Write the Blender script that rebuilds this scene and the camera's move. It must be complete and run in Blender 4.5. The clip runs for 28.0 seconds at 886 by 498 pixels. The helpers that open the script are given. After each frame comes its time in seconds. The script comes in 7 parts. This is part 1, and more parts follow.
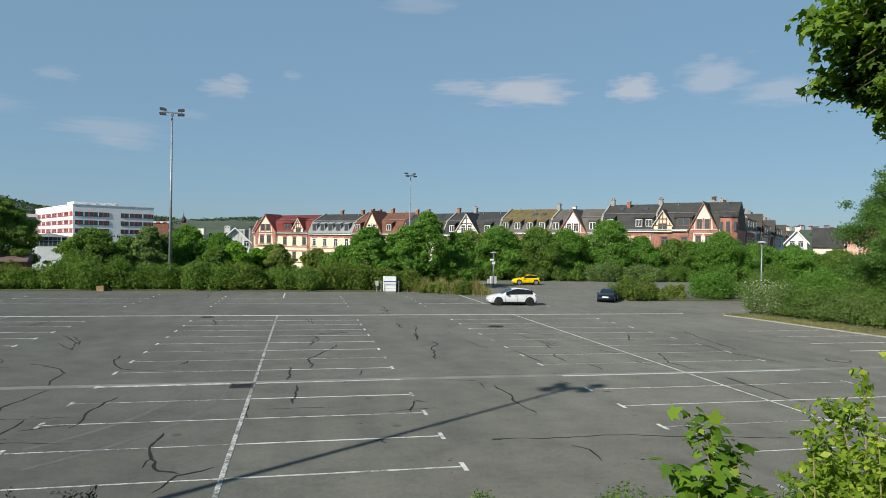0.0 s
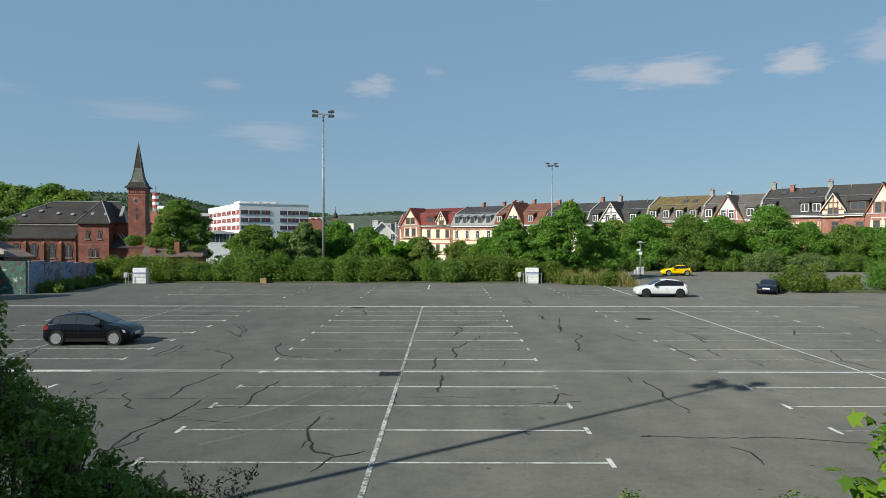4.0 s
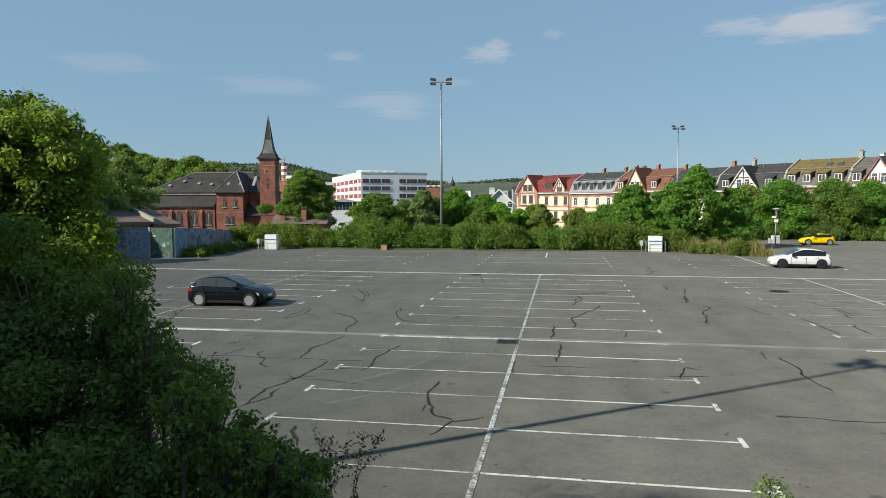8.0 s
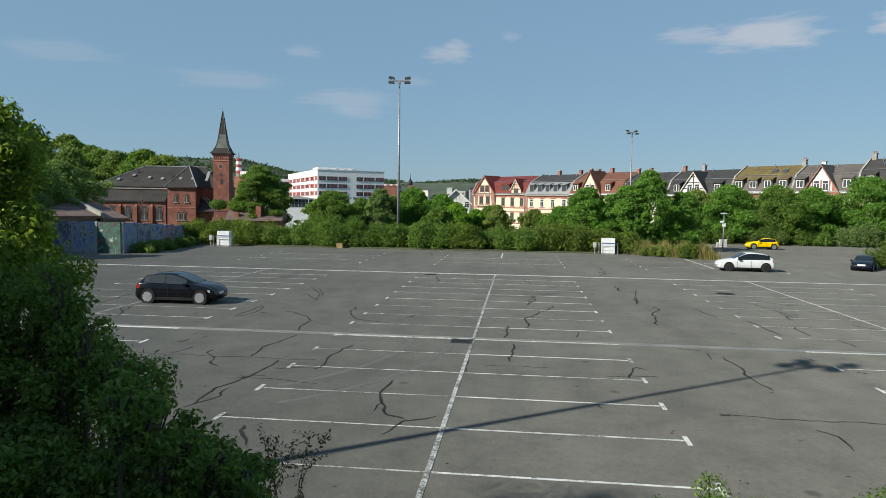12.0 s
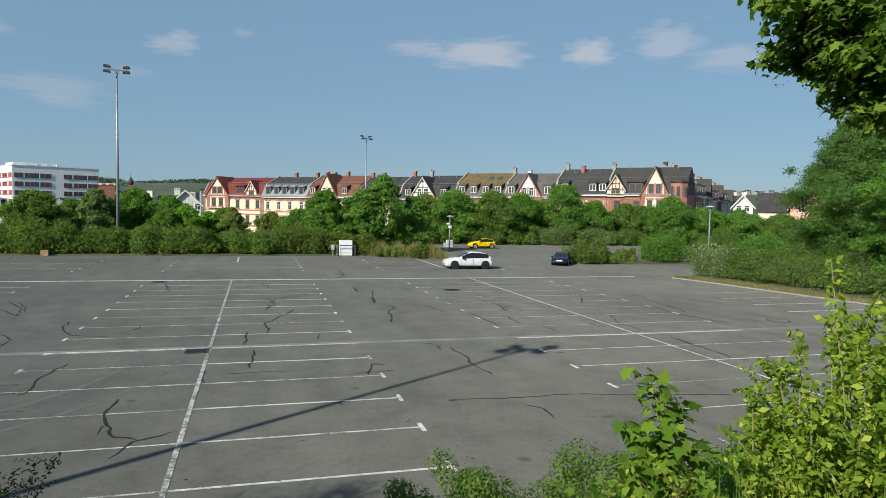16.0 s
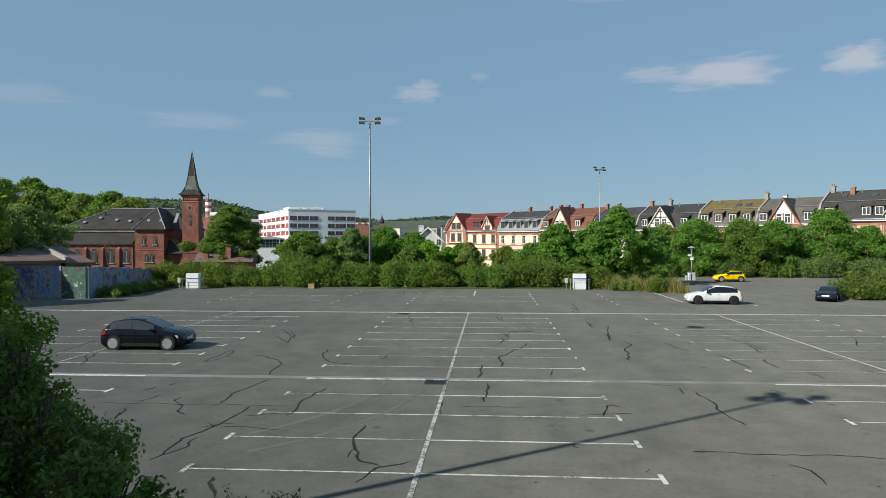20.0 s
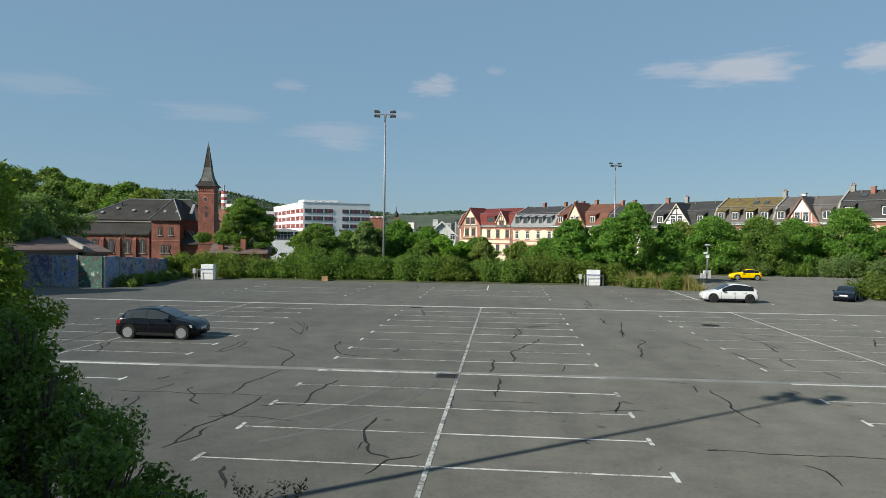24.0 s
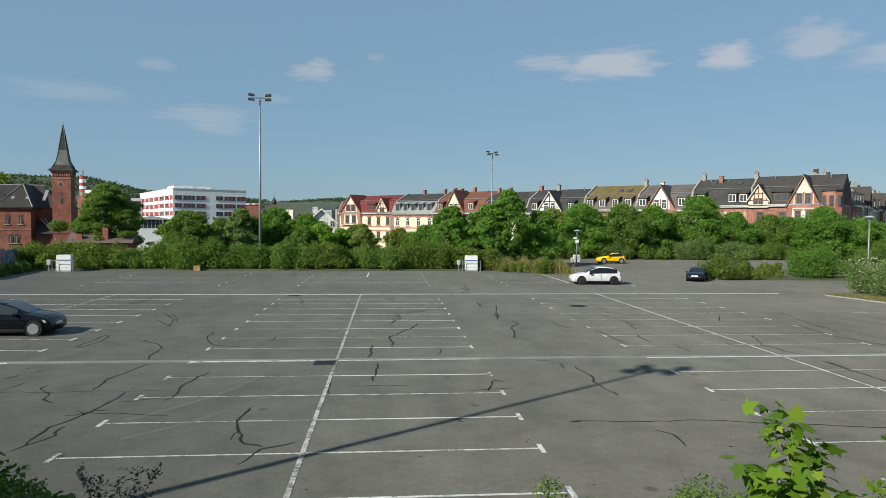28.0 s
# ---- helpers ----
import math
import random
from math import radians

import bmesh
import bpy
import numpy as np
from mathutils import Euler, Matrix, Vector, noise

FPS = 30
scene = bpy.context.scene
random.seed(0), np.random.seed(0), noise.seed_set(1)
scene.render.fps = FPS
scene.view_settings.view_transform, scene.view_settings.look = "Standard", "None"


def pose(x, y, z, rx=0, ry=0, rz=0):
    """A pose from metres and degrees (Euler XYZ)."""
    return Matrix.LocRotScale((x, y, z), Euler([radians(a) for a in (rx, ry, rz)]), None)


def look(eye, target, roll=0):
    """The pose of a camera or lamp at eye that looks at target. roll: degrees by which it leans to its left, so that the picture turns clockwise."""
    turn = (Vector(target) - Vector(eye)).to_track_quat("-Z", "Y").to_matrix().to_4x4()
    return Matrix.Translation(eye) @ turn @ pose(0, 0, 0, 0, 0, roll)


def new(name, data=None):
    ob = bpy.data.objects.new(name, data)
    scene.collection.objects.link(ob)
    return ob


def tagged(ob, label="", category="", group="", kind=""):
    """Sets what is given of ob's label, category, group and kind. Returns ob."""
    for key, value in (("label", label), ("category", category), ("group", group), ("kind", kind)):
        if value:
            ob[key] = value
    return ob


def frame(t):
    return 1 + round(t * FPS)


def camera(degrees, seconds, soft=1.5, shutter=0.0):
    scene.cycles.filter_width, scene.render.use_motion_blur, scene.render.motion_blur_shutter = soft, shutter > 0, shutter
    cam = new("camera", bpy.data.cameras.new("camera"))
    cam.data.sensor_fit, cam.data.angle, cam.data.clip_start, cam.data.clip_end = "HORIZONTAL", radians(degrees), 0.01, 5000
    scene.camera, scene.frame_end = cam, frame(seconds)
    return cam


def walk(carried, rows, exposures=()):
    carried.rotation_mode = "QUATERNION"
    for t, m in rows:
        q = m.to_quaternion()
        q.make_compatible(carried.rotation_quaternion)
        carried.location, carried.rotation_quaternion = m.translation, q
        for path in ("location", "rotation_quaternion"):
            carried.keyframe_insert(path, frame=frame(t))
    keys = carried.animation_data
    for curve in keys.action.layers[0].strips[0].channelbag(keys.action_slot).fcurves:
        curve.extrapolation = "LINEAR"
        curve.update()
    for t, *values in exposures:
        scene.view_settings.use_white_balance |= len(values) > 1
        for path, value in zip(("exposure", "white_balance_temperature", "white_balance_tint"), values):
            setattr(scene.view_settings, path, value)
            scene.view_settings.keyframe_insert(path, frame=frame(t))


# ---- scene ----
# the camera on the bank above the car park: time, yaw, pitch, roll, place
LENS = 66.54
EYE = 4.621
SCALE = 1.1          # the plan is drawn with bays 2.3 wide; true bays are 2.53 m
cam = camera(LENS, 28.0, soft=0.55)
ROWS = [
    (0.0, -11.79, -0.26, -0.98, 0.003, -0.161, -0.016),
    (0.5, -4.86, -1.49, 0.34, 0.008, -0.174, -0.092),
    (1.0, -0.68, -2.08, -1.50, -0.029, -0.070, -0.047),
    (1.5, 1.60, -0.68, -0.98, -0.034, -0.018, -0.036),
    (2.0, 1.66, -0.65, -0.30, -0.011, -0.028, -0.035),
    (2.5, 2.03, -0.62, 0.47, 0.016, -0.007, -0.018),
    (3.0, 1.27, -0.74, 0.25, 0.027, -0.039, -0.047),
    (3.5, 0.60, -0.77, -0.07, 0.016, -0.068, -0.022),
    (5.5, -0.53, -2.53, 0.19, 0.036, -0.103, -0.030),
    (6.0, -0.76, -1.94, -0.09, 0.024, -0.134, -0.029),
    (6.5, 0.79, -2.32, 0.31, -0.011, -0.048, -0.021),
    (7.0, 1.74, -2.65, 0.20, 0.009, -0.020, -0.019),
    (7.5, 7.83, -2.80, 1.15, -0.061, 0.040, -0.031),
    (8.0, 10.09, -3.84, 0.18, -0.046, 0.047, -0.021),
    (8.5, 10.99, -3.45, 0.11, -0.016, 0.059, -0.039),
    (9.0, 12.12, -2.41, 0.45, -0.033, 0.038, -0.047),
    (9.5, 11.97, -3.20, 0.30, -0.039, 0.028, -0.047),
    (10.0, 11.50, -3.23, 0.09, -0.015, 0.044, -0.054),
    (10.5, 10.03, -3.17, -0.48, -0.050, 0.038, -0.056),
    (11.0, 7.94, -3.64, -0.60, -0.028, 0.048, -0.016),
    (11.5, 6.93, -3.75, -0.71, -0.018, 0.048, -0.018),
    (13.5, -1.13, -4.31, -0.92, 0.066, -0.049, -0.027),
    (14.0, -7.53, -4.13, 0.03, -0.048, -0.166, -0.014),
    (14.5, -9.14, -3.74, -0.36, -0.046, -0.104, -0.037),
    (15.0, -10.39, -3.55, -0.38, -0.013, -0.139, -0.018),
    (15.5, -12.46, -3.18, -0.75, -0.025, -0.196, 0.002),
    (16.0, -15.58, -3.28, -1.13, -0.058, -0.235, 0.011),
    (16.5, -17.06, -4.35, -0.38, -0.084, -0.293, 0.020),
    (17.0, -12.86, -4.67, 1.09, -0.073, -0.174, 0.004),
    (17.5, -2.37, -2.13, 0.03, -0.076, -0.009, 0.073),
    (18.0, 1.37, -0.18, -1.12, 0.060, -0.028, 0.037),
    (18.5, 1.77, 1.11, -0.52, 0.037, -0.000, 0.032),
    (19.0, 2.12, -2.29, -0.43, 0.020, 0.021, 0.062),
    (19.5, 3.86, -1.65, 0.31, 0.005, 0.036, 0.100),
    (20.0, 4.10, -0.69, 0.07, 0.024, 0.047, 0.073),
    (20.5, 3.25, -0.30, -0.11, 0.011, 0.038, 0.072),
    (21.0, 4.90, -0.71, 0.19, 0.023, 0.056, 0.070),
    (21.5, 5.96, -1.07, 0.47, 0.043, 0.082, 0.076),
    (23.5, 4.06, -0.46, -0.67, 0.044, 0.098, 0.050),
    (24.0, 5.27, -1.16, -0.67, 0.032, 0.127, 0.038),
    (24.5, 8.00, -1.01, -0.53, 0.004, 0.160, 0.012),
    (25.0, 10.85, -0.91, -0.21, -0.031, 0.186, 0.008),
    (25.5, 15.15, -1.06, -0.21, -0.019, 0.252, 0.013),
    (26.0, 14.76, -0.80, -0.86, -0.027, 0.251, 0.011),
    (26.5, 10.51, -1.01, -1.40, 0.034, 0.227, 0.023),
    (27.0, 5.86, -1.60, -1.04, 0.053, 0.239, 0.031),
    (27.5, 1.98, -1.83, -0.53, 0.105, 0.083, 0.027),
    (28.0, -4.77, -2.14, -0.41, 0.194, -0.011, -0.006),
]
walk(cam, [(t, pose(x * SCALE, y * SCALE, (EYE + z) * SCALE, 90 + pitch, 0, yaw) @ pose(0, 0, 0, 0, 0, -roll)) for t, yaw, pitch, roll, x, y, z in ROWS],
     exposures=((0.0, 0.42, 6500, 6), (7.2, 0.42, 6500, 6), (7.9, 0.56, 6680, 6), (11.0, 0.56, 6680, 6), (12.5, 0.42, 6500, 6), (17.4, 0.4, 6500, 6), (24.8, 0.42, 6620, 6), (25.4, 0.45, 6760, 6), (25.9, 0.6, 6900, 6),
                (26.2, 0.62, 6900, 6), (27.2, 0.42, 6620, 6)))
# ---- light: a hazy blue spring afternoon, the sun low behind the left shoulder ----
SUN_TOWARDS = Vector((0.81, 0.586, 0.0)).normalized()
SUN_HEIGHT = 31.0
world = bpy.data.worlds.new("sky")
scene.world = world
world.use_nodes = True
wn = world.node_tree
sky = wn.nodes.new("ShaderNodeTexSky")
sky.sky_type, sky.sun_disc = "NISHITA", False
sky.sun_elevation = radians(SUN_HEIGHT)
sky.sun_rotation = math.atan2(-SUN_TOWARDS.x, -SUN_TOWARDS.y)
sky.altitude, sky.air_density, sky.dust_density, sky.ozone_density = 300, 1.0, 0.6, 2.5
wn.nodes["Background"].inputs["Strength"].default_value = 0.075
haze = wn.nodes.new("ShaderNodeMix")          # an even veil of haze over the sky
haze.data_type = "RGBA"
haze.inputs["Factor"].default_value = 0.72
haze.inputs[7].default_value = (2.2, 3.7, 5.35, 1)
wn.links.new(sky.outputs["Color"], haze.inputs[6])
wn.links.new(haze.outputs[2], wn.nodes["Background"].inputs["Color"])
sun = new("sun", bpy.data.lights.new("sun", "SUN"))
sun.data.energy, sun.data.angle, sun.data.color = 5.0, radians(0.45), (1.0, 0.93, 0.82)
sun.matrix_world = look((0, 0, 60), Vector((0, 0, 60)) + SUN_TOWARDS * math.cos(radians(SUN_HEIGHT)) - Vector((0, 0, math.sin(radians(SUN_HEIGHT)))))

# ---- materials ----
def nodes_of(name):
    m = bpy.data.materials.new(name)
    m.use_nodes = True
    nt = m.node_tree
    return m, nt, nt.nodes["Principled BSDF"]


def add(nt, kind, **inputs):
    n = nt.nodes.new(kind)
    for k, v in inputs.items():
        n.inputs[k.replace("_", " ")].default_value = v
    return n


def ramp(nt, fac, stops):
    r = nt.nodes.new("ShaderNodeValToRGB")
    e = r.color_ramp.elements
    while len(e) < len(stops):
        e.new(0.5)
    for el, (p, c) in zip(e, stops):
        el.position, el.color = p, (*c, 1)
    nt.links.new(fac, r.inputs["Fac"])
    return r.outputs["Color"]


def mixed(nt, fac, a, b, blend="MIX"):
    m = nt.nodes.new("ShaderNodeMix")
    m.data_type, m.blend_type = "RGBA", blend
    for value, socket in ((fac, m.inputs["Factor"]), (a, m.inputs[6]), (b, m.inputs[7])):
        if isinstance(value, (int, float)):
            socket.default_value = value
        elif isinstance(value, tuple):
            socket.default_value = (*value, 1)
        else:
            nt.links.new(value, socket)
    return m.outputs[2]


def coords(nt, kind="Object"):
    return nt.nodes.new("ShaderNodeTexCoord").outputs[kind]


def noise_of(nt, vec, scale, detail=4.0, rough=0.55):
    n = add(nt, "ShaderNodeTexNoise", Scale=scale, Detail=detail, Roughness=rough)
    nt.links.new(vec, n.inputs["Vector"])
    return n.outputs["Fac"]


def bumped(nt, bsdf, height, strength, distance):
    b = add(nt, "ShaderNodeBump", Strength=strength, Distance=distance)
    nt.links.new(height, b.inputs["Height"])
    nt.links.new(b.outputs["Normal"], bsdf.inputs["Normal"])


def surface(name, dark, light, rough=0.7, coarse=0.6, fine=12.0, bump=0.25, metal=0.0, wear=None, spec=0.5, random_tint=0.0):
    """Two-scale mottled surface, with an optional third colour in worn patches."""
    m, nt, b = nodes_of(name)
    vec = coords(nt)
    n1, n2 = noise_of(nt, vec, coarse, 5), noise_of(nt, vec, fine, 3)
    col = ramp(nt, n1, [(0.3, dark), (0.7, light)])
    grain = ramp(nt, n2, [(0.3, (0.82, 0.82, 0.82)), (0.7, (1.1, 1.1, 1.1))])
    col = mixed(nt, 1.0, col, grain, "MULTIPLY")
    if wear:
        n3 = noise_of(nt, vec, coarse * 2.7, 8, 0.7)
        fac = ramp(nt, n3, [(wear[1], (0, 0, 0)), (wear[1] + 0.08, (1, 1, 1))])
        col = mixed(nt, fac, col, wear[0])
    if random_tint:
        info = nt.nodes.new("ShaderNodeObjectInfo")
        t = ramp(nt, info.outputs["Random"], [(0.0, (1 - random_tint,) * 3), (1.0, (1 + random_tint,) * 3)])
        col = mixed(nt, 1.0, col, t, "MULTIPLY")
    nt.links.new(col, b.inputs["Base Color"])
    b.inputs["Roughness"].default_value, b.inputs["Metallic"].default_value = rough, metal
    b.inputs["Specular IOR Level"].default_value = spec
    if bump:
        bumped(nt, b, n2, bump, 0.02)
    return m


def leafy(name, dark, light, tip=None, through_light=0.48, gloss=0.6):
    """Leaves: colour varied leaf by leaf and over the crown, with light shining through."""
    m, nt, b = nodes_of(name)
    geo = nt.nodes.new("ShaderNodeNewGeometry")
    col = ramp(nt, geo.outputs["Random Per Island"], [(0.0, dark), (0.75, light), (1.0, tip or light)])
    big = noise_of(nt, coords(nt), 0.45, 3)
    col = mixed(nt, 1.0, col, ramp(nt, big, [(0.3, (0.72, 0.78, 0.7)), (0.7, (1.15, 1.12, 1.0))]), "MULTIPLY")
    nt.links.new(col, b.inputs["Base Color"])
    b.inputs["Roughness"].default_value = gloss
    b.inputs["Specular IOR Level"].default_value = 0.18
    t = nt.nodes.new("ShaderNodeBsdfTranslucent")
    nt.links.new(mixed(nt, 1.0, col, (1.25, 1.3, 0.55), "MULTIPLY"), t.inputs["Color"])
    mix = nt.nodes.new("ShaderNodeMixShader")
    mix.inputs[0].default_value = through_light
    out = nt.nodes["Material Output"]
    nt.links.new(b.outputs[0], mix.inputs[1])
    nt.links.new(t.outputs[0], mix.inputs[2])
    nt.links.new(mix.outputs[0], out.inputs["Surface"])
    return m


def asphalt_material():
    m, nt, b = nodes_of("worn_asphalt")
    vec = coords(nt)
    patches, stains, grit = noise_of(nt, vec, 0.12, 6, 0.6), noise_of(nt, vec, 0.9, 6, 0.65), noise_of(nt, vec, 60, 2)
    col = ramp(nt, patches, [(0.34, (0.0695, 0.0692, 0.0634)), (0.5, (0.0845, 0.0842, 0.0771)), (0.72, (0.0985, 0.0983, 0.0897))])
    col = mixed(nt, 1.0, col, ramp(nt, stains, [(0.25, (0.74, 0.74, 0.74)), (0.5, (1.0, 1.0, 1.0)), (0.75, (1.18, 1.17, 1.15))]), "MULTIPLY")
    col = mixed(nt, 1.0, col, ramp(nt, grit, [(0.3, (0.75, 0.75, 0.75)), (0.7, (1.25, 1.25, 1.25))]), "MULTIPLY")
    mottle = noise_of(nt, vec, 7.0, 5, 0.7)
    col = mixed(nt, 1.0, col, ramp(nt, mottle, [(0.3, (0.84, 0.84, 0.84)), (0.5, (1.0, 1.0, 1.0)), (0.72, (1.14, 1.14, 1.13))]), "MULTIPLY")
    speck = noise_of(nt, vec, 19.0, 3, 0.75)
    col = mixed(nt, 1.0, col, ramp(nt, speck, [(0.32, (0.86, 0.86, 0.86)), (0.5, (1.0, 1.0, 1.0)), (0.68, (1.13, 1.13, 1.12))]), "MULTIPLY")
    # wheel tracks: faint pale rings where cars turn into the rows
    ring = add(nt, "ShaderNodeTexWave", Scale=0.16, Distortion=9.0, Detail=3.0)
    nt.links.new(vec, ring.inputs["Vector"])
    col = mixed(nt, 1.0, col, ramp(nt, ring.outputs["Fac"], [(0.0, (0.96, 0.96, 0.96)), (1.0, (1.05, 1.05, 1.04))]), "MULTIPLY")
    # small dark oil drops
    spots = add(nt, "ShaderNodeTexVoronoi", Scale=0.55)
    nt.links.new(vec, spots.inputs["Vector"])
    spots.inputs["Randomness"].default_value = 1.0
    drop = ramp(nt, spots.outputs["Distance"], [(0.04, (0.55, 0.55, 0.55)), (0.09, (1, 1, 1))])
    col = mixed(nt, 1.0, col, drop, "MULTIPLY")
    nt.links.new(col, b.inputs["Base Color"])
    b.inputs["Roughness"].default_value = 0.85
    b.inputs["Diffuse Roughness"].default_value = 1.0
    b.inputs["Specular IOR Level"].default_value = 0.3
    bumped(nt, b, grit, 0.5, 0.008)
    return m


def paint_material():
    """Road paint, rubbed through to the asphalt."""
    m, nt, b = nodes_of("worn_road_paint")
    vec = coords(nt)
    n, fine = noise_of(nt, vec, 3.0, 8, 0.75), noise_of(nt, vec, 20, 5, 0.75)
    info = nt.nodes.new("ShaderNodeObjectInfo")
    s = nt.nodes.new("ShaderNodeMath")
    s.operation = "MULTIPLY_ADD"
    s.inputs[1].default_value, s.inputs[2].default_value = 0.16, -0.08
    nt.links.new(info.outputs["Random"], s.inputs[0])
    a = nt.nodes.new("ShaderNodeMath")
    a.operation = "ADD"
    nt.links.new(n, a.inputs[0])
    nt.links.new(s.outputs[0], a.inputs[1])
    a2 = nt.nodes.new("ShaderNodeMath")
    a2.operation = "MULTIPLY_ADD"
    a2.inputs[1].default_value = 0.8
    nt.links.new(fine, a2.inputs[0])
    nt.links.new(a.outputs[0], a2.inputs[2])
    col = ramp(nt, a2.outputs[0], [(0.77, (0.1, 0.1, 0.093)), (0.87, (0.36, 0.36, 0.345)), (1.0, (0.58, 0.58, 0.56))])
    nt.links.new(col, b.inputs["Base Color"])
    b.inputs["Roughness"].default_value = 0.7
    return m


def glass_material(name, tint=(0.02, 0.025, 0.03)):
    m, nt, b = nodes_of(name)
    b.inputs["Base Color"].default_value = (*tint, 1)
    b.inputs["Roughness"].default_value, b.inputs["Specular IOR Level"].default_value = 0.04, 0.6
    return m


def car_paint(name, colour):
    m, nt, b = nodes_of(name)
    flake = noise_of(nt, coords(nt), 3.0, 4)
    col = mixed(nt, 1.0, colour, ramp(nt, flake, [(0.3, (0.93, 0.93, 0.93)), (0.7, (1.05, 1.05, 1.05))]), "MULTIPLY")
    nt.links.new(col, b.inputs["Base Color"])
    b.inputs["Roughness"].default_value, b.inputs["Specular IOR Level"].default_value = 0.1, 0.36
    return m


def brick_material(name, a, b_, mortar, scale=3.2):
    m, nt, b = nodes_of(name)
    vec = coords(nt, "Object")
    # run the courses round upright walls of any direction
    sep = nt.nodes.new("ShaderNodeSeparateXYZ")
    nt.links.new(vec, sep.inputs[0])
    s = nt.nodes.new("ShaderNodeMath")
    nt.links.new(sep.outputs[0], s.inputs[0])
    nt.links.new(sep.outputs[1], s.inputs[1])
    comb = nt.nodes.new("ShaderNodeCombineXYZ")
    nt.links.new(s.outputs[0], comb.inputs[0])
    nt.links.new(sep.outputs[2], comb.inputs[1])
    t = add(nt, "ShaderNodeTexBrick", Color1=(*a, 1), Color2=(*b_, 1), Mortar=(*mortar, 1), Scale=scale)
    nt.links.new(comb.outputs[0], t.inputs["Vector"])
    n = noise_of(nt, vec, 0.7, 6, 0.65)
    col = mixed(nt, 1.0, t.outputs["Color"], ramp(nt, n, [(0.32, (0.6, 0.58, 0.6)), (0.5, (0.95, 0.95, 0.95)), (0.68, (1.3, 1.35, 1.35))]), "MULTIPLY")
    nt.links.new(col, b.inputs["Base Color"])
    b.inputs["Roughness"].default_value = 0.85
    bumped(nt, b, t.outputs["Fac"], 0.3, 0.01)
    return m


def roof_material(name, dark, light, course=3.0, moss=None):
    m, nt, b = nodes_of(name)
    vec = coords(nt)
    w = add(nt, "ShaderNodeTexWave", Scale=course, Distortion=0.6)
    w.bands_direction = "Z"
    nt.links.new(vec, w.inputs["Vector"])
    n = noise_of(nt, vec, 0.5, 6, 0.7)
    col = ramp(nt, n, [(0.3, dark), (0.7, light)])
    if moss:
        fac = ramp(nt, noise_of(nt, vec, 0.9, 7, 0.7), [(0.45, (0, 0, 0)), (0.62, (1, 1, 1))])
        col = mixed(nt, fac, col, moss)
    col = mixed(nt, 1.0, col, ramp(nt, w.outputs["Fac"], [(0.0, (0.8, 0.8, 0.8)), (0.4, (1.05, 1.05, 1.05))]), "MULTIPLY")
    nt.links.new(col, b.inputs["Base Color"])
    b.inputs["Roughness"].default_value = 0.75
    b.inputs["Specular IOR Level"].default_value = 0.25
    bumped(nt, b, w.outputs["Fac"], 0.4, 0.03)
    return m


def graffiti_material(name, seed, palette):
    """Layers of spray paint: soft blobs of colour with dark outlines on concrete."""
    m, nt, b = nodes_of(name)
    mp = nt.nodes.new("ShaderNodeMapping")
    mp.inputs["Location"].default_value = (seed * 3.1, seed * 1.7, seed)
    nt.links.new(coords(nt), mp.inputs["Vector"])
    vec = mp.outputs[0]
    n = noise_of(nt, vec, 1.5, 3.5, 0.55)
    stops = [(0.30 + 0.45 * i / (len(palette) - 1), c) for i, c in enumerate(palette)]
    r = ramp(nt, n, stops)
    lines = add(nt, "ShaderNodeTexWave", Scale=0.45, Distortion=22.0, Detail=3.0, Detail_Scale=1.1)
    nt.links.new(vec, lines.inputs["Vector"])
    edge = ramp(nt, lines.outputs["Fac"], [(0.02, (0.8, 0.8, 0.8)), (0.07, (0, 0, 0))])
    col = mixed(nt, edge, r, (0.03, 0.03, 0.04))
    col = mixed(nt, ramp(nt, noise_of(nt, vec, 0.8, 4), [(0.42, (0, 0, 0)), (0.6, (1, 1, 1))]), col, r)
    col = mixed(nt, ramp(nt, noise_of(nt, vec, 2.6, 5, 0.7), [(0.6, (0, 0, 0)), (0.66, (0.8, 0.8, 0.8))]), col, (0.42, 0.42, 0.4))
    grime = ramp(nt, noise_of(nt, vec, 5, 5), [(0.3, (0.7, 0.7, 0.7)), (0.7, (1.1, 1.1, 1.1))])
    col = mixed(nt, 1.0, col, grime, "MULTIPLY")
    nt.links.new(col, b.inputs["Base Color"])
    b.inputs["Roughness"].default_value = 0.8
    return m


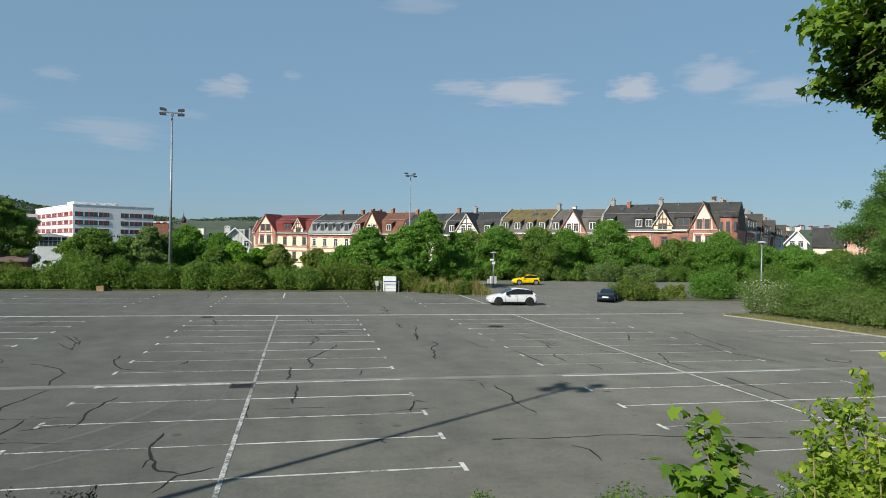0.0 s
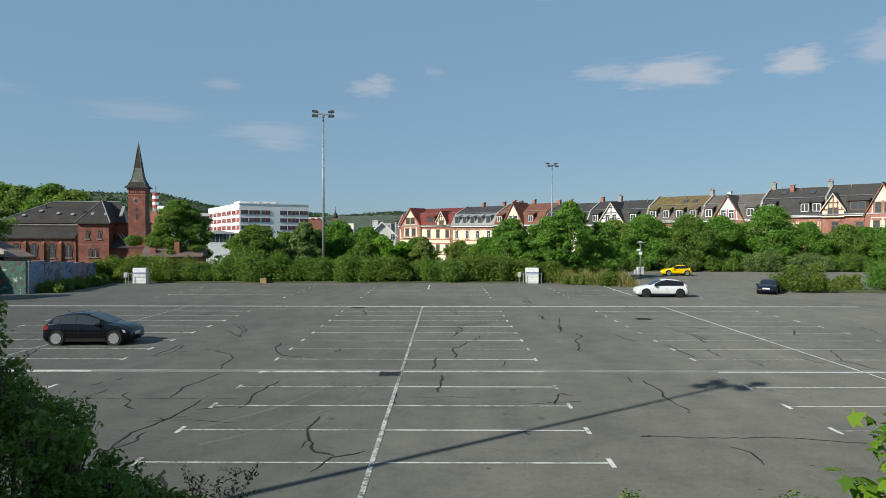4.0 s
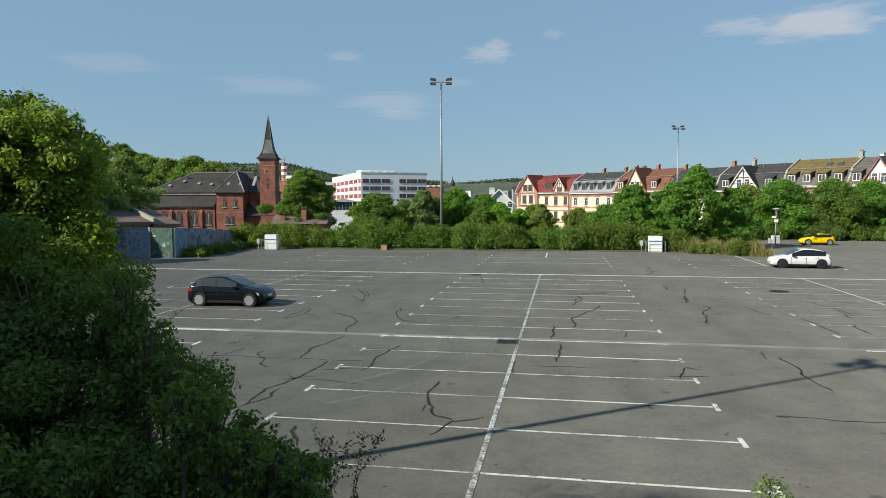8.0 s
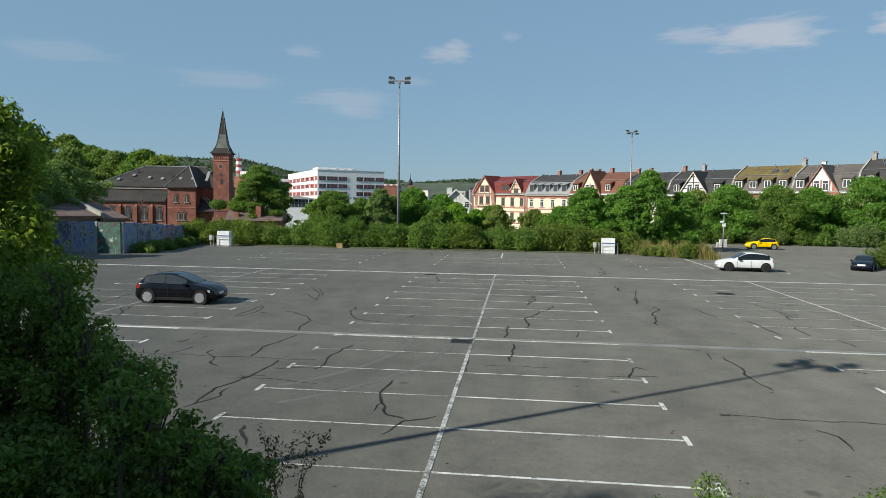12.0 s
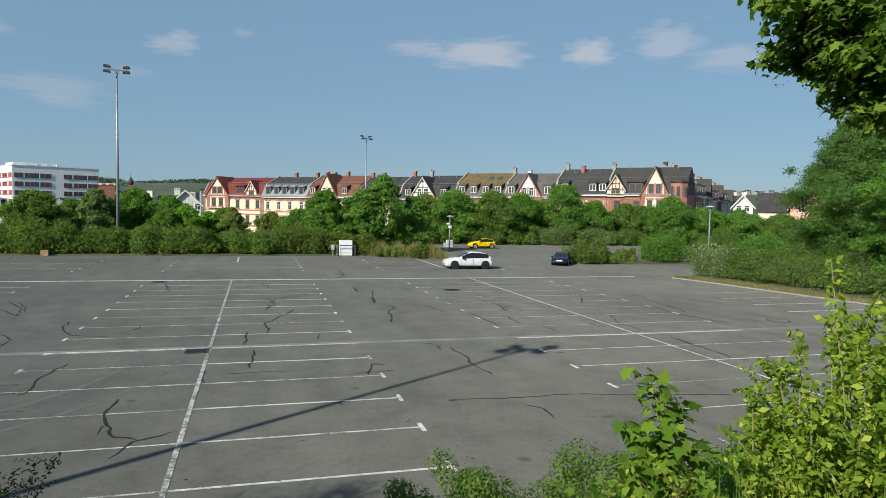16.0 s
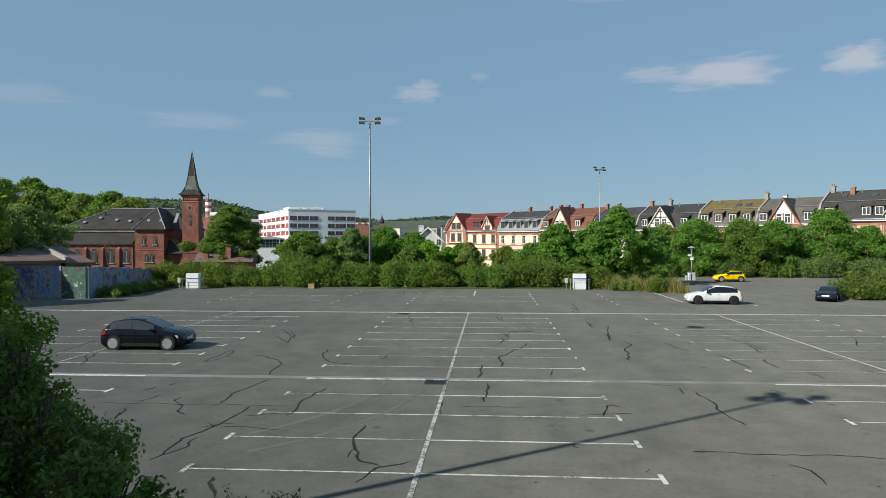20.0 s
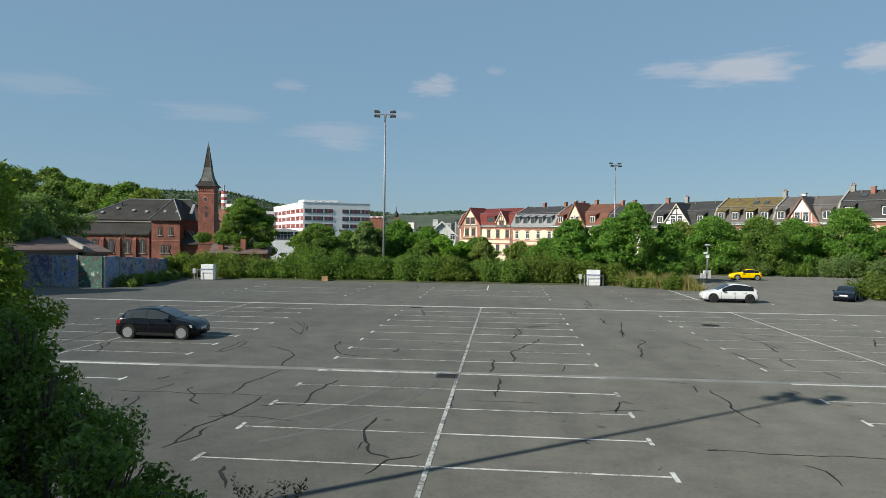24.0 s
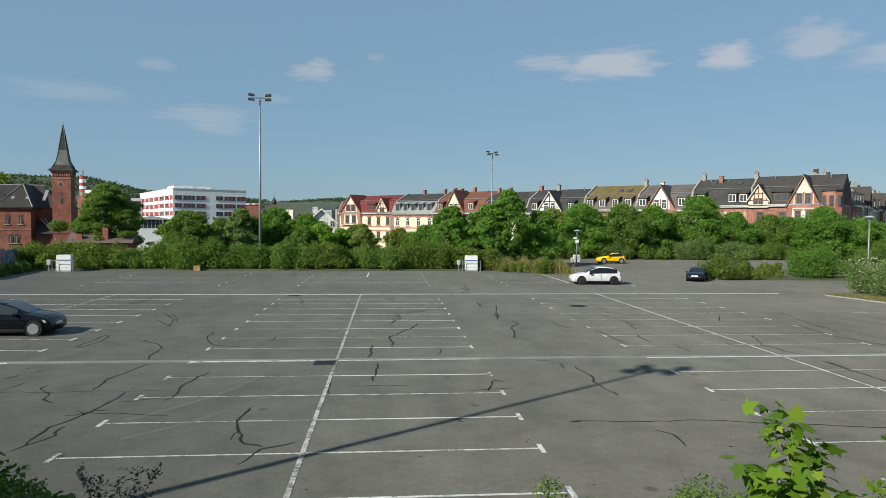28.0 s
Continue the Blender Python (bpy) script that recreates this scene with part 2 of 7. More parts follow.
M = {
    "asphalt": asphalt_material(),
    "paint": paint_material(),
    "tar": surface("bitumen_seal", (0.014, 0.014, 0.014), (0.028, 0.028, 0.027), 0.92, 2.0, 30, 0.3, spec=0.2),
    "iron": surface("cast_iron", (0.04, 0.038, 0.035), (0.075, 0.07, 0.062), 0.6, 3, 40, 0.3, 0.6),
    "soil": surface("grassy_earth", (0.045, 0.05, 0.022), (0.085, 0.1, 0.04), 0.95, 0.15, 2.5, 0.6, wear=((0.11, 0.09, 0.06), 0.62)),
    # greens muted towards blue-grey, distance haze put into the colour
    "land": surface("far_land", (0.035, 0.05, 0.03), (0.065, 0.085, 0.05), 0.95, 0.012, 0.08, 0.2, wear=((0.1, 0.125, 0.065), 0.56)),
    "kerb": surface("kerb_concrete", (0.2, 0.195, 0.18), (0.3, 0.29, 0.27), 0.9, 1.5, 25, 0.3),
    "steel": surface("galvanised_steel", (0.2, 0.215, 0.23), (0.3, 0.32, 0.34), 0.5, 1.2, 20, 0.1, 0.4),
    "lamp_dark": surface("lamp_housing", (0.03, 0.032, 0.035), (0.06, 0.06, 0.065), 0.5, 3, 20, 0.1),
    "lamp_glass": glass_material("floodlight_glass", (0.25, 0.27, 0.3)),
    "white_panel": surface("white_sheet_metal", (0.66, 0.67, 0.68), (0.78, 0.79, 0.8), 0.5, 1.0, 8, 0.1, wear=((0.45, 0.45, 0.44), 0.7)),
    "grey_panel": surface("grey_sheet_metal", (0.34, 0.35, 0.36), (0.45, 0.46, 0.47), 0.5, 1.0, 8, 0.1),
    "sign_blue": surface("blue_sign_paint", (0.03, 0.08, 0.3), (0.04, 0.1, 0.36), 0.5, 2, 20, 0.05),
    "sign_green": surface("pale_green_paint", (0.3, 0.42, 0.3), (0.38, 0.5, 0.38), 0.6, 2, 20, 0.05),
    "crate": surface("weathered_crate_wood", (0.24, 0.15, 0.07), (0.36, 0.24, 0.12), 0.8, 2, 15, 0.3),
    "concrete": surface("weathered_concrete", (0.2, 0.2, 0.19), (0.34, 0.33, 0.31), 0.9, 0.8, 9, 0.4, wear=((0.12, 0.12, 0.1), 0.62)),
    "black": surface("black_plastic", (0.008, 0.008, 0.009), (0.016, 0.016, 0.017), 0.7, 3, 30, 0.1, spec=0.15),
    "rubber": surface("tyre_rubber", (0.014, 0.014, 0.014), (0.026, 0.026, 0.026), 0.85, 4, 40, 0.2),
    "rim": surface("silver_wheel", (0.45, 0.46, 0.48), (0.6, 0.61, 0.63), 0.3, 3, 20, 0.05, 0.7),
    "rim_dark": surface("dark_wheel", (0.03, 0.03, 0.032), (0.06, 0.06, 0.062), 0.35, 3, 20, 0.05, 0.6),
    "glass": glass_material("car_glass", (0.03, 0.036, 0.04)),
    "glass_dark": glass_material("dark_car_glass", (0.008, 0.009, 0.01)),
    "pane": glass_material("window_glass", (0.05, 0.06, 0.072)),
    "lens": glass_material("headlamp_glass", (0.3, 0.32, 0.34)),
    "tail": surface("red_lamp_plastic", (0.25, 0.012, 0.012), (0.34, 0.02, 0.02), 0.2, 4, 30, 0.0),
    "plate": surface("white_plate", (0.6, 0.6, 0.58), (0.7, 0.7, 0.68), 0.4, 3, 30, 0.0),
    "bark": surface("grey_brown_bark", (0.05, 0.04, 0.03), (0.13, 0.1, 0.075), 0.95, 3, 18, 0.8),
    "twig": surface("pale_green_stem", (0.16, 0.15, 0.07), (0.26, 0.22, 0.1), 0.7, 6, 40, 0.3),
    "red_twig": surface("reddish_stem", (0.13, 0.06, 0.035), (0.2, 0.1, 0.05), 0.7, 6, 40, 0.3),
    "hedge": leafy("hedge_leaves", (0.072, 0.134, 0.031), (0.158, 0.256, 0.054), (0.2, 0.282, 0.072)),
    # green blued a little, so the air's haze is mixed into these leaves
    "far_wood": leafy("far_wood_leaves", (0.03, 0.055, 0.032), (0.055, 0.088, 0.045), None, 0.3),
    "hedge_yellow": leafy("olive_hedge_leaves", (0.083, 0.126, 0.028), (0.166, 0.237, 0.049), (0.197, 0.258, 0.066)),
    "bank_tree": leafy("bank_tree_leaves", (0.115, 0.17, 0.045), (0.22, 0.31, 0.07), (0.4, 0.46, 0.11), 0.58),
    "brown_leaf": leafy("brown_green_leaves", (0.05, 0.05, 0.025), (0.11, 0.1, 0.045), (0.2, 0.13, 0.07), 0.35),
    "maple": leafy("maple_leaves", (0.062, 0.145, 0.028), (0.155, 0.305, 0.056), (0.225, 0.365, 0.075)),
    "lime_green": leafy("fresh_leaves", (0.083, 0.196, 0.026), (0.200, 0.372, 0.044), (0.283, 0.422, 0.060)),
    "dark_leaf": leafy("dark_leaves", (0.08, 0.13, 0.042), (0.17, 0.25, 0.076), (0.24, 0.3, 0.095)),
    "grey_leaf": leafy("grey_green_leaves", (0.095, 0.15, 0.058), (0.21, 0.3, 0.115), (0.255, 0.335, 0.15)),
    "olive": leafy("olive_tree_leaves", (0.099, 0.132, 0.035), (0.233, 0.301, 0.079), (0.254, 0.301, 0.105)),
    "blossom": leafy("white_blossom", (0.45, 0.45, 0.38), (0.62, 0.62, 0.55), (0.7, 0.7, 0.64)),
    "dry_grass": leafy("dry_grass", (0.176, 0.162, 0.0675), (0.324, 0.297, 0.135), (0.405, 0.365, 0.189)),
    "grass": leafy("green_grass", (0.0675, 0.121, 0.0243), (0.149, 0.23, 0.0473), (0.23, 0.27, 0.081)),
    "shoot": leafy("young_maple_leaves", (0.08, 0.17, 0.02), (0.19, 0.31, 0.035), (0.32, 0.4, 0.07), 0.45),
    "shrub_near": leafy("bright_shrub_leaves", (0.12, 0.205, 0.024), (0.26, 0.365, 0.045), (0.46, 0.52, 0.09), 0.5),
    # darker greens than the sapling's, the bough's own shade set in the colour
    "bough": leafy("sycamore_leaves", (0.055, 0.11, 0.018), (0.135, 0.23, 0.034), (0.26, 0.35, 0.05), 0.5),
    "willow": leafy("willow_leaves", (0.060, 0.124, 0.032), (0.119, 0.227, 0.054), (0.145, 0.245, 0.069)),
    "cream": surface("cream_render", (0.56, 0.5, 0.385), (0.66, 0.6, 0.47), 0.9, 0.4, 6, 0.15),
    "pale": surface("pale_render", (0.56, 0.5, 0.43), (0.67, 0.62, 0.54), 0.9, 0.4, 6, 0.15),
    "white_wall": surface("white_render", (0.6, 0.6, 0.58), (0.7, 0.7, 0.68), 0.85, 0.3, 5, 0.1),
    "hospital_white": surface("white_facade_panels", (0.78, 0.78, 0.78), (0.86, 0.86, 0.86), 0.7, 0.15, 3, 0.05),
    "hospital_red": surface("red_facade_panels", (0.3, 0.055, 0.055), (0.4, 0.085, 0.08), 0.7, 0.3, 3, 0.05),
    "salmon": surface("salmon_render", (0.6, 0.32, 0.25), (0.7, 0.42, 0.32), 0.9, 0.4, 6, 0.1),
    "timber": surface("dark_timber", (0.03, 0.022, 0.018), (0.06, 0.045, 0.035), 0.8, 2, 12, 0.3),
    "frame_white": surface("white_window_frame", (0.7, 0.7, 0.68), (0.8, 0.8, 0.78), 0.5, 1, 10, 0.05),
    "frame_brown": surface("brown_window_frame", (0.12, 0.07, 0.04), (0.18, 0.1, 0.06), 0.6, 1, 10, 0.1),
    "brick": brick_material("red_brick", (0.25, 0.083, 0.053), (0.168, 0.054, 0.037), (0.14, 0.1, 0.082)),
    "brick_house": brick_material("light_red_brick", (0.36, 0.13, 0.09), (0.28, 0.1, 0.07), (0.28, 0.21, 0.18)),
    "slate": roof_material("grey_slate", (0.031, 0.03, 0.031), (0.058, 0.057, 0.058)),
    "slate_church": roof_material("old_dark_slate", (0.026, 0.024, 0.023), (0.05, 0.046, 0.043)),
    "slate_light": roof_material("pale_slate", (0.17, 0.18, 0.19), (0.27, 0.28, 0.29)),
    "tile_red": roof_material("red_tiles", (0.11, 0.024, 0.022), (0.17, 0.038, 0.033)),
    "tile_brown": roof_material("brown_tiles", (0.115, 0.05, 0.034), (0.175, 0.078, 0.052)),
    "tile_moss": roof_material("mossy_tiles", (0.09, 0.065, 0.04), (0.15, 0.105, 0.05), moss=(0.15, 0.125, 0.03)),
    "tile_dark": roof_material("dark_grey_tiles", (0.038, 0.036, 0.034), (0.066, 0.062, 0.058)),
    "timber_red": surface("red_brown_timber", (0.16, 0.06, 0.04), (0.24, 0.09, 0.06), 0.8, 2, 12, 0.3),
    "joint": surface("pale_paving_joint", (0.14, 0.14, 0.13), (0.21, 0.21, 0.195), 0.9, 1.2, 14, 0.3, wear=((0.12, 0.12, 0.11), 0.56)),
    "track": surface("rubbed_asphalt", (0.088, 0.088, 0.081), (0.112, 0.112, 0.104), 0.85, 1.5, 18, 0.3, wear=((0.082, 0.082, 0.076), 0.5)),
    "tile_grey": roof_material("grey_brown_tiles", (0.08, 0.07, 0.064), (0.135, 0.12, 0.11)),
    "shed_roof": roof_material("bitumen_shed_roof", (0.1, 0.07, 0.065), (0.17, 0.125, 0.115), 1.0),
    "chimney": brick_material("chimney_brick", (0.32, 0.11, 0.07), (0.24, 0.08, 0.05), (0.2, 0.16, 0.13), 4.0),
    "copper": roof_material("weathered_spire_slate", (0.08, 0.085, 0.078), (0.17, 0.18, 0.165), 2.0),
    "black_paint": car_paint("black_car_paint", (0.004, 0.0045, 0.007)),
    "white_paint": car_paint("white_car_paint", (0.6, 0.615, 0.63)),
    "yellow_paint": car_paint("yellow_car_paint", (0.75, 0.5, 0.0)),
    "blue_paint": car_paint("dark_blue_car_paint", (0.007, 0.009, 0.017)),
}

# ---- building blocks ----
class Solid:
    """Collects the faces of one mesh."""

    def __init__(self):
        self.v, self.f = [], []

    def face(self, pts):
        n = len(self.v)
        self.v += [tuple(p) for p in pts]
        self.f.append(tuple(range(n, n + len(pts))))
        return self

    def shell(self, rings, close=True, caps=True):
        """Rings of equally many points, joined one to the next."""
        n, k = len(self.v), len(rings[0])
        for r in rings:
            self.v += [tuple(p) for p in r]
        for i in range(len(rings) - 1):
            for j in range(k if close else k - 1):
                a, b = n + i * k + j, n + i * k + (j + 1) % k
                self.f.append((a, b, b + k, a + k))
        if caps:
            self.f.append(tuple(n + j for j in reversed(range(k))))
            self.f.append(tuple(n + (len(rings) - 1) * k + j for j in range(k)))
        return self

    def box(self, x0, x1, y0, y1, z0, z1, bevel=0.0):
        b = bevel
        if not b:
            ring = [(x0, y0), (x1, y0), (x1, y1), (x0, y1)]
            return self.shell([[(x, y, z0) for x, y in ring], [(x, y, z1) for x, y in ring]])
        def ring(i):
            return [(x0 + b + i, y0 + i), (x1 - b - i, y0 + i), (x1 - i, y0 + b + i), (x1 - i, y1 - b - i),
                    (x1 - b - i, y1 - i), (x0 + b + i, y1 - i), (x0 + i, y1 - b - i), (x0 + i, y0 + b + i)]
        return self.shell([[(x, y, z) for x, y in ring(i)] for z, i in ((z0, b), (z0 + b, 0), (z1 - b, 0), (z1, b))])

    def prism(self, outline, y0, y1):
        """An outline in x and z, from y0 to y1."""
        return self.shell([[(x, y0, z) for x, z in outline], [(x, y1, z) for x, z in outline]])

    def prism_x(self, outline, x0, x1):
        """An outline in y and z, from x0 to x1."""
        return self.shell([[(x0, y, z) for y, z in outline], [(x1, y, z) for y, z in outline]])

    def tube(self, path, radii, sides=8):
        path = [Vector(p) for p in path]
        rings = []
        for i, p in enumerate(path):
            d = (path[min(i + 1, len(path) - 1)] - path[max(i - 1, 0)]).normalized()
            a = d.cross(Vector((0.31, 0.9, 0.2)) if abs(d.y) < 0.8 else Vector((1, 0, 0))).normalized()
            b = d.cross(a)
            rings.append([p + (a * math.cos(t) + b * math.sin(t)) * radii[i] for t in [2 * math.pi * j / sides for j in range(sides)]])
        return self.shell(rings)

    def disc_y(self, x, y0, y1, z, r, sides=24, inner=None):
        """A round slab with its axis along y."""
        ang = [2 * math.pi * j / sides for j in range(sides)]
        b = min(0.02, r * 0.2)
        return self.shell([[(x + math.cos(t) * q, y, z + math.sin(t) * q) for t in ang] for y, q in ((y0, r - b), (y0 + b, r), (y1 - b, r), (y1, r - b))])

    def mesh(self, name, material, smooth=False):
        me = bpy.data.meshes.new(name)
        me.from_pydata(self.v, [], self.f)
        me.materials.append(material)
        bm = bmesh.new()
        bm.from_mesh(me)
        bmesh.ops.recalc_face_normals(bm, faces=bm.faces)
        bm.to_mesh(me)
        bm.free()
        if smooth:
            me.polygons.foreach_set("use_smooth", [True] * len(me.polygons))
        return me


def part(name, solid, material, parent, label="", smooth=False):
    data = solid.mesh(name, material, smooth) if isinstance(solid, Solid) else solid
    ob = new(name, data)
    ob.parent = parent
    if label:
        tagged(ob, label)
    return ob


def thing(name, label, category, m=None, group="", kind=""):
    ob = new(name)
    ob.empty_display_size = 0.2
    if m is not None:
        ob.matrix_world = m
    return tagged(ob, label, category, group, kind)


def whole(name, solid, material, label, category, m=None, group="", kind="", smooth=False):
    """A thing, or a piece of the setting, that is one mesh."""
    data = solid.mesh(name, material, smooth) if isinstance(solid, Solid) else solid
    ob = new(name, data)
    if m is not None:
        ob.matrix_world = m
    return tagged(ob, label, category, group, kind)


def array_mesh(name, verts, faces, material):
    """A mesh from arrays of corners and of faces with equally many corners."""
    me = bpy.data.meshes.new(name)
    n, k = faces.shape
    me.vertices.add(len(verts))
    me.vertices.foreach_set("co", np.ascontiguousarray(verts, dtype=np.float32).ravel())
    me.loops.add(n * k)
    me.loops.foreach_set("vertex_index", np.ascontiguousarray(faces, dtype=np.int32).ravel())
    me.polygons.add(n)
    me.polygons.foreach_set("loop_start", np.arange(0, n * k, k, dtype=np.int32))
    me.materials.append(material)
    me.update(calc_edges=True)
    return me


def unit(a):
    return a / np.maximum(np.linalg.norm(a, axis=1, keepdims=True), 1e-9)


LEAF = {
    "diamond": np.array([(0, -1, 0), (0.55, 0.05, 0.16), (0, 1, -0.08), (-0.55, 0.05, 0.16)]),
    "blade": np.array([(0.6, -0.9, 0.05), (0, 1.1, -0.05), (-0.6, -0.9, 0.05)]),
    "oval": np.array([(0, -1, 0.0), (0.42, -0.35, 0.14), (0.36, 0.45, 0.12), (0, 1, -0.12), (-0.36, 0.45, 0.12), (-0.42, -0.35, 0.14)]),
    "trident": np.array([(0, -1, 0), (0.36, -0.5, 0.12), (0.62, 0.08, 0.1), (0.42, 0.3, 0.14), (0.3, 0.62, 0.06), (0, 1.15, -0.16), (-0.3, 0.62, 0.06), (-0.42, 0.3, 0.14), (-0.62, 0.08, 0.1), (-0.36, -0.5, 0.12)]),
    "lobed": np.array([(0, -0.75, 0), (0.62, -0.7, -0.05), (0.5, -0.25, 0.06), (1.0, 0.12, -0.1), (0.42, 0.22, 0.06), (0.3, 0.5, 0.05), (0, 1.05, -0.12),
                       (-0.3, 0.5, 0.05), (-0.42, 0.22, 0.06), (-1.0, 0.12, -0.1), (-0.5, -0.25, 0.06), (-0.62, -0.7, -0.05)]),
}


def leaf_cloud(points, normals, size, rng, shape="diamond", spread=0.35):
    """One leaf at every point, facing roughly along its normal."""
    n = len(points)
    nrm = unit(normals + rng.normal(0, spread, (n, 3)))
    t = unit(np.cross(nrm, rng.normal(0, 1, (n, 3))))
    b = np.cross(nrm, t)
    s = (size * rng.uniform(0.6, 1.3, n))[:, None, None]
    out = LEAF[shape]
    v = points[:, None] + s * (out[None, :, 0, None] * t[:, None] + out[None, :, 1, None] * b[:, None] + out[None, :, 2, None] * nrm[:, None])
    k = len(out)
    return v.reshape(-1, 3), np.arange(n * k).reshape(n, k)


def clump_points(centres, radii, n, rng, depth=0.35):
    """Points near the skins of many overlapping clumps, fewer inside."""
    centres, radii = np.asarray(centres, float), np.asarray(radii, float)
    w = radii[:, 0] * radii[:, 2]
    pick = rng.choice(len(centres), n, p=w / w.sum())
    d = unit(rng.normal(0, 1, (n, 3)))
    r = 1 - np.abs(rng.normal(0, depth, n))
    r = np.clip(r, 0.05, 1.08)
    pts = centres[pick] + d * radii[pick] * r[:, None]
    return pts, unit(d + np.array([0, 0, 0.35]))


def tree(x, y, z0, h, w, leaf, seed, label, leaves=9000, size=0.2, trunk=0.25, name="tree", lean=(0, 0), clumps=26, shape="blade", ragged=0.6, group="", fine=0.7):
    """A tapered trunk with limbs, and a crown of clumps of leaves with gaps and an uneven outline."""
    rng = np.random.default_rng(seed)
    size, leaves = size * fine, leaves / fine ** 2
    t = thing(name, label, "tree", Matrix.Translation((x, y, z0)), group)
    base, top = h * trunk, h
    cs, rs = [], []
    ph = rng.uniform(0, 6.28, 6)

    def crown_at(u, a):
        """The crown's uneven half-width at a share u of its height, towards the bearing a."""
        lump = 0.86 + 0.14 * np.sin(2 * a + ph[0] + 5 * u) + 0.12 * np.sin(3 * a + ph[1] - 8 * u) + 0.09 * np.sin(5 * a + ph[2] + 14 * u) + 0.08 * np.sin(19 * u + 2 * a + ph[3])
        return w / 2 * np.sin(math.pi * (0.2 + 0.77 * u ** 1.1)) ** 0.75 * lump

    # sprays of leaves spread over the crown's outside, a few reaching out of it
    k = int(clumps * 2.4)
    for i in range(k):
        u = min(0.97, max(0.02, (i + rng.uniform(0, 1)) / k))
        a = 2.399963 * i + rng.uniform(-0.5, 0.5)
        r = w * rng.uniform(0.05, 0.15)
        rad = max(0.0, float(crown_at(u, a)) * rng.uniform(0.74, 1.2) - r * 0.6)
        z = base + (top - base) * (0.03 + 0.94 * u) - r * 0.3
        cs.append((math.cos(a) * rad + lean[0] * u, math.sin(a) * rad + lean[1] * u, min(z, top - r * 0.5)))
        rs.append((r, r, r * rng.uniform(0.34, 0.62)))
    pts, nrm = clump_points(cs, rs, int(leaves * 1.25), rng, 0.35)
    # leaves between the sprays
    n = int(leaves * 0.36)
    u, a = rng.uniform(0, 1, n) ** 0.9, rng.uniform(0, 2 * math.pi, n)
    rad = crown_at(u, a) * 0.78 * np.clip(1 - np.abs(rng.normal(0, 0.1, n)), 0.1, 1.05)
    env = np.stack([np.cos(a) * rad + lean[0] * u, np.sin(a) * rad + lean[1] * u, base + (top - base) * (0.02 + 0.93 * u)], 1)
    pts = np.concatenate([pts, env])
    nrm = np.concatenate([nrm, unit(np.stack([np.cos(a), np.sin(a), 0.15 + 1.2 * (u - 0.3)], 1))])
    pts += rng.normal(0, ragged * size, pts.shape)
    keep = pts[:, 2] > 0.15
    v, f = leaf_cloud(pts[keep], nrm[keep], size, rng, shape, 0.7)
    part("crown", array_mesh("crown", v, f, leaf), None, t)
    s = Solid()
    r0 = max(0.08, h * 0.022)
    s.tube([(0, 0, -0.3), (lean[0] * 0.1, lean[1] * 0.1, base), (lean[0] * 0.4, lean[1] * 0.4, h * 0.55), (lean[0] * 0.8, lean[1] * 0.8, h * 0.88)], [r0 * 1.25, r0, r0 * 0.6, r0 * 0.15], 9)
    part("trunk", s, M["bark"], t, smooth=True)
    limbs = rng.permutation(len(cs))[:9]
    for i in limbs:
        c = Vector(cs[i])
        zs = min(max(base * 0.9, c.z - rng.uniform(0.15, 0.35) * h), c.z - 0.1)
        a = Vector((lean[0] * zs / h, lean[1] * zs / h, zs))
        mid = (a + c) / 2 + Vector((rng.normal(0, 0.03 * h), rng.normal(0, 0.03 * h), -0.02 * h))
        part("limb", Solid().tube([a, mid, c], [r0 * 0.45, r0 * 0.3, r0 * 0.08], 6), M["bark"], t, smooth=True)
    return t


def bush(x, y, z0, w, d, h, leaf, seed, label, leaves=3000, size=0.12, name="bush", m=None, shape="blade", category="bush", clumps=0, group="", stems=5):
    """A many-stemmed shrub with leaves from the ground to an uneven top."""
    rng = np.random.default_rng(seed)
    size, leaves = size * 0.72, leaves * 1.9
    t = thing(name, label, category, m or Matrix.Translation((x, y, z0)), group)
    n = clumps or int(8 + w * d * 1.2)
    cs, rs = [], []
    for i in range(n):
        cx, cy = rng.uniform(-0.5, 0.5) * w * 0.86, rng.uniform(-0.5, 0.5) * d * 0.86
        edge = max(0.15, 1 - max(abs(cx / w), abs(cy / d)) ** 3 * 5)
        top = h * rng.uniform(0.62, 1.0) * edge
        r = min(h * 0.32, max(0.25, min(w, d) * 0.28)) * rng.uniform(0.8, 1.2)
        for z in np.arange(r * 0.75, max(top, r), r * 1.05):
            cs.append((cx + rng.normal(0, 0.1) * r, cy + rng.normal(0, 0.1) * r, min(z, top - r * 0.5)))
            rs.append((r, r, r * 0.85))
    pts, nrm = clump_points(cs, rs, int(leaves * 1.4), rng, 0.4)
    pts += rng.normal(0, 0.8 * size, pts.shape)
    keep = pts[:, 2] > 0.03
    v, f = leaf_cloud(pts[keep], nrm[keep], size, rng, shape, 0.7)
    part("foliage", array_mesh("foliage", v, f, leaf), None, t)
    for i in range(stems):
        a = rng.uniform(0, 6.28)
        tip = (math.cos(a) * w * 0.3, math.sin(a) * d * 0.3, h * 0.8)
        part("stem", Solid().tube([(tip[0] * 0.15, tip[1] * 0.15, -0.1), (tip[0] * 0.5, tip[1] * 0.5, h * 0.4), tip], [0.035, 0.025, 0.008], 5), M["bark"], t)
    return t

# ---- the land, the bank, the car park ----
ROW, FIRST = 2.3, 11.24            # spacing of the parking rows, and the nearest row
AISLES = {"west": (-21.6, -16.8, -12.0), "middle": (-6.27, -1.47, 3.39), "east": (9.26, 14.2, 19.1)}


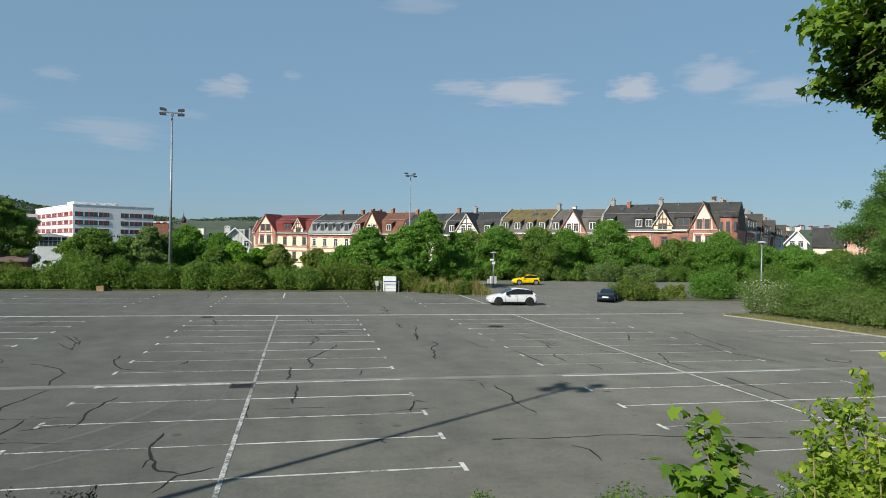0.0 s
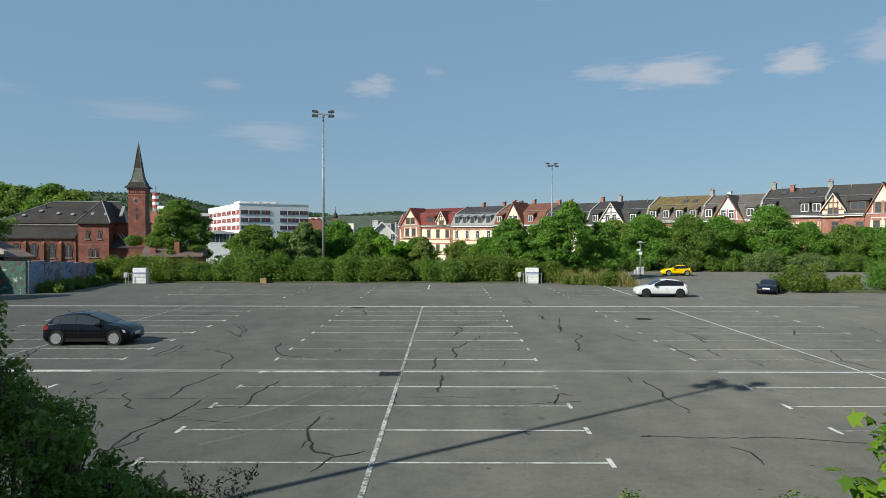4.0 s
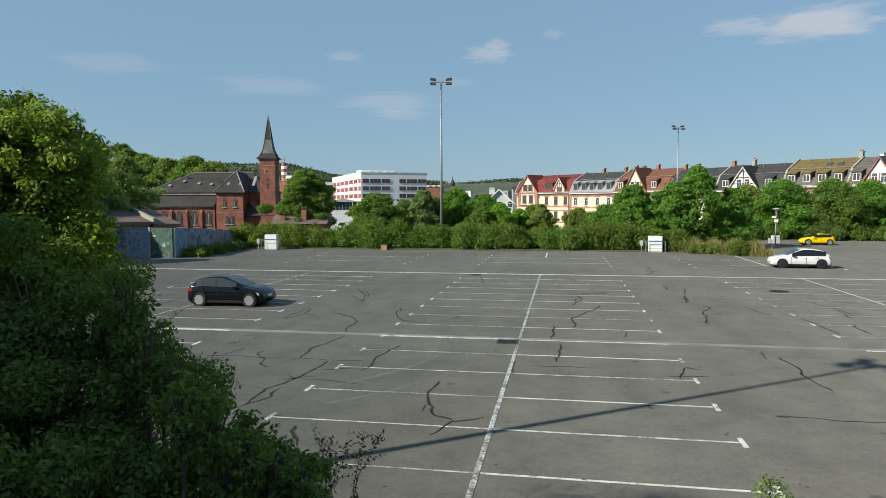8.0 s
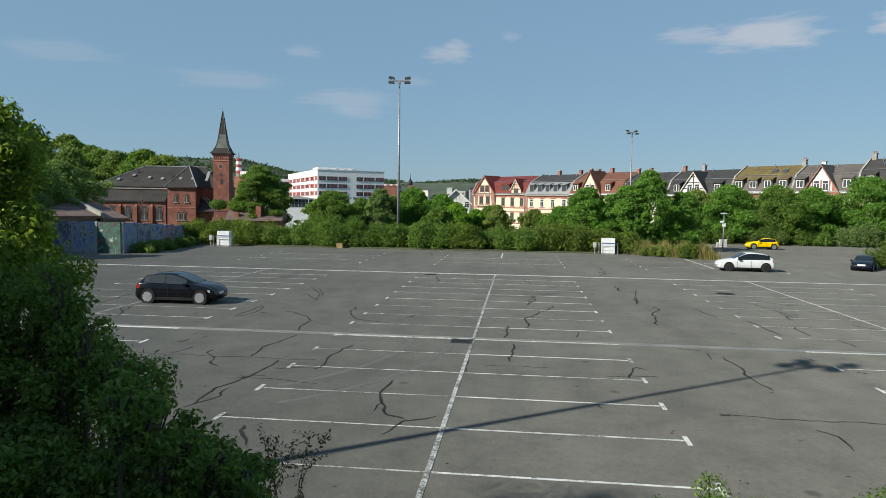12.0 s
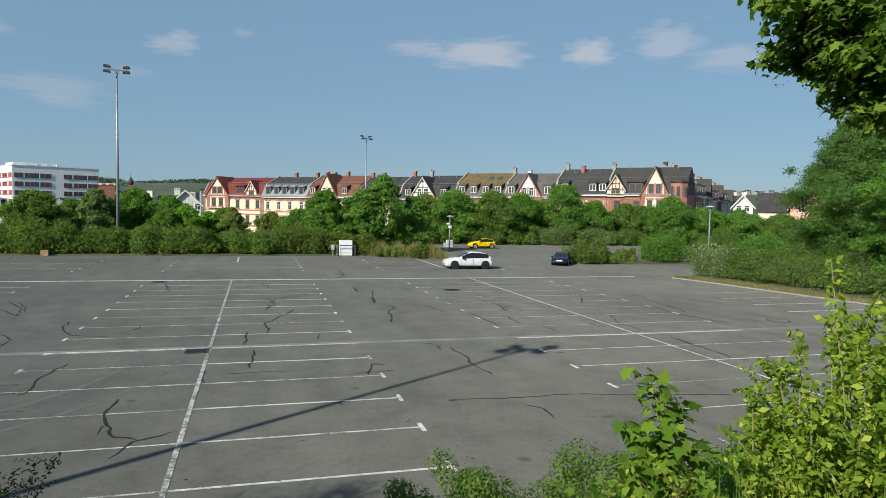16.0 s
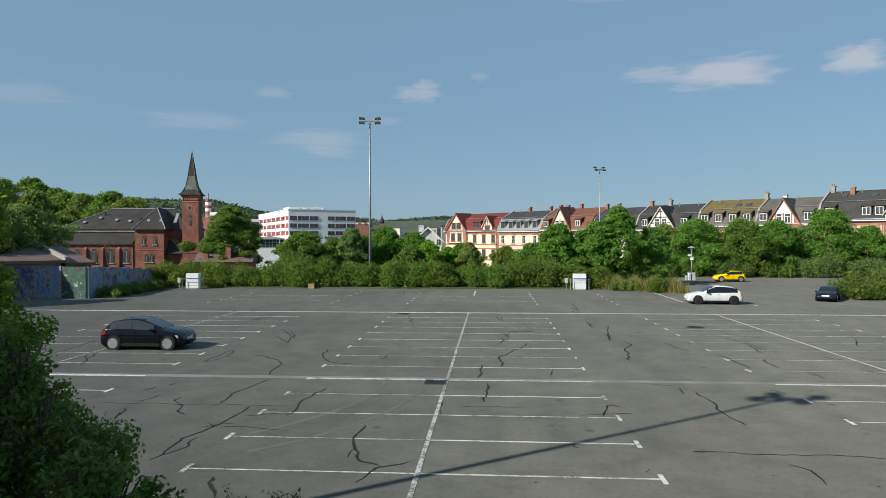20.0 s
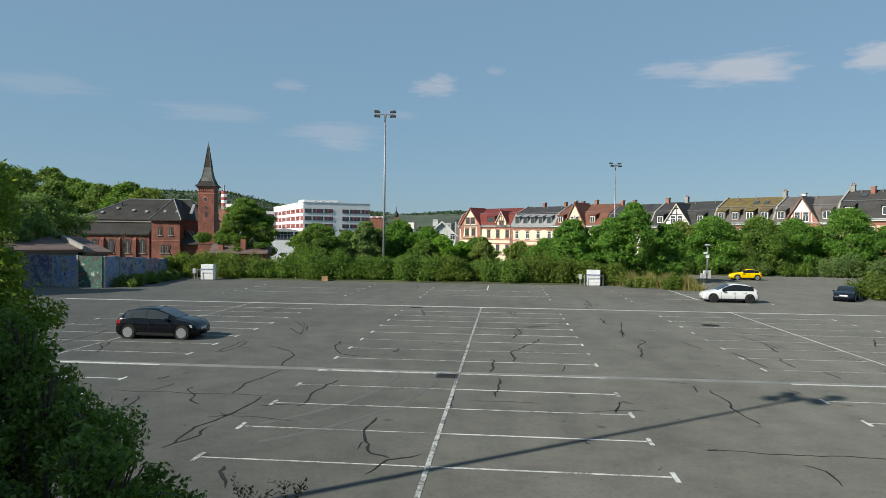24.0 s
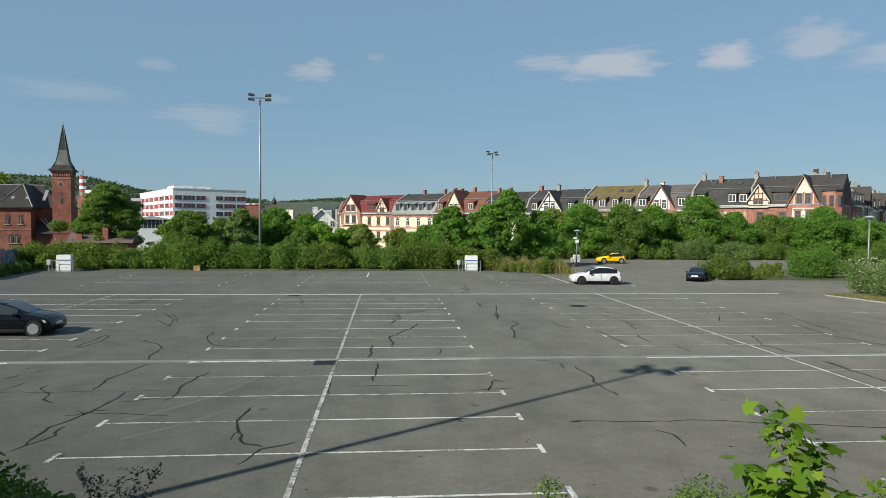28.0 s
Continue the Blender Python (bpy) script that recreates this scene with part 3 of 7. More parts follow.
def ease(a, b, x):
    t = np.clip((x - a) / (b - a), 0, 1)
    return t * t * (3 - 2 * t)


def land_height(x, y):
    """Flat under the car park, a bank below the camera, a valley behind and wooded hills far off."""
    bank = 3.3 * (1 - ease(1.5, 7.6, y + 0.02 * x)) + 0.25 * np.sin(x * 0.9) * (1 - ease(2.0, 5.0, y))
    beyond = np.maximum(ease(88, 150, y), ease(55, 110, np.abs(x) - 0) * ease(40, 90, y))
    valley = -7.0 * beyond
    west = 14.0 * ease(150, 260, y) * ease(90, 150, -x) * (1 - ease(400, 700, y))
    dist = np.hypot(x, y)
    az = np.degrees(np.arctan2(x, y))
    rim = np.interp(az, [-60, -23, -20, -17.5, -14.7, -11, -8, -4.3, 0, 10, 36, 45, 60], [110, 103, 80, 72, 84, 66, 62, 74, 68, 62, 54, 60, 70]) + 2 * np.sin(np.radians(az * 31)) - 4
    hills = rim * ease(650, 1750, dist)
    near_hill = 8 * ease(300, 800, dist) * (0.6 + 0.4 * np.sin(np.radians(az * 11)))
    return bank + valley + west + hills + near_hill - 0.06


def grid_axis(pieces):
    out = []
    for a, b, n in pieces:
        out += list(np.linspace(a, b, n, endpoint=False))
    return np.array(out + [pieces[-1][1]])


gx = grid_axis([(-3500, -600, 28), (-600, -120, 24), (-120, -40, 20), (-40, 60, 70), (60, 160, 22), (160, 700, 22), (700, 3500, 28)])
gy = grid_axis([(-400, -40, 8), (-40, -6, 10), (-6, 10, 32), (10, 90, 26), (90, 320, 34), (320, 900, 24), (900, 3600, 50)])
GX, GY = np.meshgrid(gx, gy)
GZ = land_height(GX, GY)
nx, ny = len(gx), len(gy)
ii = (np.arange(ny - 1)[:, None] * nx + np.arange(nx - 1)[None]).ravel()
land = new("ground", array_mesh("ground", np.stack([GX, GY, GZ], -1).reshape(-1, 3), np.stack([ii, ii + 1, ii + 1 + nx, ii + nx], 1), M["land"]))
tagged(land, "grassy bank, valley and distant hills, green muted for haze", "ground", kind="structure")
land.data.polygons.foreach_set("use_smooth", [True] * len(land.data.polygons))

# the asphalt sheet, with its grass edges
s = Solid()
s.prism_x([(5.6, -0.3), (66.0, -0.3), (66.0, 0.0), (5.6, 0.0)], -60, 17.0)
whole("road", s, M["asphalt"], "wide worn grey asphalt car park with faded bays", "car park", kind="structure")
s = Solid()
s.prism_x([(5.6, -0.3), (88.0, -0.3), (88.0, 0.0), (5.6, 0.0)], 17.0, 75)
whole("road_1", s, M["asphalt"], "grey asphalt driveway and far parking strip", "car park", kind="structure")


def strip(x0, y0, x1, y1, width, z0=0.0, z1=0.004, gaps=0):
    """A painted stripe of real, small thickness."""
    a, b = Vector((x0, y0, 0)), Vector((x1, y1, 0))
    d = (b - a).normalized()
    n = Vector((-d.y, d.x, 0)) * width / 2
    k = Solid()
    ring = [a - n, b - n, b + n, a + n]
    k.shell([[(p.x, p.y, z0) for p in ring], [(p.x, p.y, z1) for p in ring]])
    return k


def painted(x0, y0, x1, y1, width, z=0.004):
    return whole("bay_line", strip(x0, y0, x1, y1, width, 0.0005, z), M["paint"], "worn white painted parking line on asphalt", "road marking", group="parking lines", kind="structure")


for key, (left, mid, right) in AISLES.items():
    for k in range(-1, 23):
        y = FIRST + ROW * k
        if k in (5, 14) or (k < 3 and key == "west") or (k == -1 and key == "west"):
            continue
        if 14 < k < 17:
            continue
        for x, out in ((left, -1), (right, 1)):
            if k == 22 and x != right:
                continue
            painted(x, y - 0.27, x, y + 0.27, 0.1, 0.006)      # the tee at the end of a bay line
        if k < 14 or k in (18, 20):
            broad = 0.07 if y < 25 else 0.032 if key == "east" else 0.054
            painted(left + 0.07, y, mid - 0.06, y, broad * 0.72)
            painted(mid + 0.06, y, right - 0.07, y, broad)
for x, y0, y1, w in ((-1.47, 7.0, 44.3, 0.105), (-1.47, 58.0, 63.4, 0.12), (14.2, 10.0, 44.3, 0.06), (-16.8, 20.0, 44.2, 0.07), (14.6, 52.5, 62.0, 0.1)):
    painted(x, y0, x, y1, w, 0.007)
for x0, x1, w in ((-22.0, -12.0, 0.17), (-6.27, -1.5, 0.16), (9.26, 19.1, 0.1), (-1.4, 3.4, 0.08)):
    painted(x0, FIRST + 5 * ROW - 0.05, x1, FIRST + 5 * ROW, w, 0.012)
painted(-6.2, FIRST + 5 * ROW - 0.3, -6.2, FIRST + 5 * ROW + 0.3, 0.16, 0.011)
painted(-30, 44.0, 27, 44.0, 0.15, 0.009)
painted(-6.3, 43.95, 3.4, 43.95, 0.2, 0.013)
for k in range(4):
    painted(25.2, 26.9 + 2.45 * k, 30.4 + 0.3 * k, 26.9 + 2.5 * k, 0.1)

# pale paving joint along the long cross line
whole("paving_joint", strip(-40, FIRST + 5 * ROW + 0.1, 30, FIRST + 5 * ROW + 0.15, 0.42, 0.0005, 0.0035), M["joint"], "pale worn paving joint across the asphalt", "paving joint", kind="structure")
whole("paving_joint", strip(-32, 44.15, 27, 44.15, 0.36, 0.0005, 0.0035), M["joint"], "pale worn paving joint across the asphalt", "paving joint", kind="structure")


def crack(points, width, seed, z=0.005):
    """Bitumen poured along a crack: a ribbon that wanders between its bends."""
    rng = np.random.default_rng(seed)
    mid = []
    for (ax, ay), (bx, by) in zip(points[:-1], points[1:]):
        n = max(3, int(math.hypot(bx - ax, by - ay) / 0.22))
        for i in range(n):
            t = i / n
            mid.append([ax + (bx - ax) * t, ay + (by - ay) * t])
    mid.append(list(points[-1]))
    mid = np.array(mid)
    j = rng.normal(0, 0.05, mid.shape)
    j[1:-1] = (j[:-2] + j[1:-1] + j[2:]) / 1.6
    mid += j
    d = unit(np.gradient(mid, axis=0))
    nrm = np.stack([-d[:, 1], d[:, 0]], 1)
    w = min(width, 0.05 + width * 0.45) * rng.uniform(0.28, 0.7, len(mid))[:, None] / 2
    w[0] *= 0.3
    w[-1] *= 0.3
    k = Solid()
    k.shell([[(*(m_ - n_ * q), 0.0005), (*(m_ + n_ * q), 0.0005), (*(m_ + n_ * q), z), (*(m_ - n_ * q), z)] for m_, n_, q in zip(mid, nrm, w)])
    return whole("crack_seal", k, M["tar"], "black bitumen seal along a crack in asphalt", "crack", group="sealed cracks", kind="structure")


# nearest rows, middle aisle
crack([(-3.2, 17.0), (-3.25, 15.9), (-3.0, 15.0), (-2.8, 14.4), (-2.4, 14.0)], 0.16, 1)
crack([(-3.0, 15.0), (-3.1, 14.5)], 0.06, 41)
crack([(-1.7, 14.3), (-2.4, 13.8), (-2.6, 13.0)], 0.12, 2)
crack([(-5.6, 13.2), (-5.0, 12.0)], 0.22, 3)
crack([(-5.2, 21.2), (-5.4, 19.8), (-5.5, 17.8)], 0.13, 4)
crack([(-6.8, 18.8), (-6.9, 16.9), (-7.2, 15.6), (-7.2, 14.0)], 0.14, 5)
crack([(-7.05, 15.6), (-6.95, 14.9), (-7.2, 14.2)], 0.12, 6)
crack([(-7.5, 22.4), (-7.8, 20.8), (-7.7, 19.0)], 0.12, 7)
crack([(-9.1, 27.0), (-7.9, 25.2), (-7.8, 23.1)], 0.13, 8)
crack([(-7.0, 28.9), (-6.9, 27.2), (-6.3, 25.9), (-4.9, 25.3)], 0.14, 9)
crack([(-6.8, 16.7), (-5.0, 16.5)], 0.06, 10)
crack([(-11.4, 18.9), (-5.9, 18.9)], 0.05, 11)
crack([(-10.1, 20.0), (-10.3, 19.0)], 0.08, 12)
crack([(-10.4, 18.5), (-9.9, 17.1)], 0.1, 13)
crack([(-9.3, 19.7), (-9.2, 19.1), (-8.3, 17.7)], 0.12, 14)
crack([(-11.1, 28.5), (-11.2, 25.6)], 0.12, 15)
crack([(-4.4, 26.5), (-4.2, 27.6)], 0.12, 16)
crack([(-3.2, 29.3), (-1.6, 28.6)], 0.07, 17)
crack([(-0.4, 25.7), (-0.4, 23.1)], 0.16, 18)
crack([(-0.1, 22.2), (-0.2, 19.7)], 0.15, 19)
crack([(-1.5, 19.7), (-1.3, 18.3)], 0.16, 20)
crack([(0.7, 34.4), (0.9, 33.2), (0.4, 30.7)], 0.14, 21)
crack([(1.7, 31.1), (1.0, 29.1), (0.4, 27.6), (0.3, 25.2)], 0.16, 22)
crack([(2.2, 24.7), (2.0, 23.7)], 0.13, 23)
crack([(-0.9, 19.1), (0.9, 19.1)], 0.05, 37)
# the broad drive between the aisles
crack([(6.3, 21.5), (6.4, 19.6), (6.4, 17.7)], 0.12, 24)
crack([(3.0, 18.3), (3.2, 19.4), (3.4, 19.6), (3.7, 19.3)], 0.13, 25)
crack([(2.5, 18.5), (3.8, 18.6)], 0.07, 26)
crack([(4.6, 15.4), (7.5, 15.3), (11.8, 14.4)], 0.07, 27)
crack([(4.5, 15.45), (4.75, 15.35)], 0.34, 42)
crack([(6.3, 14.6), (6.5, 14.3), (6.4, 13.5)], 0.1, 28)
crack([(6.2, 31.9), (6.3, 31.0), (5.8, 29.7), (5.4, 26.7)], 0.15, 33)
crack([(5.8, 34.3), (5.6, 32.4)], 0.14, 34)
crack([(5.6, 38.7), (5.4, 37.0)], 0.13, 35)
crack([(5.4, 47.8), (5.8, 46.6), (5.1, 44.1)], 0.16, 38)
# far and east
crack([(11.5, 31.0), (11.3, 29.0)], 0.14, 29)
crack([(10.7, 27.4), (10.5, 25.5)], 0.14, 30)
crack([(9.3, 28.5), (9.4, 26.9), (9.6, 25.5)], 0.12, 31)
crack([(11.2, 24.8), (11.4, 23.8)], 0.09, 32)
crack([(15.7, 27.3), (14.8, 25.0), (15.1, 22.8)], 0.12, 43)
crack([(19.2, 29.3), (19.0, 27.3), (19.6, 24.5)], 0.12, 44)
crack([(15.2, 21.7), (15.1, 18.3)], 0.12, 45)
crack([(17.3, 33.3), (16.2, 31.2)], 0.12, 46)
crack([(-11.1, 35.2), (-9.6, 32.4)], 0.13, 36)
crack([(-5.1, 41.8), (-4.6, 39.4)], 0.14, 39)
crack([(0.4, 42.1), (0.5, 40.3)], 0.14, 40)
crack([(0.3, 34.8), (2.2, 35.4)], 0.12, 47)
crack([(-13.7, 41.3), (-14.2, 38.8)], 0.12, 48)
crack([(-8.0, 62.0), (-7.5, 57.7)], 0.12, 49)

# finer cracks here and there
crack([(5.8, 35.0), (5.6, 32.5)], 0.10, 70)
crack([(11.5, 34.9), (13.0, 33.4)], 0.07, 71)
crack([(11.7, 31.4), (11.6, 29.6)], 0.10, 72)
crack([(0.5, 31.5), (0.9, 34.6), (2.4, 35.3)], 0.08, 73)
crack([(-3.1, 39.9), (-1.9, 38.8)], 0.07, 74)
crack([(7.4, 35.2), (7.8, 34.8)], 0.06, 75)
crack([(-10.6, 32.6), (-9.4, 30.6), (-9.8, 33.0)], 0.10, 76)
crack([(8.7, 21.9), (9.0, 21.3)], 0.06, 77)
crack([(6.4, 38.3), (5.7, 32.8)], 0.08, 78)
crack([(6.0, 50.6), (5.9, 45.5)], 0.10, 79)
crack([(20.3, 29.9), (19.9, 27.6)], 0.08, 80)
crack([(15.1, 21.8), (15.0, 20.3)], 0.08, 81)
crack([(21.2, 34.5), (20.0, 28.9)], 0.06, 82)
crack([(-10.5, 34.8), (-9.4, 31.8)], 0.08, 88)
crack([(-5.0, 41.2), (-4.5, 38.4)], 0.10, 89)
crack([(-15.8, 25.3), (-16.6, 26.8)], 0.10, 94)
crack([(7.9, 31.5), (8.3, 29.3)], 0.07, 95)
crack([(11.3, 33.5), (11.6, 31.0)], 0.07, 96)
crack([(5.6, 47.8), (6.4, 46.6)], 0.08, 97)
crack([(0.6, 42.1), (0.7, 39.2)], 0.08, 98)
crack([(5.6, 39.5), (5.4, 37.4)], 0.10, 99)

# small side branches and hairlines
for i, (pts, wide) in enumerate((
        (((-7.37, 16.5), (-7.01, 16.76), (-6.56, 17.02)), 0.08), (((-7.28, 16.99), (-7.01, 16.55)), 0.08), (((-15.45, 24.57), (-16.12, 26.08), (-16.64, 27.63)), 0.1), (((-10.86, 20.57), (-10.75, 21.05)), 0.09),
        (((-10.47, 21.4), (-10.33, 21.56)), 0.08), (((-6.46, 17.81), (-5.42, 18.24)), 0.07), (((-11.06, 25.41), (-10.68, 26.89), (-10.12, 26.68)), 0.08), (((-10.68, 26.89), (-11.0, 28.25)), 0.09),
        (((-9.71, 27.23), (-8.93, 26.72)), 0.07), (((-18.24, 26.38), (-18.44, 28.88), (-18.62, 30.8)), 0.1), (((5.98, 21.9), (5.93, 20.99)), 0.07), (((5.02, 22.5), (5.58, 22.32), (5.99, 22.29)), 0.06),
        (((13.28, 28.28), (13.91, 27.4)), 0.08), (((13.52, 25.62), (13.66, 24.19)), 0.08), (((1.71, 15.67), (1.95, 15.81), (2.05, 15.44)), 0.09), (((9.54, 20.11), (9.85, 20.01)), 0.08))):
    crack(pts, wide, 120 + i)
# dead leaves, gum and oil specks strewn over the asphalt
rng = np.random.default_rng(71)
n = 300
px, py = rng.uniform(-14, 20, n), 9 + 36 * rng.uniform(0, 1, n) ** 1.6
ang = np.sort(rng.uniform(0, 2 * math.pi, (n, 6)), 1)
rad = rng.uniform(0.012, 0.036, (n, 1)) * rng.uniform(0.5, 1.2, (n, 6))
v = np.stack([px[:, None] + np.cos(ang) * rad * 1.5, py[:, None] + np.sin(ang) * rad, np.full((n, 6), 0.008)], -1)
whole("litter", array_mesh("litter", v.reshape(-1, 3), np.arange(n * 6).reshape(n, 6), M["tar"]), None, "dark specks of dead leaves and oil on asphalt", "litter", kind="stuff")
# pale arcs left by turning wheels
for cx, cy, r, a0, a1 in ((-12.0, 22.0, 9.85, -48, 6), (-12.0, 22.0, 8.5, -44, 4)):
    k = Solid()
    k.shell([[(cx + q * math.cos(radians(a)), cy + q * math.sin(radians(a)), z) for q, z in ((r - 0.09, 0.0005), (r + 0.09, 0.0005), (r + 0.09, 0.002), (r - 0.09, 0.002))] for a in np.linspace(a0, a1, 30)])
    whole("tyre_track", k, M["track"], "pale curved tyre track worn into the asphalt", "tyre track", group="tyre tracks", kind="structure")

# drain grate in the cross line
drain = thing("drain_grate", "rusty cast iron drain grate set in the asphalt", "drain", Matrix.Translation((-1.83, 22.35, 0)))
s = Solid()
for a in ((-0.36, 0.36, -0.36, -0.31), (-0.36, 0.36, 0.31, 0.36), (-0.36, -0.31, -0.31, 0.31), (0.31, 0.36, -0.31, 0.31)):
    s.box(*a, -0.02, 0.014)
part("rim", s, M["iron"], drain)
# flat black slab, its colour giving the shade of the hollow under the bars
part("pit", Solid().box(-0.31, 0.31, -0.31, 0.31, -0.02, 0.003), M["black"], drain)
for i in range(8):
    part("bar", Solid().box(-0.29 + i * 0.08, -0.255 + i * 0.08, -0.31, 0.31, 0.003, 0.012), M["iron"], drain)


def manhole(x, y, r=0.42, lid="asphalt"):
    t = thing("manhole_cover", "round dark iron manhole cover set in asphalt", "manhole", Matrix.Translation((x, y, 0)), "manhole covers")
    ang = [2 * math.pi * j / 28 for j in range(28)]
    for nm, q0, q1, z, mt in (("rim", 0.0, r, 0.008, "iron"), ("lid", 0.0, r * 0.85, 0.013, lid)):
        part(nm, Solid().shell([[(math.cos(a) * q1, math.sin(a) * q1, zz) for a in ang] for zz in (-0.02, z)]), M[mt], t)
    return t


manhole(11.04, 37.4, 0.5, "tar")
manhole(22.52, 24.61, 0.5)
manhole(-5.6, 43.2, 0.45, "tar")

# grass verge with a kerb round the east planting
kerb_line = [(29.3, 42.6), (29.9, 40.2), (30.5, 36.0), (31.2, 31.5), (31.9, 27.0), (32.5, 21.0), (33.2, 12.0)]
s = Solid()
s.shell([[(x + dx, y, z) for dx, z in ((0.0, -0.1), (0.01, 0.07), (0.1, 0.08), (0.11, -0.1))] for x, y in kerb_line])
whole("kerb", s, M["kerb"], "pale concrete kerb round a grass verge", "kerb", kind="structure")
s = Solid()
s.shell([[(x + 0.12, y, -0.05), (x + 0.12, y, 0.075), (x + 12 - 0.1 * (42.6 - y), y + 2.5, 0.3), (x + 12, y + 2.5, -0.05)] for x, y in kerb_line])
whole("verge", s, M["soil"], "grass verge behind the kerb", "verge", kind="structure")
s = Solid()
s.shell([[(28.6, 55.6 + 0.2 * i, z) for i, z in ((0, -0.05), (0, 0.12), (8, 0.16), (8, -0.05))], [(43, 54.2 + 0.2 * i, z) for i, z in ((0, -0.05), (0, 0.12), (14, 0.16), (14, -0.05))]])
whole("verge_1", s, M["soil"], "planted traffic island with low kerb", "verge", kind="structure")
s = Solid()
s.prism_x([(65.9, -0.2), (75, -0.2), (75, 0.1), (66.2, 0.1), (65.9, 0.06)], -60, 17.2)
whole("verge_2", s, M["soil"], "earth strip below the hedge", "verge", kind="structure")
s = Solid()
s.prism_x([(87.8, -0.2), (100, -0.2), (100, 0.3), (88, 0.1)], 15, 75)
whole("verge_3", s, M["soil"], "earth strip below the trees", "verge", kind="structure")

# short grass on the verge
rng = np.random.default_rng(61)
n = 18000
ty = rng.uniform(13, 43, n)
tx = np.interp(ty, [p[1] for p in reversed(kerb_line)], [p[0] for p in reversed(kerb_line)]) + 0.16 + np.abs(rng.normal(0, 1.2, n))
a = rng.uniform(0, 6.28, n)
base = np.stack([tx, ty, np.full(n, 0.06)], 1)
side = np.stack([np.cos(a), np.sin(a), np.zeros(n)], 1) * 0.02
tip = base + np.stack([rng.normal(0, 0.05, n), rng.normal(0, 0.05, n), rng.uniform(0.06, 0.16, n)], 1)
whole("verge_grass", array_mesh("verge_grass", np.stack([base - side, base + side, tip], 1).reshape(-1, 3), np.arange(n * 3).reshape(n, 3), M["dry_grass"]), None, "short yellow-green grass on the verge", "grass", kind="stuff")

# ---- buildings ----
def window(parent, x, z, w, h, y=0.0, frame="frame_white", cross=True, surround=None):
    """A window in a wall that faces -y: a frame with bars, and its pane set back."""
    b = 0.09
    fr = part("window", Solid().box(x - w / 2, x + w / 2, y - 0.05, y + 0.06, z, z + h), M[frame], parent)
    top = z + (h * 0.66 if cross else h - b)
    for sx in ((-1, 1) if cross else (0,)):
        xa, xb = (x + 0.03, x + w / 2 - b) if sx > 0 else (x - w / 2 + b, x - 0.03) if sx < 0 else (x - w / 2 + b, x + w / 2 - b)
        part("pane", Solid().box(xa, xb, y - 0.06, y - 0.04, z + b, top), M["pane"], fr)
    if cross:
        part("pane", Solid().box(x - w / 2 + b, x + w / 2 - b, y - 0.06, y - 0.04, top + 0.06, z + h - b), M["pane"], fr)
    if surround:
        part("sill", Solid().box(x - w / 2 - 0.2, x + w / 2 + 0.2, y - 0.07, y + 0.02, z - 0.22, z - 0.02), M[surround], fr)
        part("lintel", Solid().box(x - w / 2 - 0.2, x + w / 2 + 0.2, y - 0.07, y + 0.02, z + h + 0.02, z + h + 0.28), M[surround], fr)
    return fr


def dormer(parent, x, z, w, h, y, wall="slate", roof="slate", flat=True, frame="frame_white"):
    """A dormer with its cheeks, a sloping or gabled cap and a window."""
    s = Solid().box(x - w / 2, x + w / 2, y, y + 2.4, z, z + h)
    d = part("dormer", s, M[wall], parent)
    k = Solid()
    if flat:
        k.prism_x([(y - 0.3, z + h - 0.1), (y + 2.6, z + h + 0.75), (y + 2.6, z + h + 0.87), (y - 0.3, z + h + 0.02)], x - w / 2 - 0.14, x + w / 2 + 0.14)
    else:
        k.prism([(x - w / 2 - 0.15, z + h), (x, z + h + w * 0.55), (x + w / 2 + 0.15, z + h), (x, z + h + w * 0.45)], y - 0.2, y + 2.4)
    part("dormer_roof", k, M[roof], d)
    ww, hh = w * 0.72, h * 0.74
    x0, z0 = x - ww / 2, z + h * 0.12
    part("window_frame", Solid().box(x0, x0 + ww, y - 0.06, y + 0.02, z0, z0 + hh), M[frame], d)
    for xa, xb in ((x0 + 0.08, x - 0.04), (x + 0.04, x0 + ww - 0.08)):
        part("pane", Solid().box(xa, xb, y - 0.07, y - 0.05, z0 + 0.08, z0 + hh - 0.08), M["pane"], d)
    return d


def chimney(parent, x, y, z, h=1.6, w=0.9, mt="chimney"):
    s = Solid().box(x - w / 2, x + w / 2, y - 0.35, y + 0.35, z - 1.2, z + h, 0.02)
    c = part("chimney", s, M[mt], parent)
    part("chimney_cap", Solid().box(x - w / 2 - 0.08, x + w / 2 + 0.08, y - 0.43, y + 0.43, z + h, z + h + 0.12), M["concrete"], c)
    for dx in ((-w * 0.25, w * 0.25) if mt == "concrete" else ()):
        part("chimney_pot", Solid().tube([(x + dx, y, z + h + 0.1), (x + dx, y, z + h + 0.42)], [0.11, 0.09], 8), M["chimney"], c)


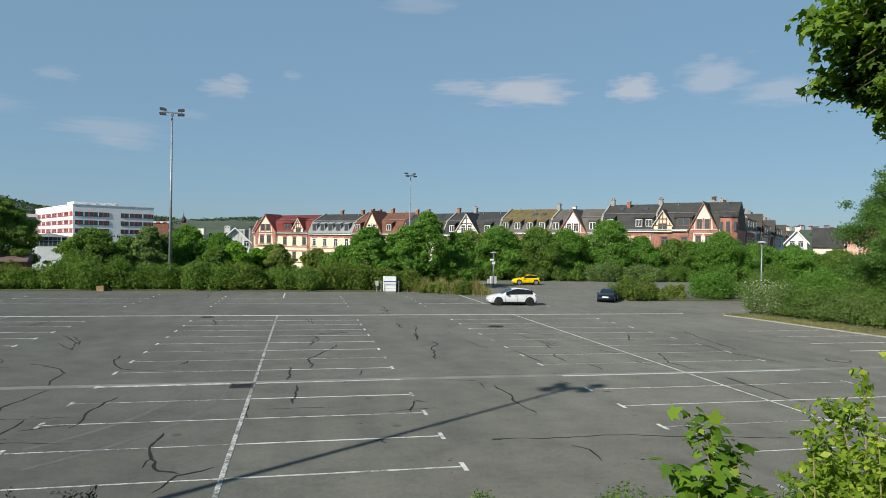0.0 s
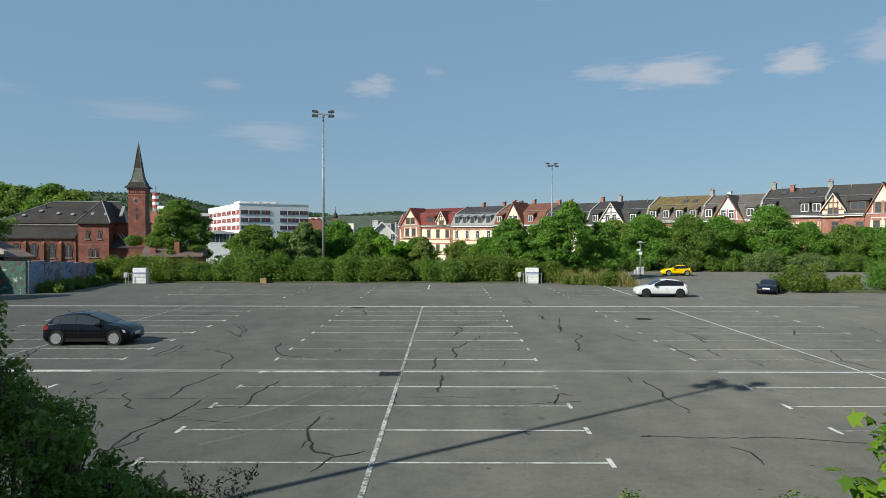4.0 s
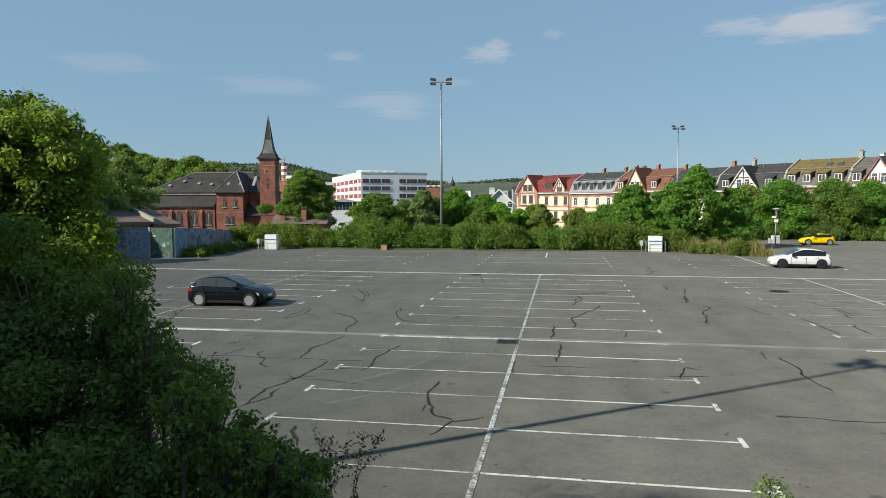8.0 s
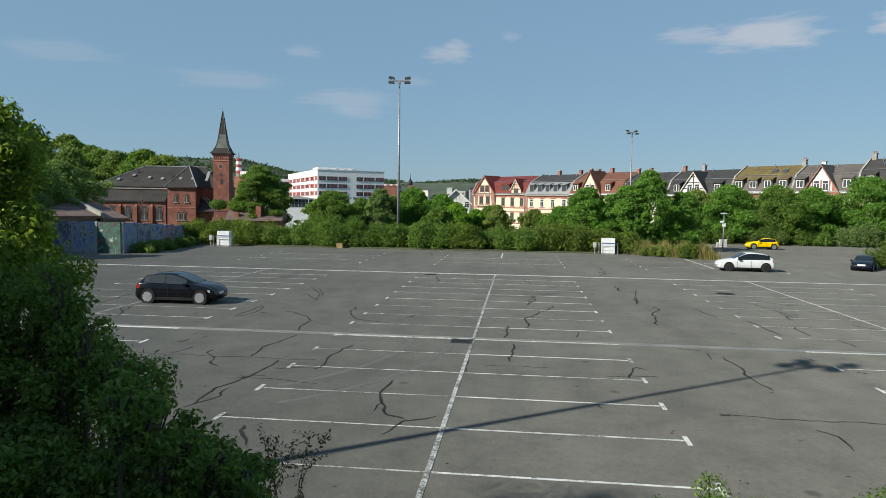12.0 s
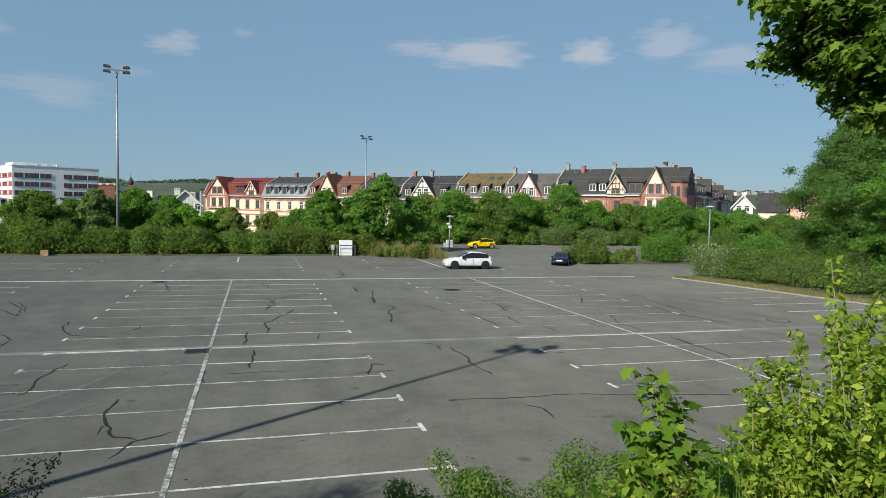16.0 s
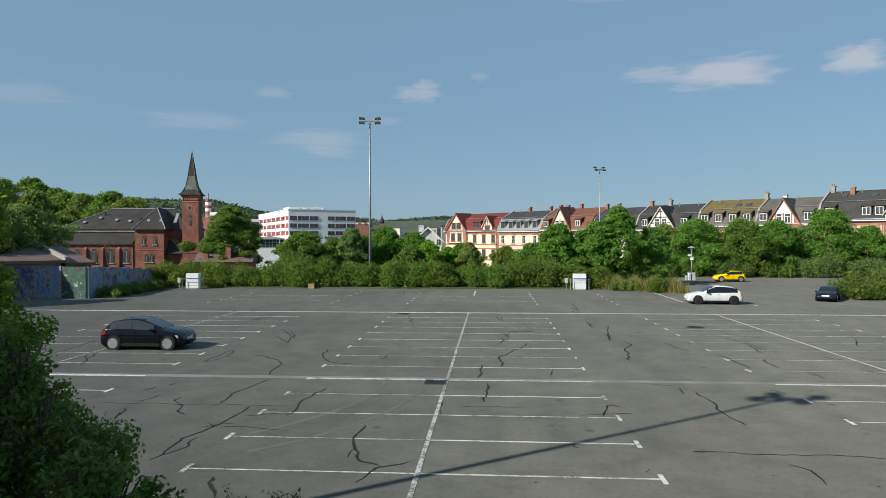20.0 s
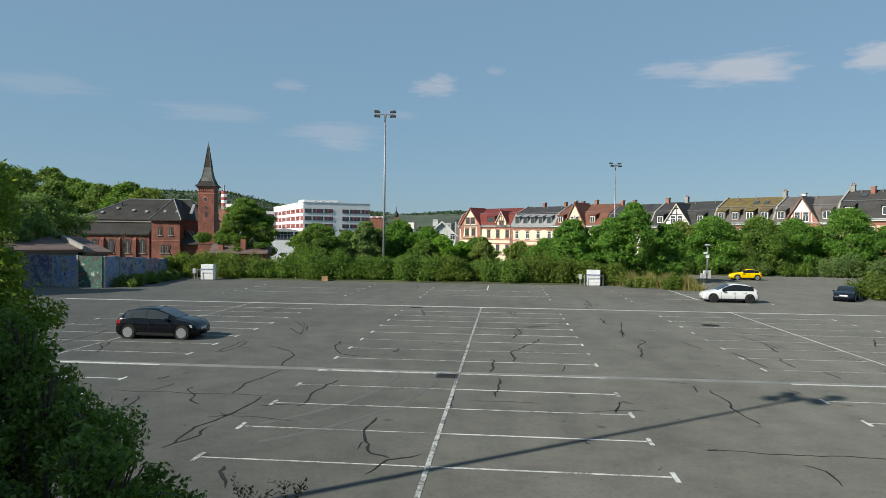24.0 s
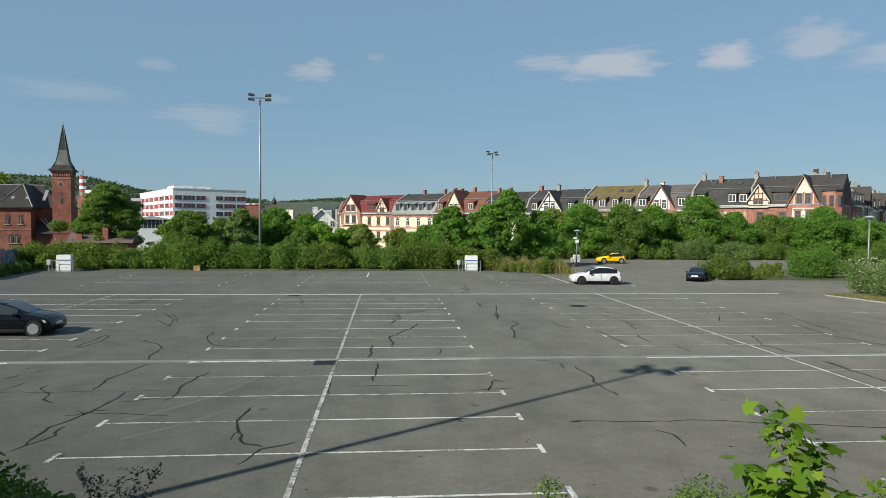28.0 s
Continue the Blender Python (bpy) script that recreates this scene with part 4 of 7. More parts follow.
def gable(parent, x, w, z0, zt, wall, roof, y=-0.5, half_timber=False, trim="brick_house", timber="timber", frame="frame_white", windows=2):
    """A gable that stands out of the front, with its own steep roof."""
    g = part("gable", Solid().prism([(x - w / 2, z0 - (3.2 if w > 3.2 else 1.4)), (x + w / 2, z0 - (3.2 if w > 3.2 else 1.4)), (x + w / 2, z0), (x, zt), (x - w / 2, z0)], y, y + 3.5), M[wall], parent)
    a = 0.14
    sl = (zt - z0) / (w / 2)
    k = Solid()
    for sgn in (-1, 1):
        k.prism([(x, zt + 0.05), (x, zt + 0.05 + a), (x + sgn * (w / 2 + 0.25), z0 - 0.25 * sl + 0.05 + a), (x + sgn * (w / 2 + 0.25), z0 - 0.25 * sl + 0.05)], y - 0.3, y + 5.0)
    part("gable_roof", k, M[roof], g)
    k = Solid()
    for sgn in (-1, 1):
        k.prism([(x, zt + 0.02), (x, zt - 0.2), (x + sgn * (w / 2 + 0.3), z0 - 0.3 * sl - 0.2), (x + sgn * (w / 2 + 0.3), z0 - 0.3 * sl + 0.02)], y - 0.34, y - 0.22)
    part("bargeboard", k, M["pale" if half_timber else trim], g)
    if half_timber:
        k = Solid()
        for zz in np.arange(z0 - (2.4 if w > 3.2 else 0.35), zt - 0.8, 1.05):
            hw = w / 2 * min(1, max(0.1, (zt - zz) / (zt - z0)))
            k.box(x - hw, x + hw, y - 0.06, y + 0.02, zz, zz + 0.16)
        for i in range(-2, 3):
            xx = x + i * w * 0.2
            top = zt - abs(i) * 0.2 * w * sl - 0.25
            k.box(xx - 0.07, xx + 0.07, y - 0.06, y + 0.02, z0 - (2.6 if w > 3.2 else 0.35), top)
        for sgn in (-1, 1):
            if w < 3.2:
                continue
            k.prism([(x + sgn * w * 0.2, z0 - 1.3), (x + sgn * (w * 0.2 + 0.16), z0 - 1.3), (x + sgn * (w * 0.4 + 0.16), z0 - 0.25), (x + sgn * w * 0.4, z0 - 0.25)], y - 0.06, y + 0.02)
        part("timber_frame", k, M[timber], g)
    else:
        k = Solid()
        hz = (zt - z0) * 0.42
        for sgn in (-1, 1):
            k.prism([(x + sgn * w * 0.5, z0 - 3.1), (x + sgn * w * 0.38, z0 - 3.1), (x + sgn * w * 0.3, z0 + hz * 0.85), (x + sgn * w * 0.36, z0 + hz * 0.6), (x + sgn * w * 0.5, z0)], y - 0.05, y + 0.02)
            k.box(x + sgn * w * 0.25 - 0.1, x + sgn * w * 0.25 + 0.1, y - 0.045, y + 0.02, z0 - 0.3, z0 + hz)
        k.box(x - 0.1, x + 0.1, y - 0.045, y + 0.02, z0 - 0.3, z0 + hz)
        k.box(x - w / 2, x + w / 2, y - 0.048, y + 0.02, z0 - 0.55, z0 - 0.2)
        part("brick_frame", k, M[trim], g)
    if not half_timber:
        for i in range(windows):
            window(g, x + (i - (windows - 1) / 2) * w * 0.34, z0 - 2.75, w * 0.2, 1.75, y - 0.03, frame, surround=trim)
    for i in range(windows):
        xx = x + (i - (windows - 1) / 2) * w * 0.26
        window(g, xx, (z0 + 0.05 if w > 3.2 else z0 - 1.15), w * (0.19 if w > 3.2 else 0.24), min(1.6, (zt - z0) * (0.42 if w > 3.2 else 0.55)), y - 0.03, frame)
    return g


ROW_AT = Matrix.Translation((-11, 165, 0)) @ pose(0, 0, 0, 0, 0, -42.27)


def terrace_house(u0, u1, wall, roof, label, eaves=6.8, ridge=11.6, dormers=(), gables=(), chimneys=(), frame="frame_white", band="brick_house", base=-7.5, attic="slate",
                  dormer_w=1.5, m=None, skylights=(), verge=True, depth=11.0):
    L = u1 - u0
    h = thing("terraced_house", label, "house", (m or ROW_AT) @ Matrix.Translation((u0, 0, 0)), "terraced street of old houses")
    # the walls, with a recess for each window made by its frame and surround
    part("wall", Solid().box(0.01, L - 0.01, 0, depth, base, eaves), M[wall], h)
    yk, zk = 1.3, eaves + 2.5
    outline = [(-0.35, eaves - 0.05), (yk, zk), (depth / 2, ridge), (depth - yk, zk), (depth + 0.35, eaves - 0.05)]
    part("roof", Solid().prism_x(outline, 0.0, L), M[roof], h)
    part("mansard_skirt", Solid().prism_x([(-0.42, eaves), (-0.3, eaves - 0.02), (yk + 0.02, zk), (yk - 0.08, zk + 0.04)], 0.12, L - 0.12), M[attic], h)
    s = Solid().box(0, L, -0.5, 0.0, eaves - 0.35, eaves - 0.06, 0.03)
    part("cornice", s, M["frame_white"], h)
    part("gutter", Solid().tube([(0, -0.58, eaves - 0.06), (L, -0.58, eaves - 0.06)], [0.08, 0.08], 8), M["steel"], h)
    for z in (eaves - 0.95, eaves - 3.5, eaves - 4.4, eaves - 7.0):
        part("brick_band", Solid().box(0.02, L - 0.02, -0.05, 0.0, z, z + (0.45 if z > eaves - 2 else 0.25)), M[band], h)
    for x in (0.05, L - 0.35):
        part("brick_pilaster", Solid().box(x, x + 0.3, -0.06, 0.0, base, eaves - 0.36), M[band], h)
    n = max(2, int(L / 2.6))
    for row in range(3):
        for i in range(n):
            window(h, (i + 0.5) * L / n, eaves - 2.9 - row * 3.35, 1.05, 1.75, -0.02, frame, surround=band)
    for x in dormers:
        dormer(h, x * L, eaves + 0.35, dormer_w, 1.65, -0.1, attic, attic if attic == "slate_light" else roof, True, "lamp_dark" if attic == "slate_light" else frame)
    for spec in gables:
        gable(h, spec[0] * L, spec[1], eaves + spec[2], eaves + spec[3], spec[4], roof, half_timber=spec[5], frame=frame, timber="timber_red" if frame == "frame_brown" else "timber")
    for x, y, mt in chimneys:
        chimney(h, x * L, depth * y, ridge - abs(y - 0.5) * 4, 0.8, 0.62, mt)
    if verge:
        part("fire_wall", Solid().prism_x([(a, b + 0.22) for a, b in outline] + [(depth, eaves - 0.6), (0, eaves - 0.6)], -0.12, 0.16), M["concrete"], h)
    for k in range(1 + int(L / 6)):
        xa = (0.22 + 0.31 * k) * L
        if xa < L - 0.5:
            part("vent_pipe", Solid().tube([(xa, depth * 0.42, ridge - 1.0), (xa, depth * 0.42, ridge + 0.25)], [0.06, 0.06], 6), M["steel"], h)
    part("snow_guard", Solid().tube([(0.3, yk + 0.25, zk + 0.32), (L - 0.3, yk + 0.25, zk + 0.32)], [0.035, 0.035], 5), M["steel"], h)
    part("downpipe", Solid().tube([(L - 0.5, -0.12, base), (L - 0.5, -0.12, eaves - 0.4)], [0.06, 0.06], 6), M["steel"], h)
    for x, y in skylights:
        zz = zk + (ridge - zk) * (y - yk) / (depth / 2 - yk)
        dz = (ridge - zk) / (depth / 2 - yk)
        part("skylight", Solid().prism_x([(y, zz + 0.06), (y + 0.9, zz + 0.9 * dz + 0.06), (y + 0.9, zz + 0.9 * dz + 0.16), (y, zz + 0.16)], x * L, x * L + 0.8), M["pane"], h)
    return h


terrace_house(-0.5, 16.9, "cream", "tile_red", "cream rendered house with brick corners and red tiled roof", 7.2, 11.3, (0.63,), ((0.26, 6.4, 0.2, 4.0, "cream", False), (0.84, 2.8, 1.1, 3.1, "cream", True)), (), "frame_brown", attic="tile_red", dormer_w=2.6)
terrace_house(16.9, 29.1, "cream", "slate", "cream house with brick bands and grey slate mansard roof", 7.0, 11.4, (0.13, 0.32, 0.5, 0.68, 0.87), (), ((0.4, 0.5, "chimney"), (0.88, 0.5, "chimney")), attic="slate_light", dormer_w=1.35)
terrace_house(29.1, 41.8, "cream", "tile_brown", "cream house with brown tiled roof and broad gable", 7.1, 11.6, (0.12, 0.75), ((0.43, 5.0, 0.2, 4.5, "cream", False),), ((0.1, 0.5, "chimney"), (0.28, 0.45, "chimney"), (0.52, 0.5, "chimney")), attic="tile_brown")
terrace_house(41.8, 51.7, "pale", "slate", "pale house with dark slate roof", 6.6, 11.3, (0.2, 0.5, 0.8), (), ((0.02, 0.5, "chimney"), (0.3, 0.5, "chimney")), skylights=((0.55, 2.6),))
terrace_house(51.7, 63.8, "pale", "slate", "pale house with half-timbered gable and slate roof", 6.9, 11.5, (0.16, 0.8), ((0.45, 5.4, 0.2, 4.0, "white_wall", True),), ((0.03, 0.5, "chimney"), (0.35, 0.5, "concrete")))
terrace_house(63.8, 73.9, "pale", "tile_moss", "pale house with mossy yellow-brown tiled roof", 7.4, 11.9, (0.14, 0.38, 0.62, 0.86), (), ((0.97, 0.5, "concrete"),), attic="tile_grey", skylights=((0.55, 2.8), (0.72, 2.8)))
terrace_house(73.9, 83.3, "pale", "tile_grey", "house with white and red gable under grey tiles", 7.4, 11.8, (0.13, 0.85), ((0.48, 5.0, 0.0, 4.0, "white_wall", False),), ((0.33, 0.4, "white_wall"),), attic="tile_grey")
terrace_house(83.3, 92.5, "salmon", "tile_dark", "house with dark grey roof and roof aerials", 7.9, 12.5, (0.18, 0.72, 0.9), (), ((0.06, 0.5, "concrete"), (0.4, 0.4, "chimney"), (0.97, 0.5, "concrete")), skylights=((0.25, 3.2), (0.7, 3.2)))
last = terrace_house(92.5, 105.2, "brick_house", "tile_dark", "red brick corner house with two light gables", 8.0, 12.7, (0.36,), ((0.11, 2.9, 0.9, 3.1, "cream", True), (0.61, 4.4, 0.0, 4.3, "pale", False)), (), "frame_brown", attic="tile_dark", dormer_w=2.8)
part("corner_bay", Solid().shell([[(11.5 + 1.4 * math.cos(a), 0.2 + 1.4 * math.sin(a), z) for a in [math.pi / 4 * i + 0.39 for i in range(8)]] for z in (-7.5, 9.9)]), M["brick_house"], last)
part("corner_bay_roof", Solid().shell([[(11.5 + r * math.cos(a), 0.2 + r * math.sin(a), z) for a in [math.pi / 4 * i + 0.39 for i in range(8)]] for z, r in ((9.9, 1.62), (10.15, 1.55), (10.6, 0.3))]), M["slate"], last)
for k in range(3):
    a = -math.pi / 2 + (k - 1) * math.pi / 4
    part("bay_window", Solid().box(11.5 + 1.32 * math.cos(a) - 0.26, 11.5 + 1.32 * math.cos(a) + 0.26, 0.2 + 1.32 * math.sin(a) - 0.1, 0.2 + 1.32 * math.sin(a) + 0.1, 7.7, 9.2), M["pane"], last)

# thin aerials on the ridges
for h, spots in ((last, ((2.4, 12.7, 1.4), (7.5, 12.7, 0.8))),):
    for x, z, k in spots:
        part("aerial", Solid().tube([(x, 5.5, z - 0.4), (x, 5.5, z + k)], [0.03, 0.02], 5).tube([(x - 0.35, 5.5, z + k * 0.85), (x + 0.35, 5.5, z + k * 0.85)], [0.015, 0.015], 4), M["steel"], h)

# side street that runs away behind the corner, its fronts turned to the east and in shade
SIDE_AT = ROW_AT @ Matrix.Translation((105.2, 5.0, 0)) @ pose(0, 0, 0, 0, 0, 90)
for i, (u0, u1, wall, ridge) in enumerate(((7, 19, "brick_house", 13.4), (19, 33, "grey_panel", 13.6), (33, 48, "pale", 13.2), (48, 64, "brick_house", 13.6), (64, 82, "grey_panel", 13.6), (82, 102, "white_wall", 13.8), (102, 122, "grey_panel", 14.0))):
    terrace_house(u0, u1, wall, "tile_dark", "old dark-roofed house in the side street, its front in shade", ridge - 5.2, ridge, (0.18, 0.5, 0.82), ((0.5, 4.0, 0.2, 3.4, wall, False),) if i % 2 else (), ((0.1, 0.5, "slate"), (0.8, 0.5, "concrete")), m=SIDE_AT, dormer_w=1.5, band=wall, attic="tile_dark")


def small_house(x, y, turn, w, d, eaves, ridge, wall, roof, label, base=-7.0, gable_front=True, windows=2, frame="frame_white"):
    h = thing("house", label, "house", Matrix.Translation((x, y, 0)) @ pose(0, 0, 0, 0, 0, turn))
    if gable_front:
        part("wall", Solid().prism([(-w / 2, base), (w / 2, base), (w / 2, eaves), (0, ridge - 0.1), (-w / 2, eaves)], 0, d), M[wall], h)
        k = Solid()
        sl = (ridge - eaves) / (w / 2)
        for sgn in (-1, 1):
            k.prism([(0, ridge), (0, ridge + 0.25), (sgn * (w / 2 + 0.5), eaves - 0.5 * sl + 0.25), (sgn * (w / 2 + 0.5), eaves - 0.5 * sl)], -0.5, d + 0.5)
        part("roof", k, M[roof], h)
        k = Solid()
        for sgn in (-1, 1):
            k.prism([(0, ridge + 0.2), (0, ridge - 0.12), (sgn * (w / 2 + 0.5), eaves - 0.5 * sl - 0.12), (sgn * (w / 2 + 0.5), eaves - 0.5 * sl + 0.2)], -0.58, -0.49)
        part("bargeboard", k, M["frame_white"], h)
    else:
        part("wall", Solid().box(-w / 2, w / 2, 0, d, base, eaves), M[wall], h)
        part("roof", Solid().prism_x([(-0.5, eaves - 0.15), (d / 2, ridge), (d + 0.5, eaves - 0.15)], -w / 2 - 0.3, w / 2 + 0.3), M[roof], h)
    for r in range(2):
        for i in range(windows):
            window(h, (i - (windows - 1) / 2) * w * 0.4, eaves - 2.2 - 3 * r + (1.0 if gable_front else 0), 1.1, 1.4, -0.02, frame)
    return h


boarded = small_house(-13.9, 148, 6, 5.9, 10, 4.9, 7.6, "white_wall", "slate", "pale green weathered house with white boarded gable", windows=3)
for i in range(-4, 5):
    part("batten", Solid().box(i * 0.64 - 0.05, i * 0.64 + 0.05, -0.04, 0.0, 3.2, 7.3 - abs(i) * 0.59 - 0.3), M["sign_green"], boarded)
small_house(102.2, 124.2, -38, 4.0, 10, 6.8, 9.1, "white_wall", "slate", "white house with gabled front and grey roof")
small_house(109.6, 120.8, -42, 9.5, 10, 5.8, 9.9, "pale", "slate", "house with long grey slate roof", gable_front=False)
small_house(110.8, 114.8, -44, 7, 10, 6.8, 11.8, "salmon", "tile_brown", "peach rendered house with red verge boards")

# ---- the brick church ----
CX, CY = -63.0, 115.0
church = thing("church", "old dark red brick church with slate roof and pointed tower", "church", Matrix.Translation((CX, CY, 0)) @ pose(0, 0, 0, 0, 0, 10))
part("nave_wall", Solid().box(-13.0, 9, 2.0, 13, -4, 6.9), M["brick"], church)
part("nave_roof", Solid().shell([[(-13.5, 1.6, 6.8), (9.4, 1.6, 6.8), (9.4, 13.4, 6.8), (-13.5, 13.4, 6.8)], [(-6.2, 7.4, 10.7), (5, 7.4, 10.7), (5, 7.6, 10.7), (-6.2, 7.6, 10.7)]]), M["slate_church"], church)
part("aisle_wall", Solid().box(-13.4, 0.2, -0.8, 2.0, -4, 4.4), M["brick"], church)
part("aisle_roof", Solid().prism_x([(-1.2, 4.3), (2.0, 6.3), (2.0, 6.1), (-1.2, 4.15)], -13.7, 0.2), M["slate_church"], church, "dark lean-to slate roof over the aisle")
part("aisle_cornice", Solid().box(-13.6, 0.2, -1.1, -0.8, 4.05, 4.25), M["concrete"], church)
part("nave_cornice", Solid().box(-13.4, 0.2, 1.75, 2.0, 6.4, 6.6), M["concrete"], church)
part("transept_wall", Solid().box(0.8, 5.6, -1.4, 8, -4, 6.85), M["brick"], church)
part("transept_roof", Solid().shell([[(0.4, -1.9, 6.8), (6.0, -1.9, 6.8), (6.0, 8.4, 6.8), (0.4, 8.4, 6.8)], [(3.1, 3.0, 10.75), (3.3, 3.0, 10.75), (3.3, 8.0, 10.75), (3.1, 8.0, 10.75)]]), M["slate_church"], church)
for a, b in (((0.4, -1.9, 6.85), (3.2, 3.0, 10.82)), ((6.0, -1.9, 6.85), (3.2, 3.0, 10.82)), ((-13.5, 1.6, 6.85), (-6.2, 7.5, 10.78)), ((-6.2, 7.5, 10.78), (5, 7.5, 10.78))):
    part("hip_capping", Solid().tube([a, b], [0.1, 0.1], 5), M["slate_light"], church, "pale metal roof capping")
part("transept_eaves", Solid().box(0.45, 5.95, -1.85, -1.4, 6.62, 6.8), M["timber"], church)


def lancet(x, z, w, h, y):
    """A round-headed window: brown frame, pale mullion, dark lights to both sides of a mullion, a brick arch and a sill."""
    def outline(hw, z0, zs):
        return [(x - hw, z0), (x + hw, z0)] + [(x + hw * math.cos(math.pi * i / 10), zs + hw * 1.25 * math.sin(math.pi * i / 10)) for i in range(11)]
    fr = part("window", Solid().prism(outline(w / 2, z, z + h), y - 0.04, y + 0.1), M["frame_brown"], church)
    part("mullion", Solid().box(x - 0.035, x + 0.035, y - 0.075, y - 0.03, z, z + h), M["concrete"], fr)
    part("arch", Solid().prism(outline(w / 2 + 0.16, z + h * 0.7, z + h), y - 0.02, y + 0.1), M["brick"], fr)
    g = 0.05
    for sx in (-1, 1):
        for z0, z1 in ((z + g, z + h * 0.5), (z + h * 0.5 + g, z + h - g * 0.4)):
            part("pane", Solid().box(min(x + sx * g / 2, x + sx * (w / 2 - g)), max(x + sx * g / 2, x + sx * (w / 2 - g)), y - 0.055, y - 0.03, z0, z1), M["pane"], fr)
    part("arch_light", Solid().prism([(x + (w / 2 - g) * math.cos(math.pi * i / 10), z + h + g + (w / 2 - g) * 1.1 * math.sin(math.pi * i / 10)) for i in range(11)], y - 0.055, y - 0.03), M["pane"], fr)
    part("sill", Solid().box(x - w / 2 - 0.12, x + w / 2 + 0.12, y - 0.12, y + 0.02, z - 0.14, z), M["concrete"], fr)


for x in (-11.9, -9.1, -6.3, -3.5, -0.9):
    lancet(x, 0.9, 0.95, 2.0, -0.83)
for x in (2.2, 4.1):
    lancet(x, 4.1, 0.62, 1.1, -1.43)
for x in (2.65, 3.5):
    lancet(x, 1.0, 0.66, 1.1, -1.43)
for y in (1.2, 4.2):
    part("side_window", Solid().box(5.55, 5.64, y, y + 0.6, 3.4, 4.9), M["pane"], church)
part("string_course", Solid().box(0.75, 5.65, -1.46, -1.4, 3.1, 3.25), M["brick_house"], church)
part("downpipe", Solid().tube([(0.62, -1.0, -3.5), (0.62, -1.0, 6.6)], [0.07, 0.07], 6), M["lamp_dark"], church)
for x in (-13.1, -7.7, -4.9, -2.2):
    part("buttress", Solid().prism_x([(-1.15, -4), (-0.8, -4), (-0.8, 3.7), (-1.15, 3.2)], x - 0.22, x + 0.22), M["brick"], church)
for x, y, z in ((-9.5, 3.3, 8.1), (-7.2, 4.5, 8.9), (-4.2, 3.9, 8.5), (-1.8, 3.6, 8.3)):
    part("roof_hatch", Solid().prism_x([(y - 0.25, z - 0.1), (y - 0.25, z + 0.02), (y + 0.2, z + 0.3), (y + 0.2, z + 0.1)], x - 0.26, x + 0.26), M["slate_light"], church)
for x in (2.6, 4.7):
    part("roof_hatch", Solid().prism_x([(-0.2, 8.1), (-0.2, 8.25), (0.25, 8.6), (0.25, 8.4)], x - 0.22, x + 0.22), M["slate_light"], church)
part("roof_vent", Solid().tube([(-6.8, 5.5, 9.3), (-6.8, 5.5, 10.2)], [0.13, 0.13], 8), M["iron"], church)
part("chimney", Solid().box(0.1, 0.7, 2.4, 3.0, 7.0, 8.9, 0.02), M["timber"], church)
part("roof_light", Solid().prism_x([(1.0, 8.0), (3.0, 9.7), (3.0, 9.85), (1.0, 8.15)], 6.6, 7.1), M["slate_light"], church)
# the tower
TX, TY, HALF = 9.95, 0.6, 1.38
part("tower_wall", Solid().box(TX - HALF, TX + HALF, TY - HALF, TY + HALF, -4, 11.9), M["brick"], church)
for z0, z1, out in ((11.55, 11.75, 0.08), (11.75, 12.5, 0.02), (12.5, 12.85, 0.16)):
    part("tower_cornice", Solid().box(TX - HALF - out, TX + HALF + out, TY - HALF - out, TY + HALF + out, z0, z1), M["brick_house" if out > 0.05 else "brick"], church)
for i in range(8):
    part("corbel", Solid().box(TX - HALF + i * 0.36, TX - HALF + 0.2 + i * 0.36, TY - HALF - 0.14, TY - HALF - 0.02, 11.95, 12.5), M["brick_house"], church)
    part("corbel", Solid().box(TX + HALF + 0.02, TX + HALF + 0.14, TY - HALF + i * 0.36, TY - HALF + 0.2 + i * 0.36, 11.95, 12.5), M["brick_house"], church)


def spire_ring(r, z):
    return [(TX + sx * r, TY + sy * r, z) for sx, sy in ((-1, -1), (1, -1), (1, 1), (-1, 1))]


part("spire_foot", Solid().shell([spire_ring(r, z) for r, z in ((1.88, 12.85), (1.86, 12.95), (1.36, 13.45), (1.14, 13.85))]), M["slate_church"], church, "dark flared foot of the spire")
part("spire_skirt", Solid().shell([spire_ring(r, z) for r, z in ((1.14, 13.85), (0.9, 14.5), (0.68, 15.7), (0.61, 16.3))]), M["copper"], church, "weathered pale lower slope of the spire")
part("spire", Solid().shell([spire_ring(r, z) for r, z in ((0.61, 16.3), (0.43, 17.7), (0.04, 20.5))]), M["slate_church"], church, "dark pointed slate spire")
for sx, sy in ((-1, -1), (1, -1), (1, 1), (-1, 1)):
    part("spire_hip", Solid().tube([(TX + sx * r, TY + sy * r, z) for r, z in ((1.36, 13.45), (0.9, 14.5), (0.68, 15.7), (0.43, 17.7), (0.04, 20.5))], [0.06] * 5, 5), M["copper"], church)
part("finial", Solid().tube([(TX, TY, 20.3), (TX, TY, 21.0)], [0.06, 0.03], 6), M["iron"], church)
part("round_window", Solid().disc_y(TX - 0.1, TY - HALF - 0.05, TY - HALF + 0.05, 10.6, 0.34, 16), M["pane"], church)
part("round_surround", Solid().disc_y(TX - 0.1, TY - HALF - 0.03, TY - HALF + 0.05, 10.6, 0.5, 16), M["brick_house"], church)
part("slit_window", Solid().box(TX - 0.15, TX + 0.2, TY - HALF - 0.03, TY - HALF + 0.05, 8.9, 9.35), M["pane"], church)
part("slit_window", Solid().box(TX - 0.15, TX + 0.2, TY - HALF - 0.03, TY - HALF + 0.05, 7.4, 8.4), M["pane"], church)
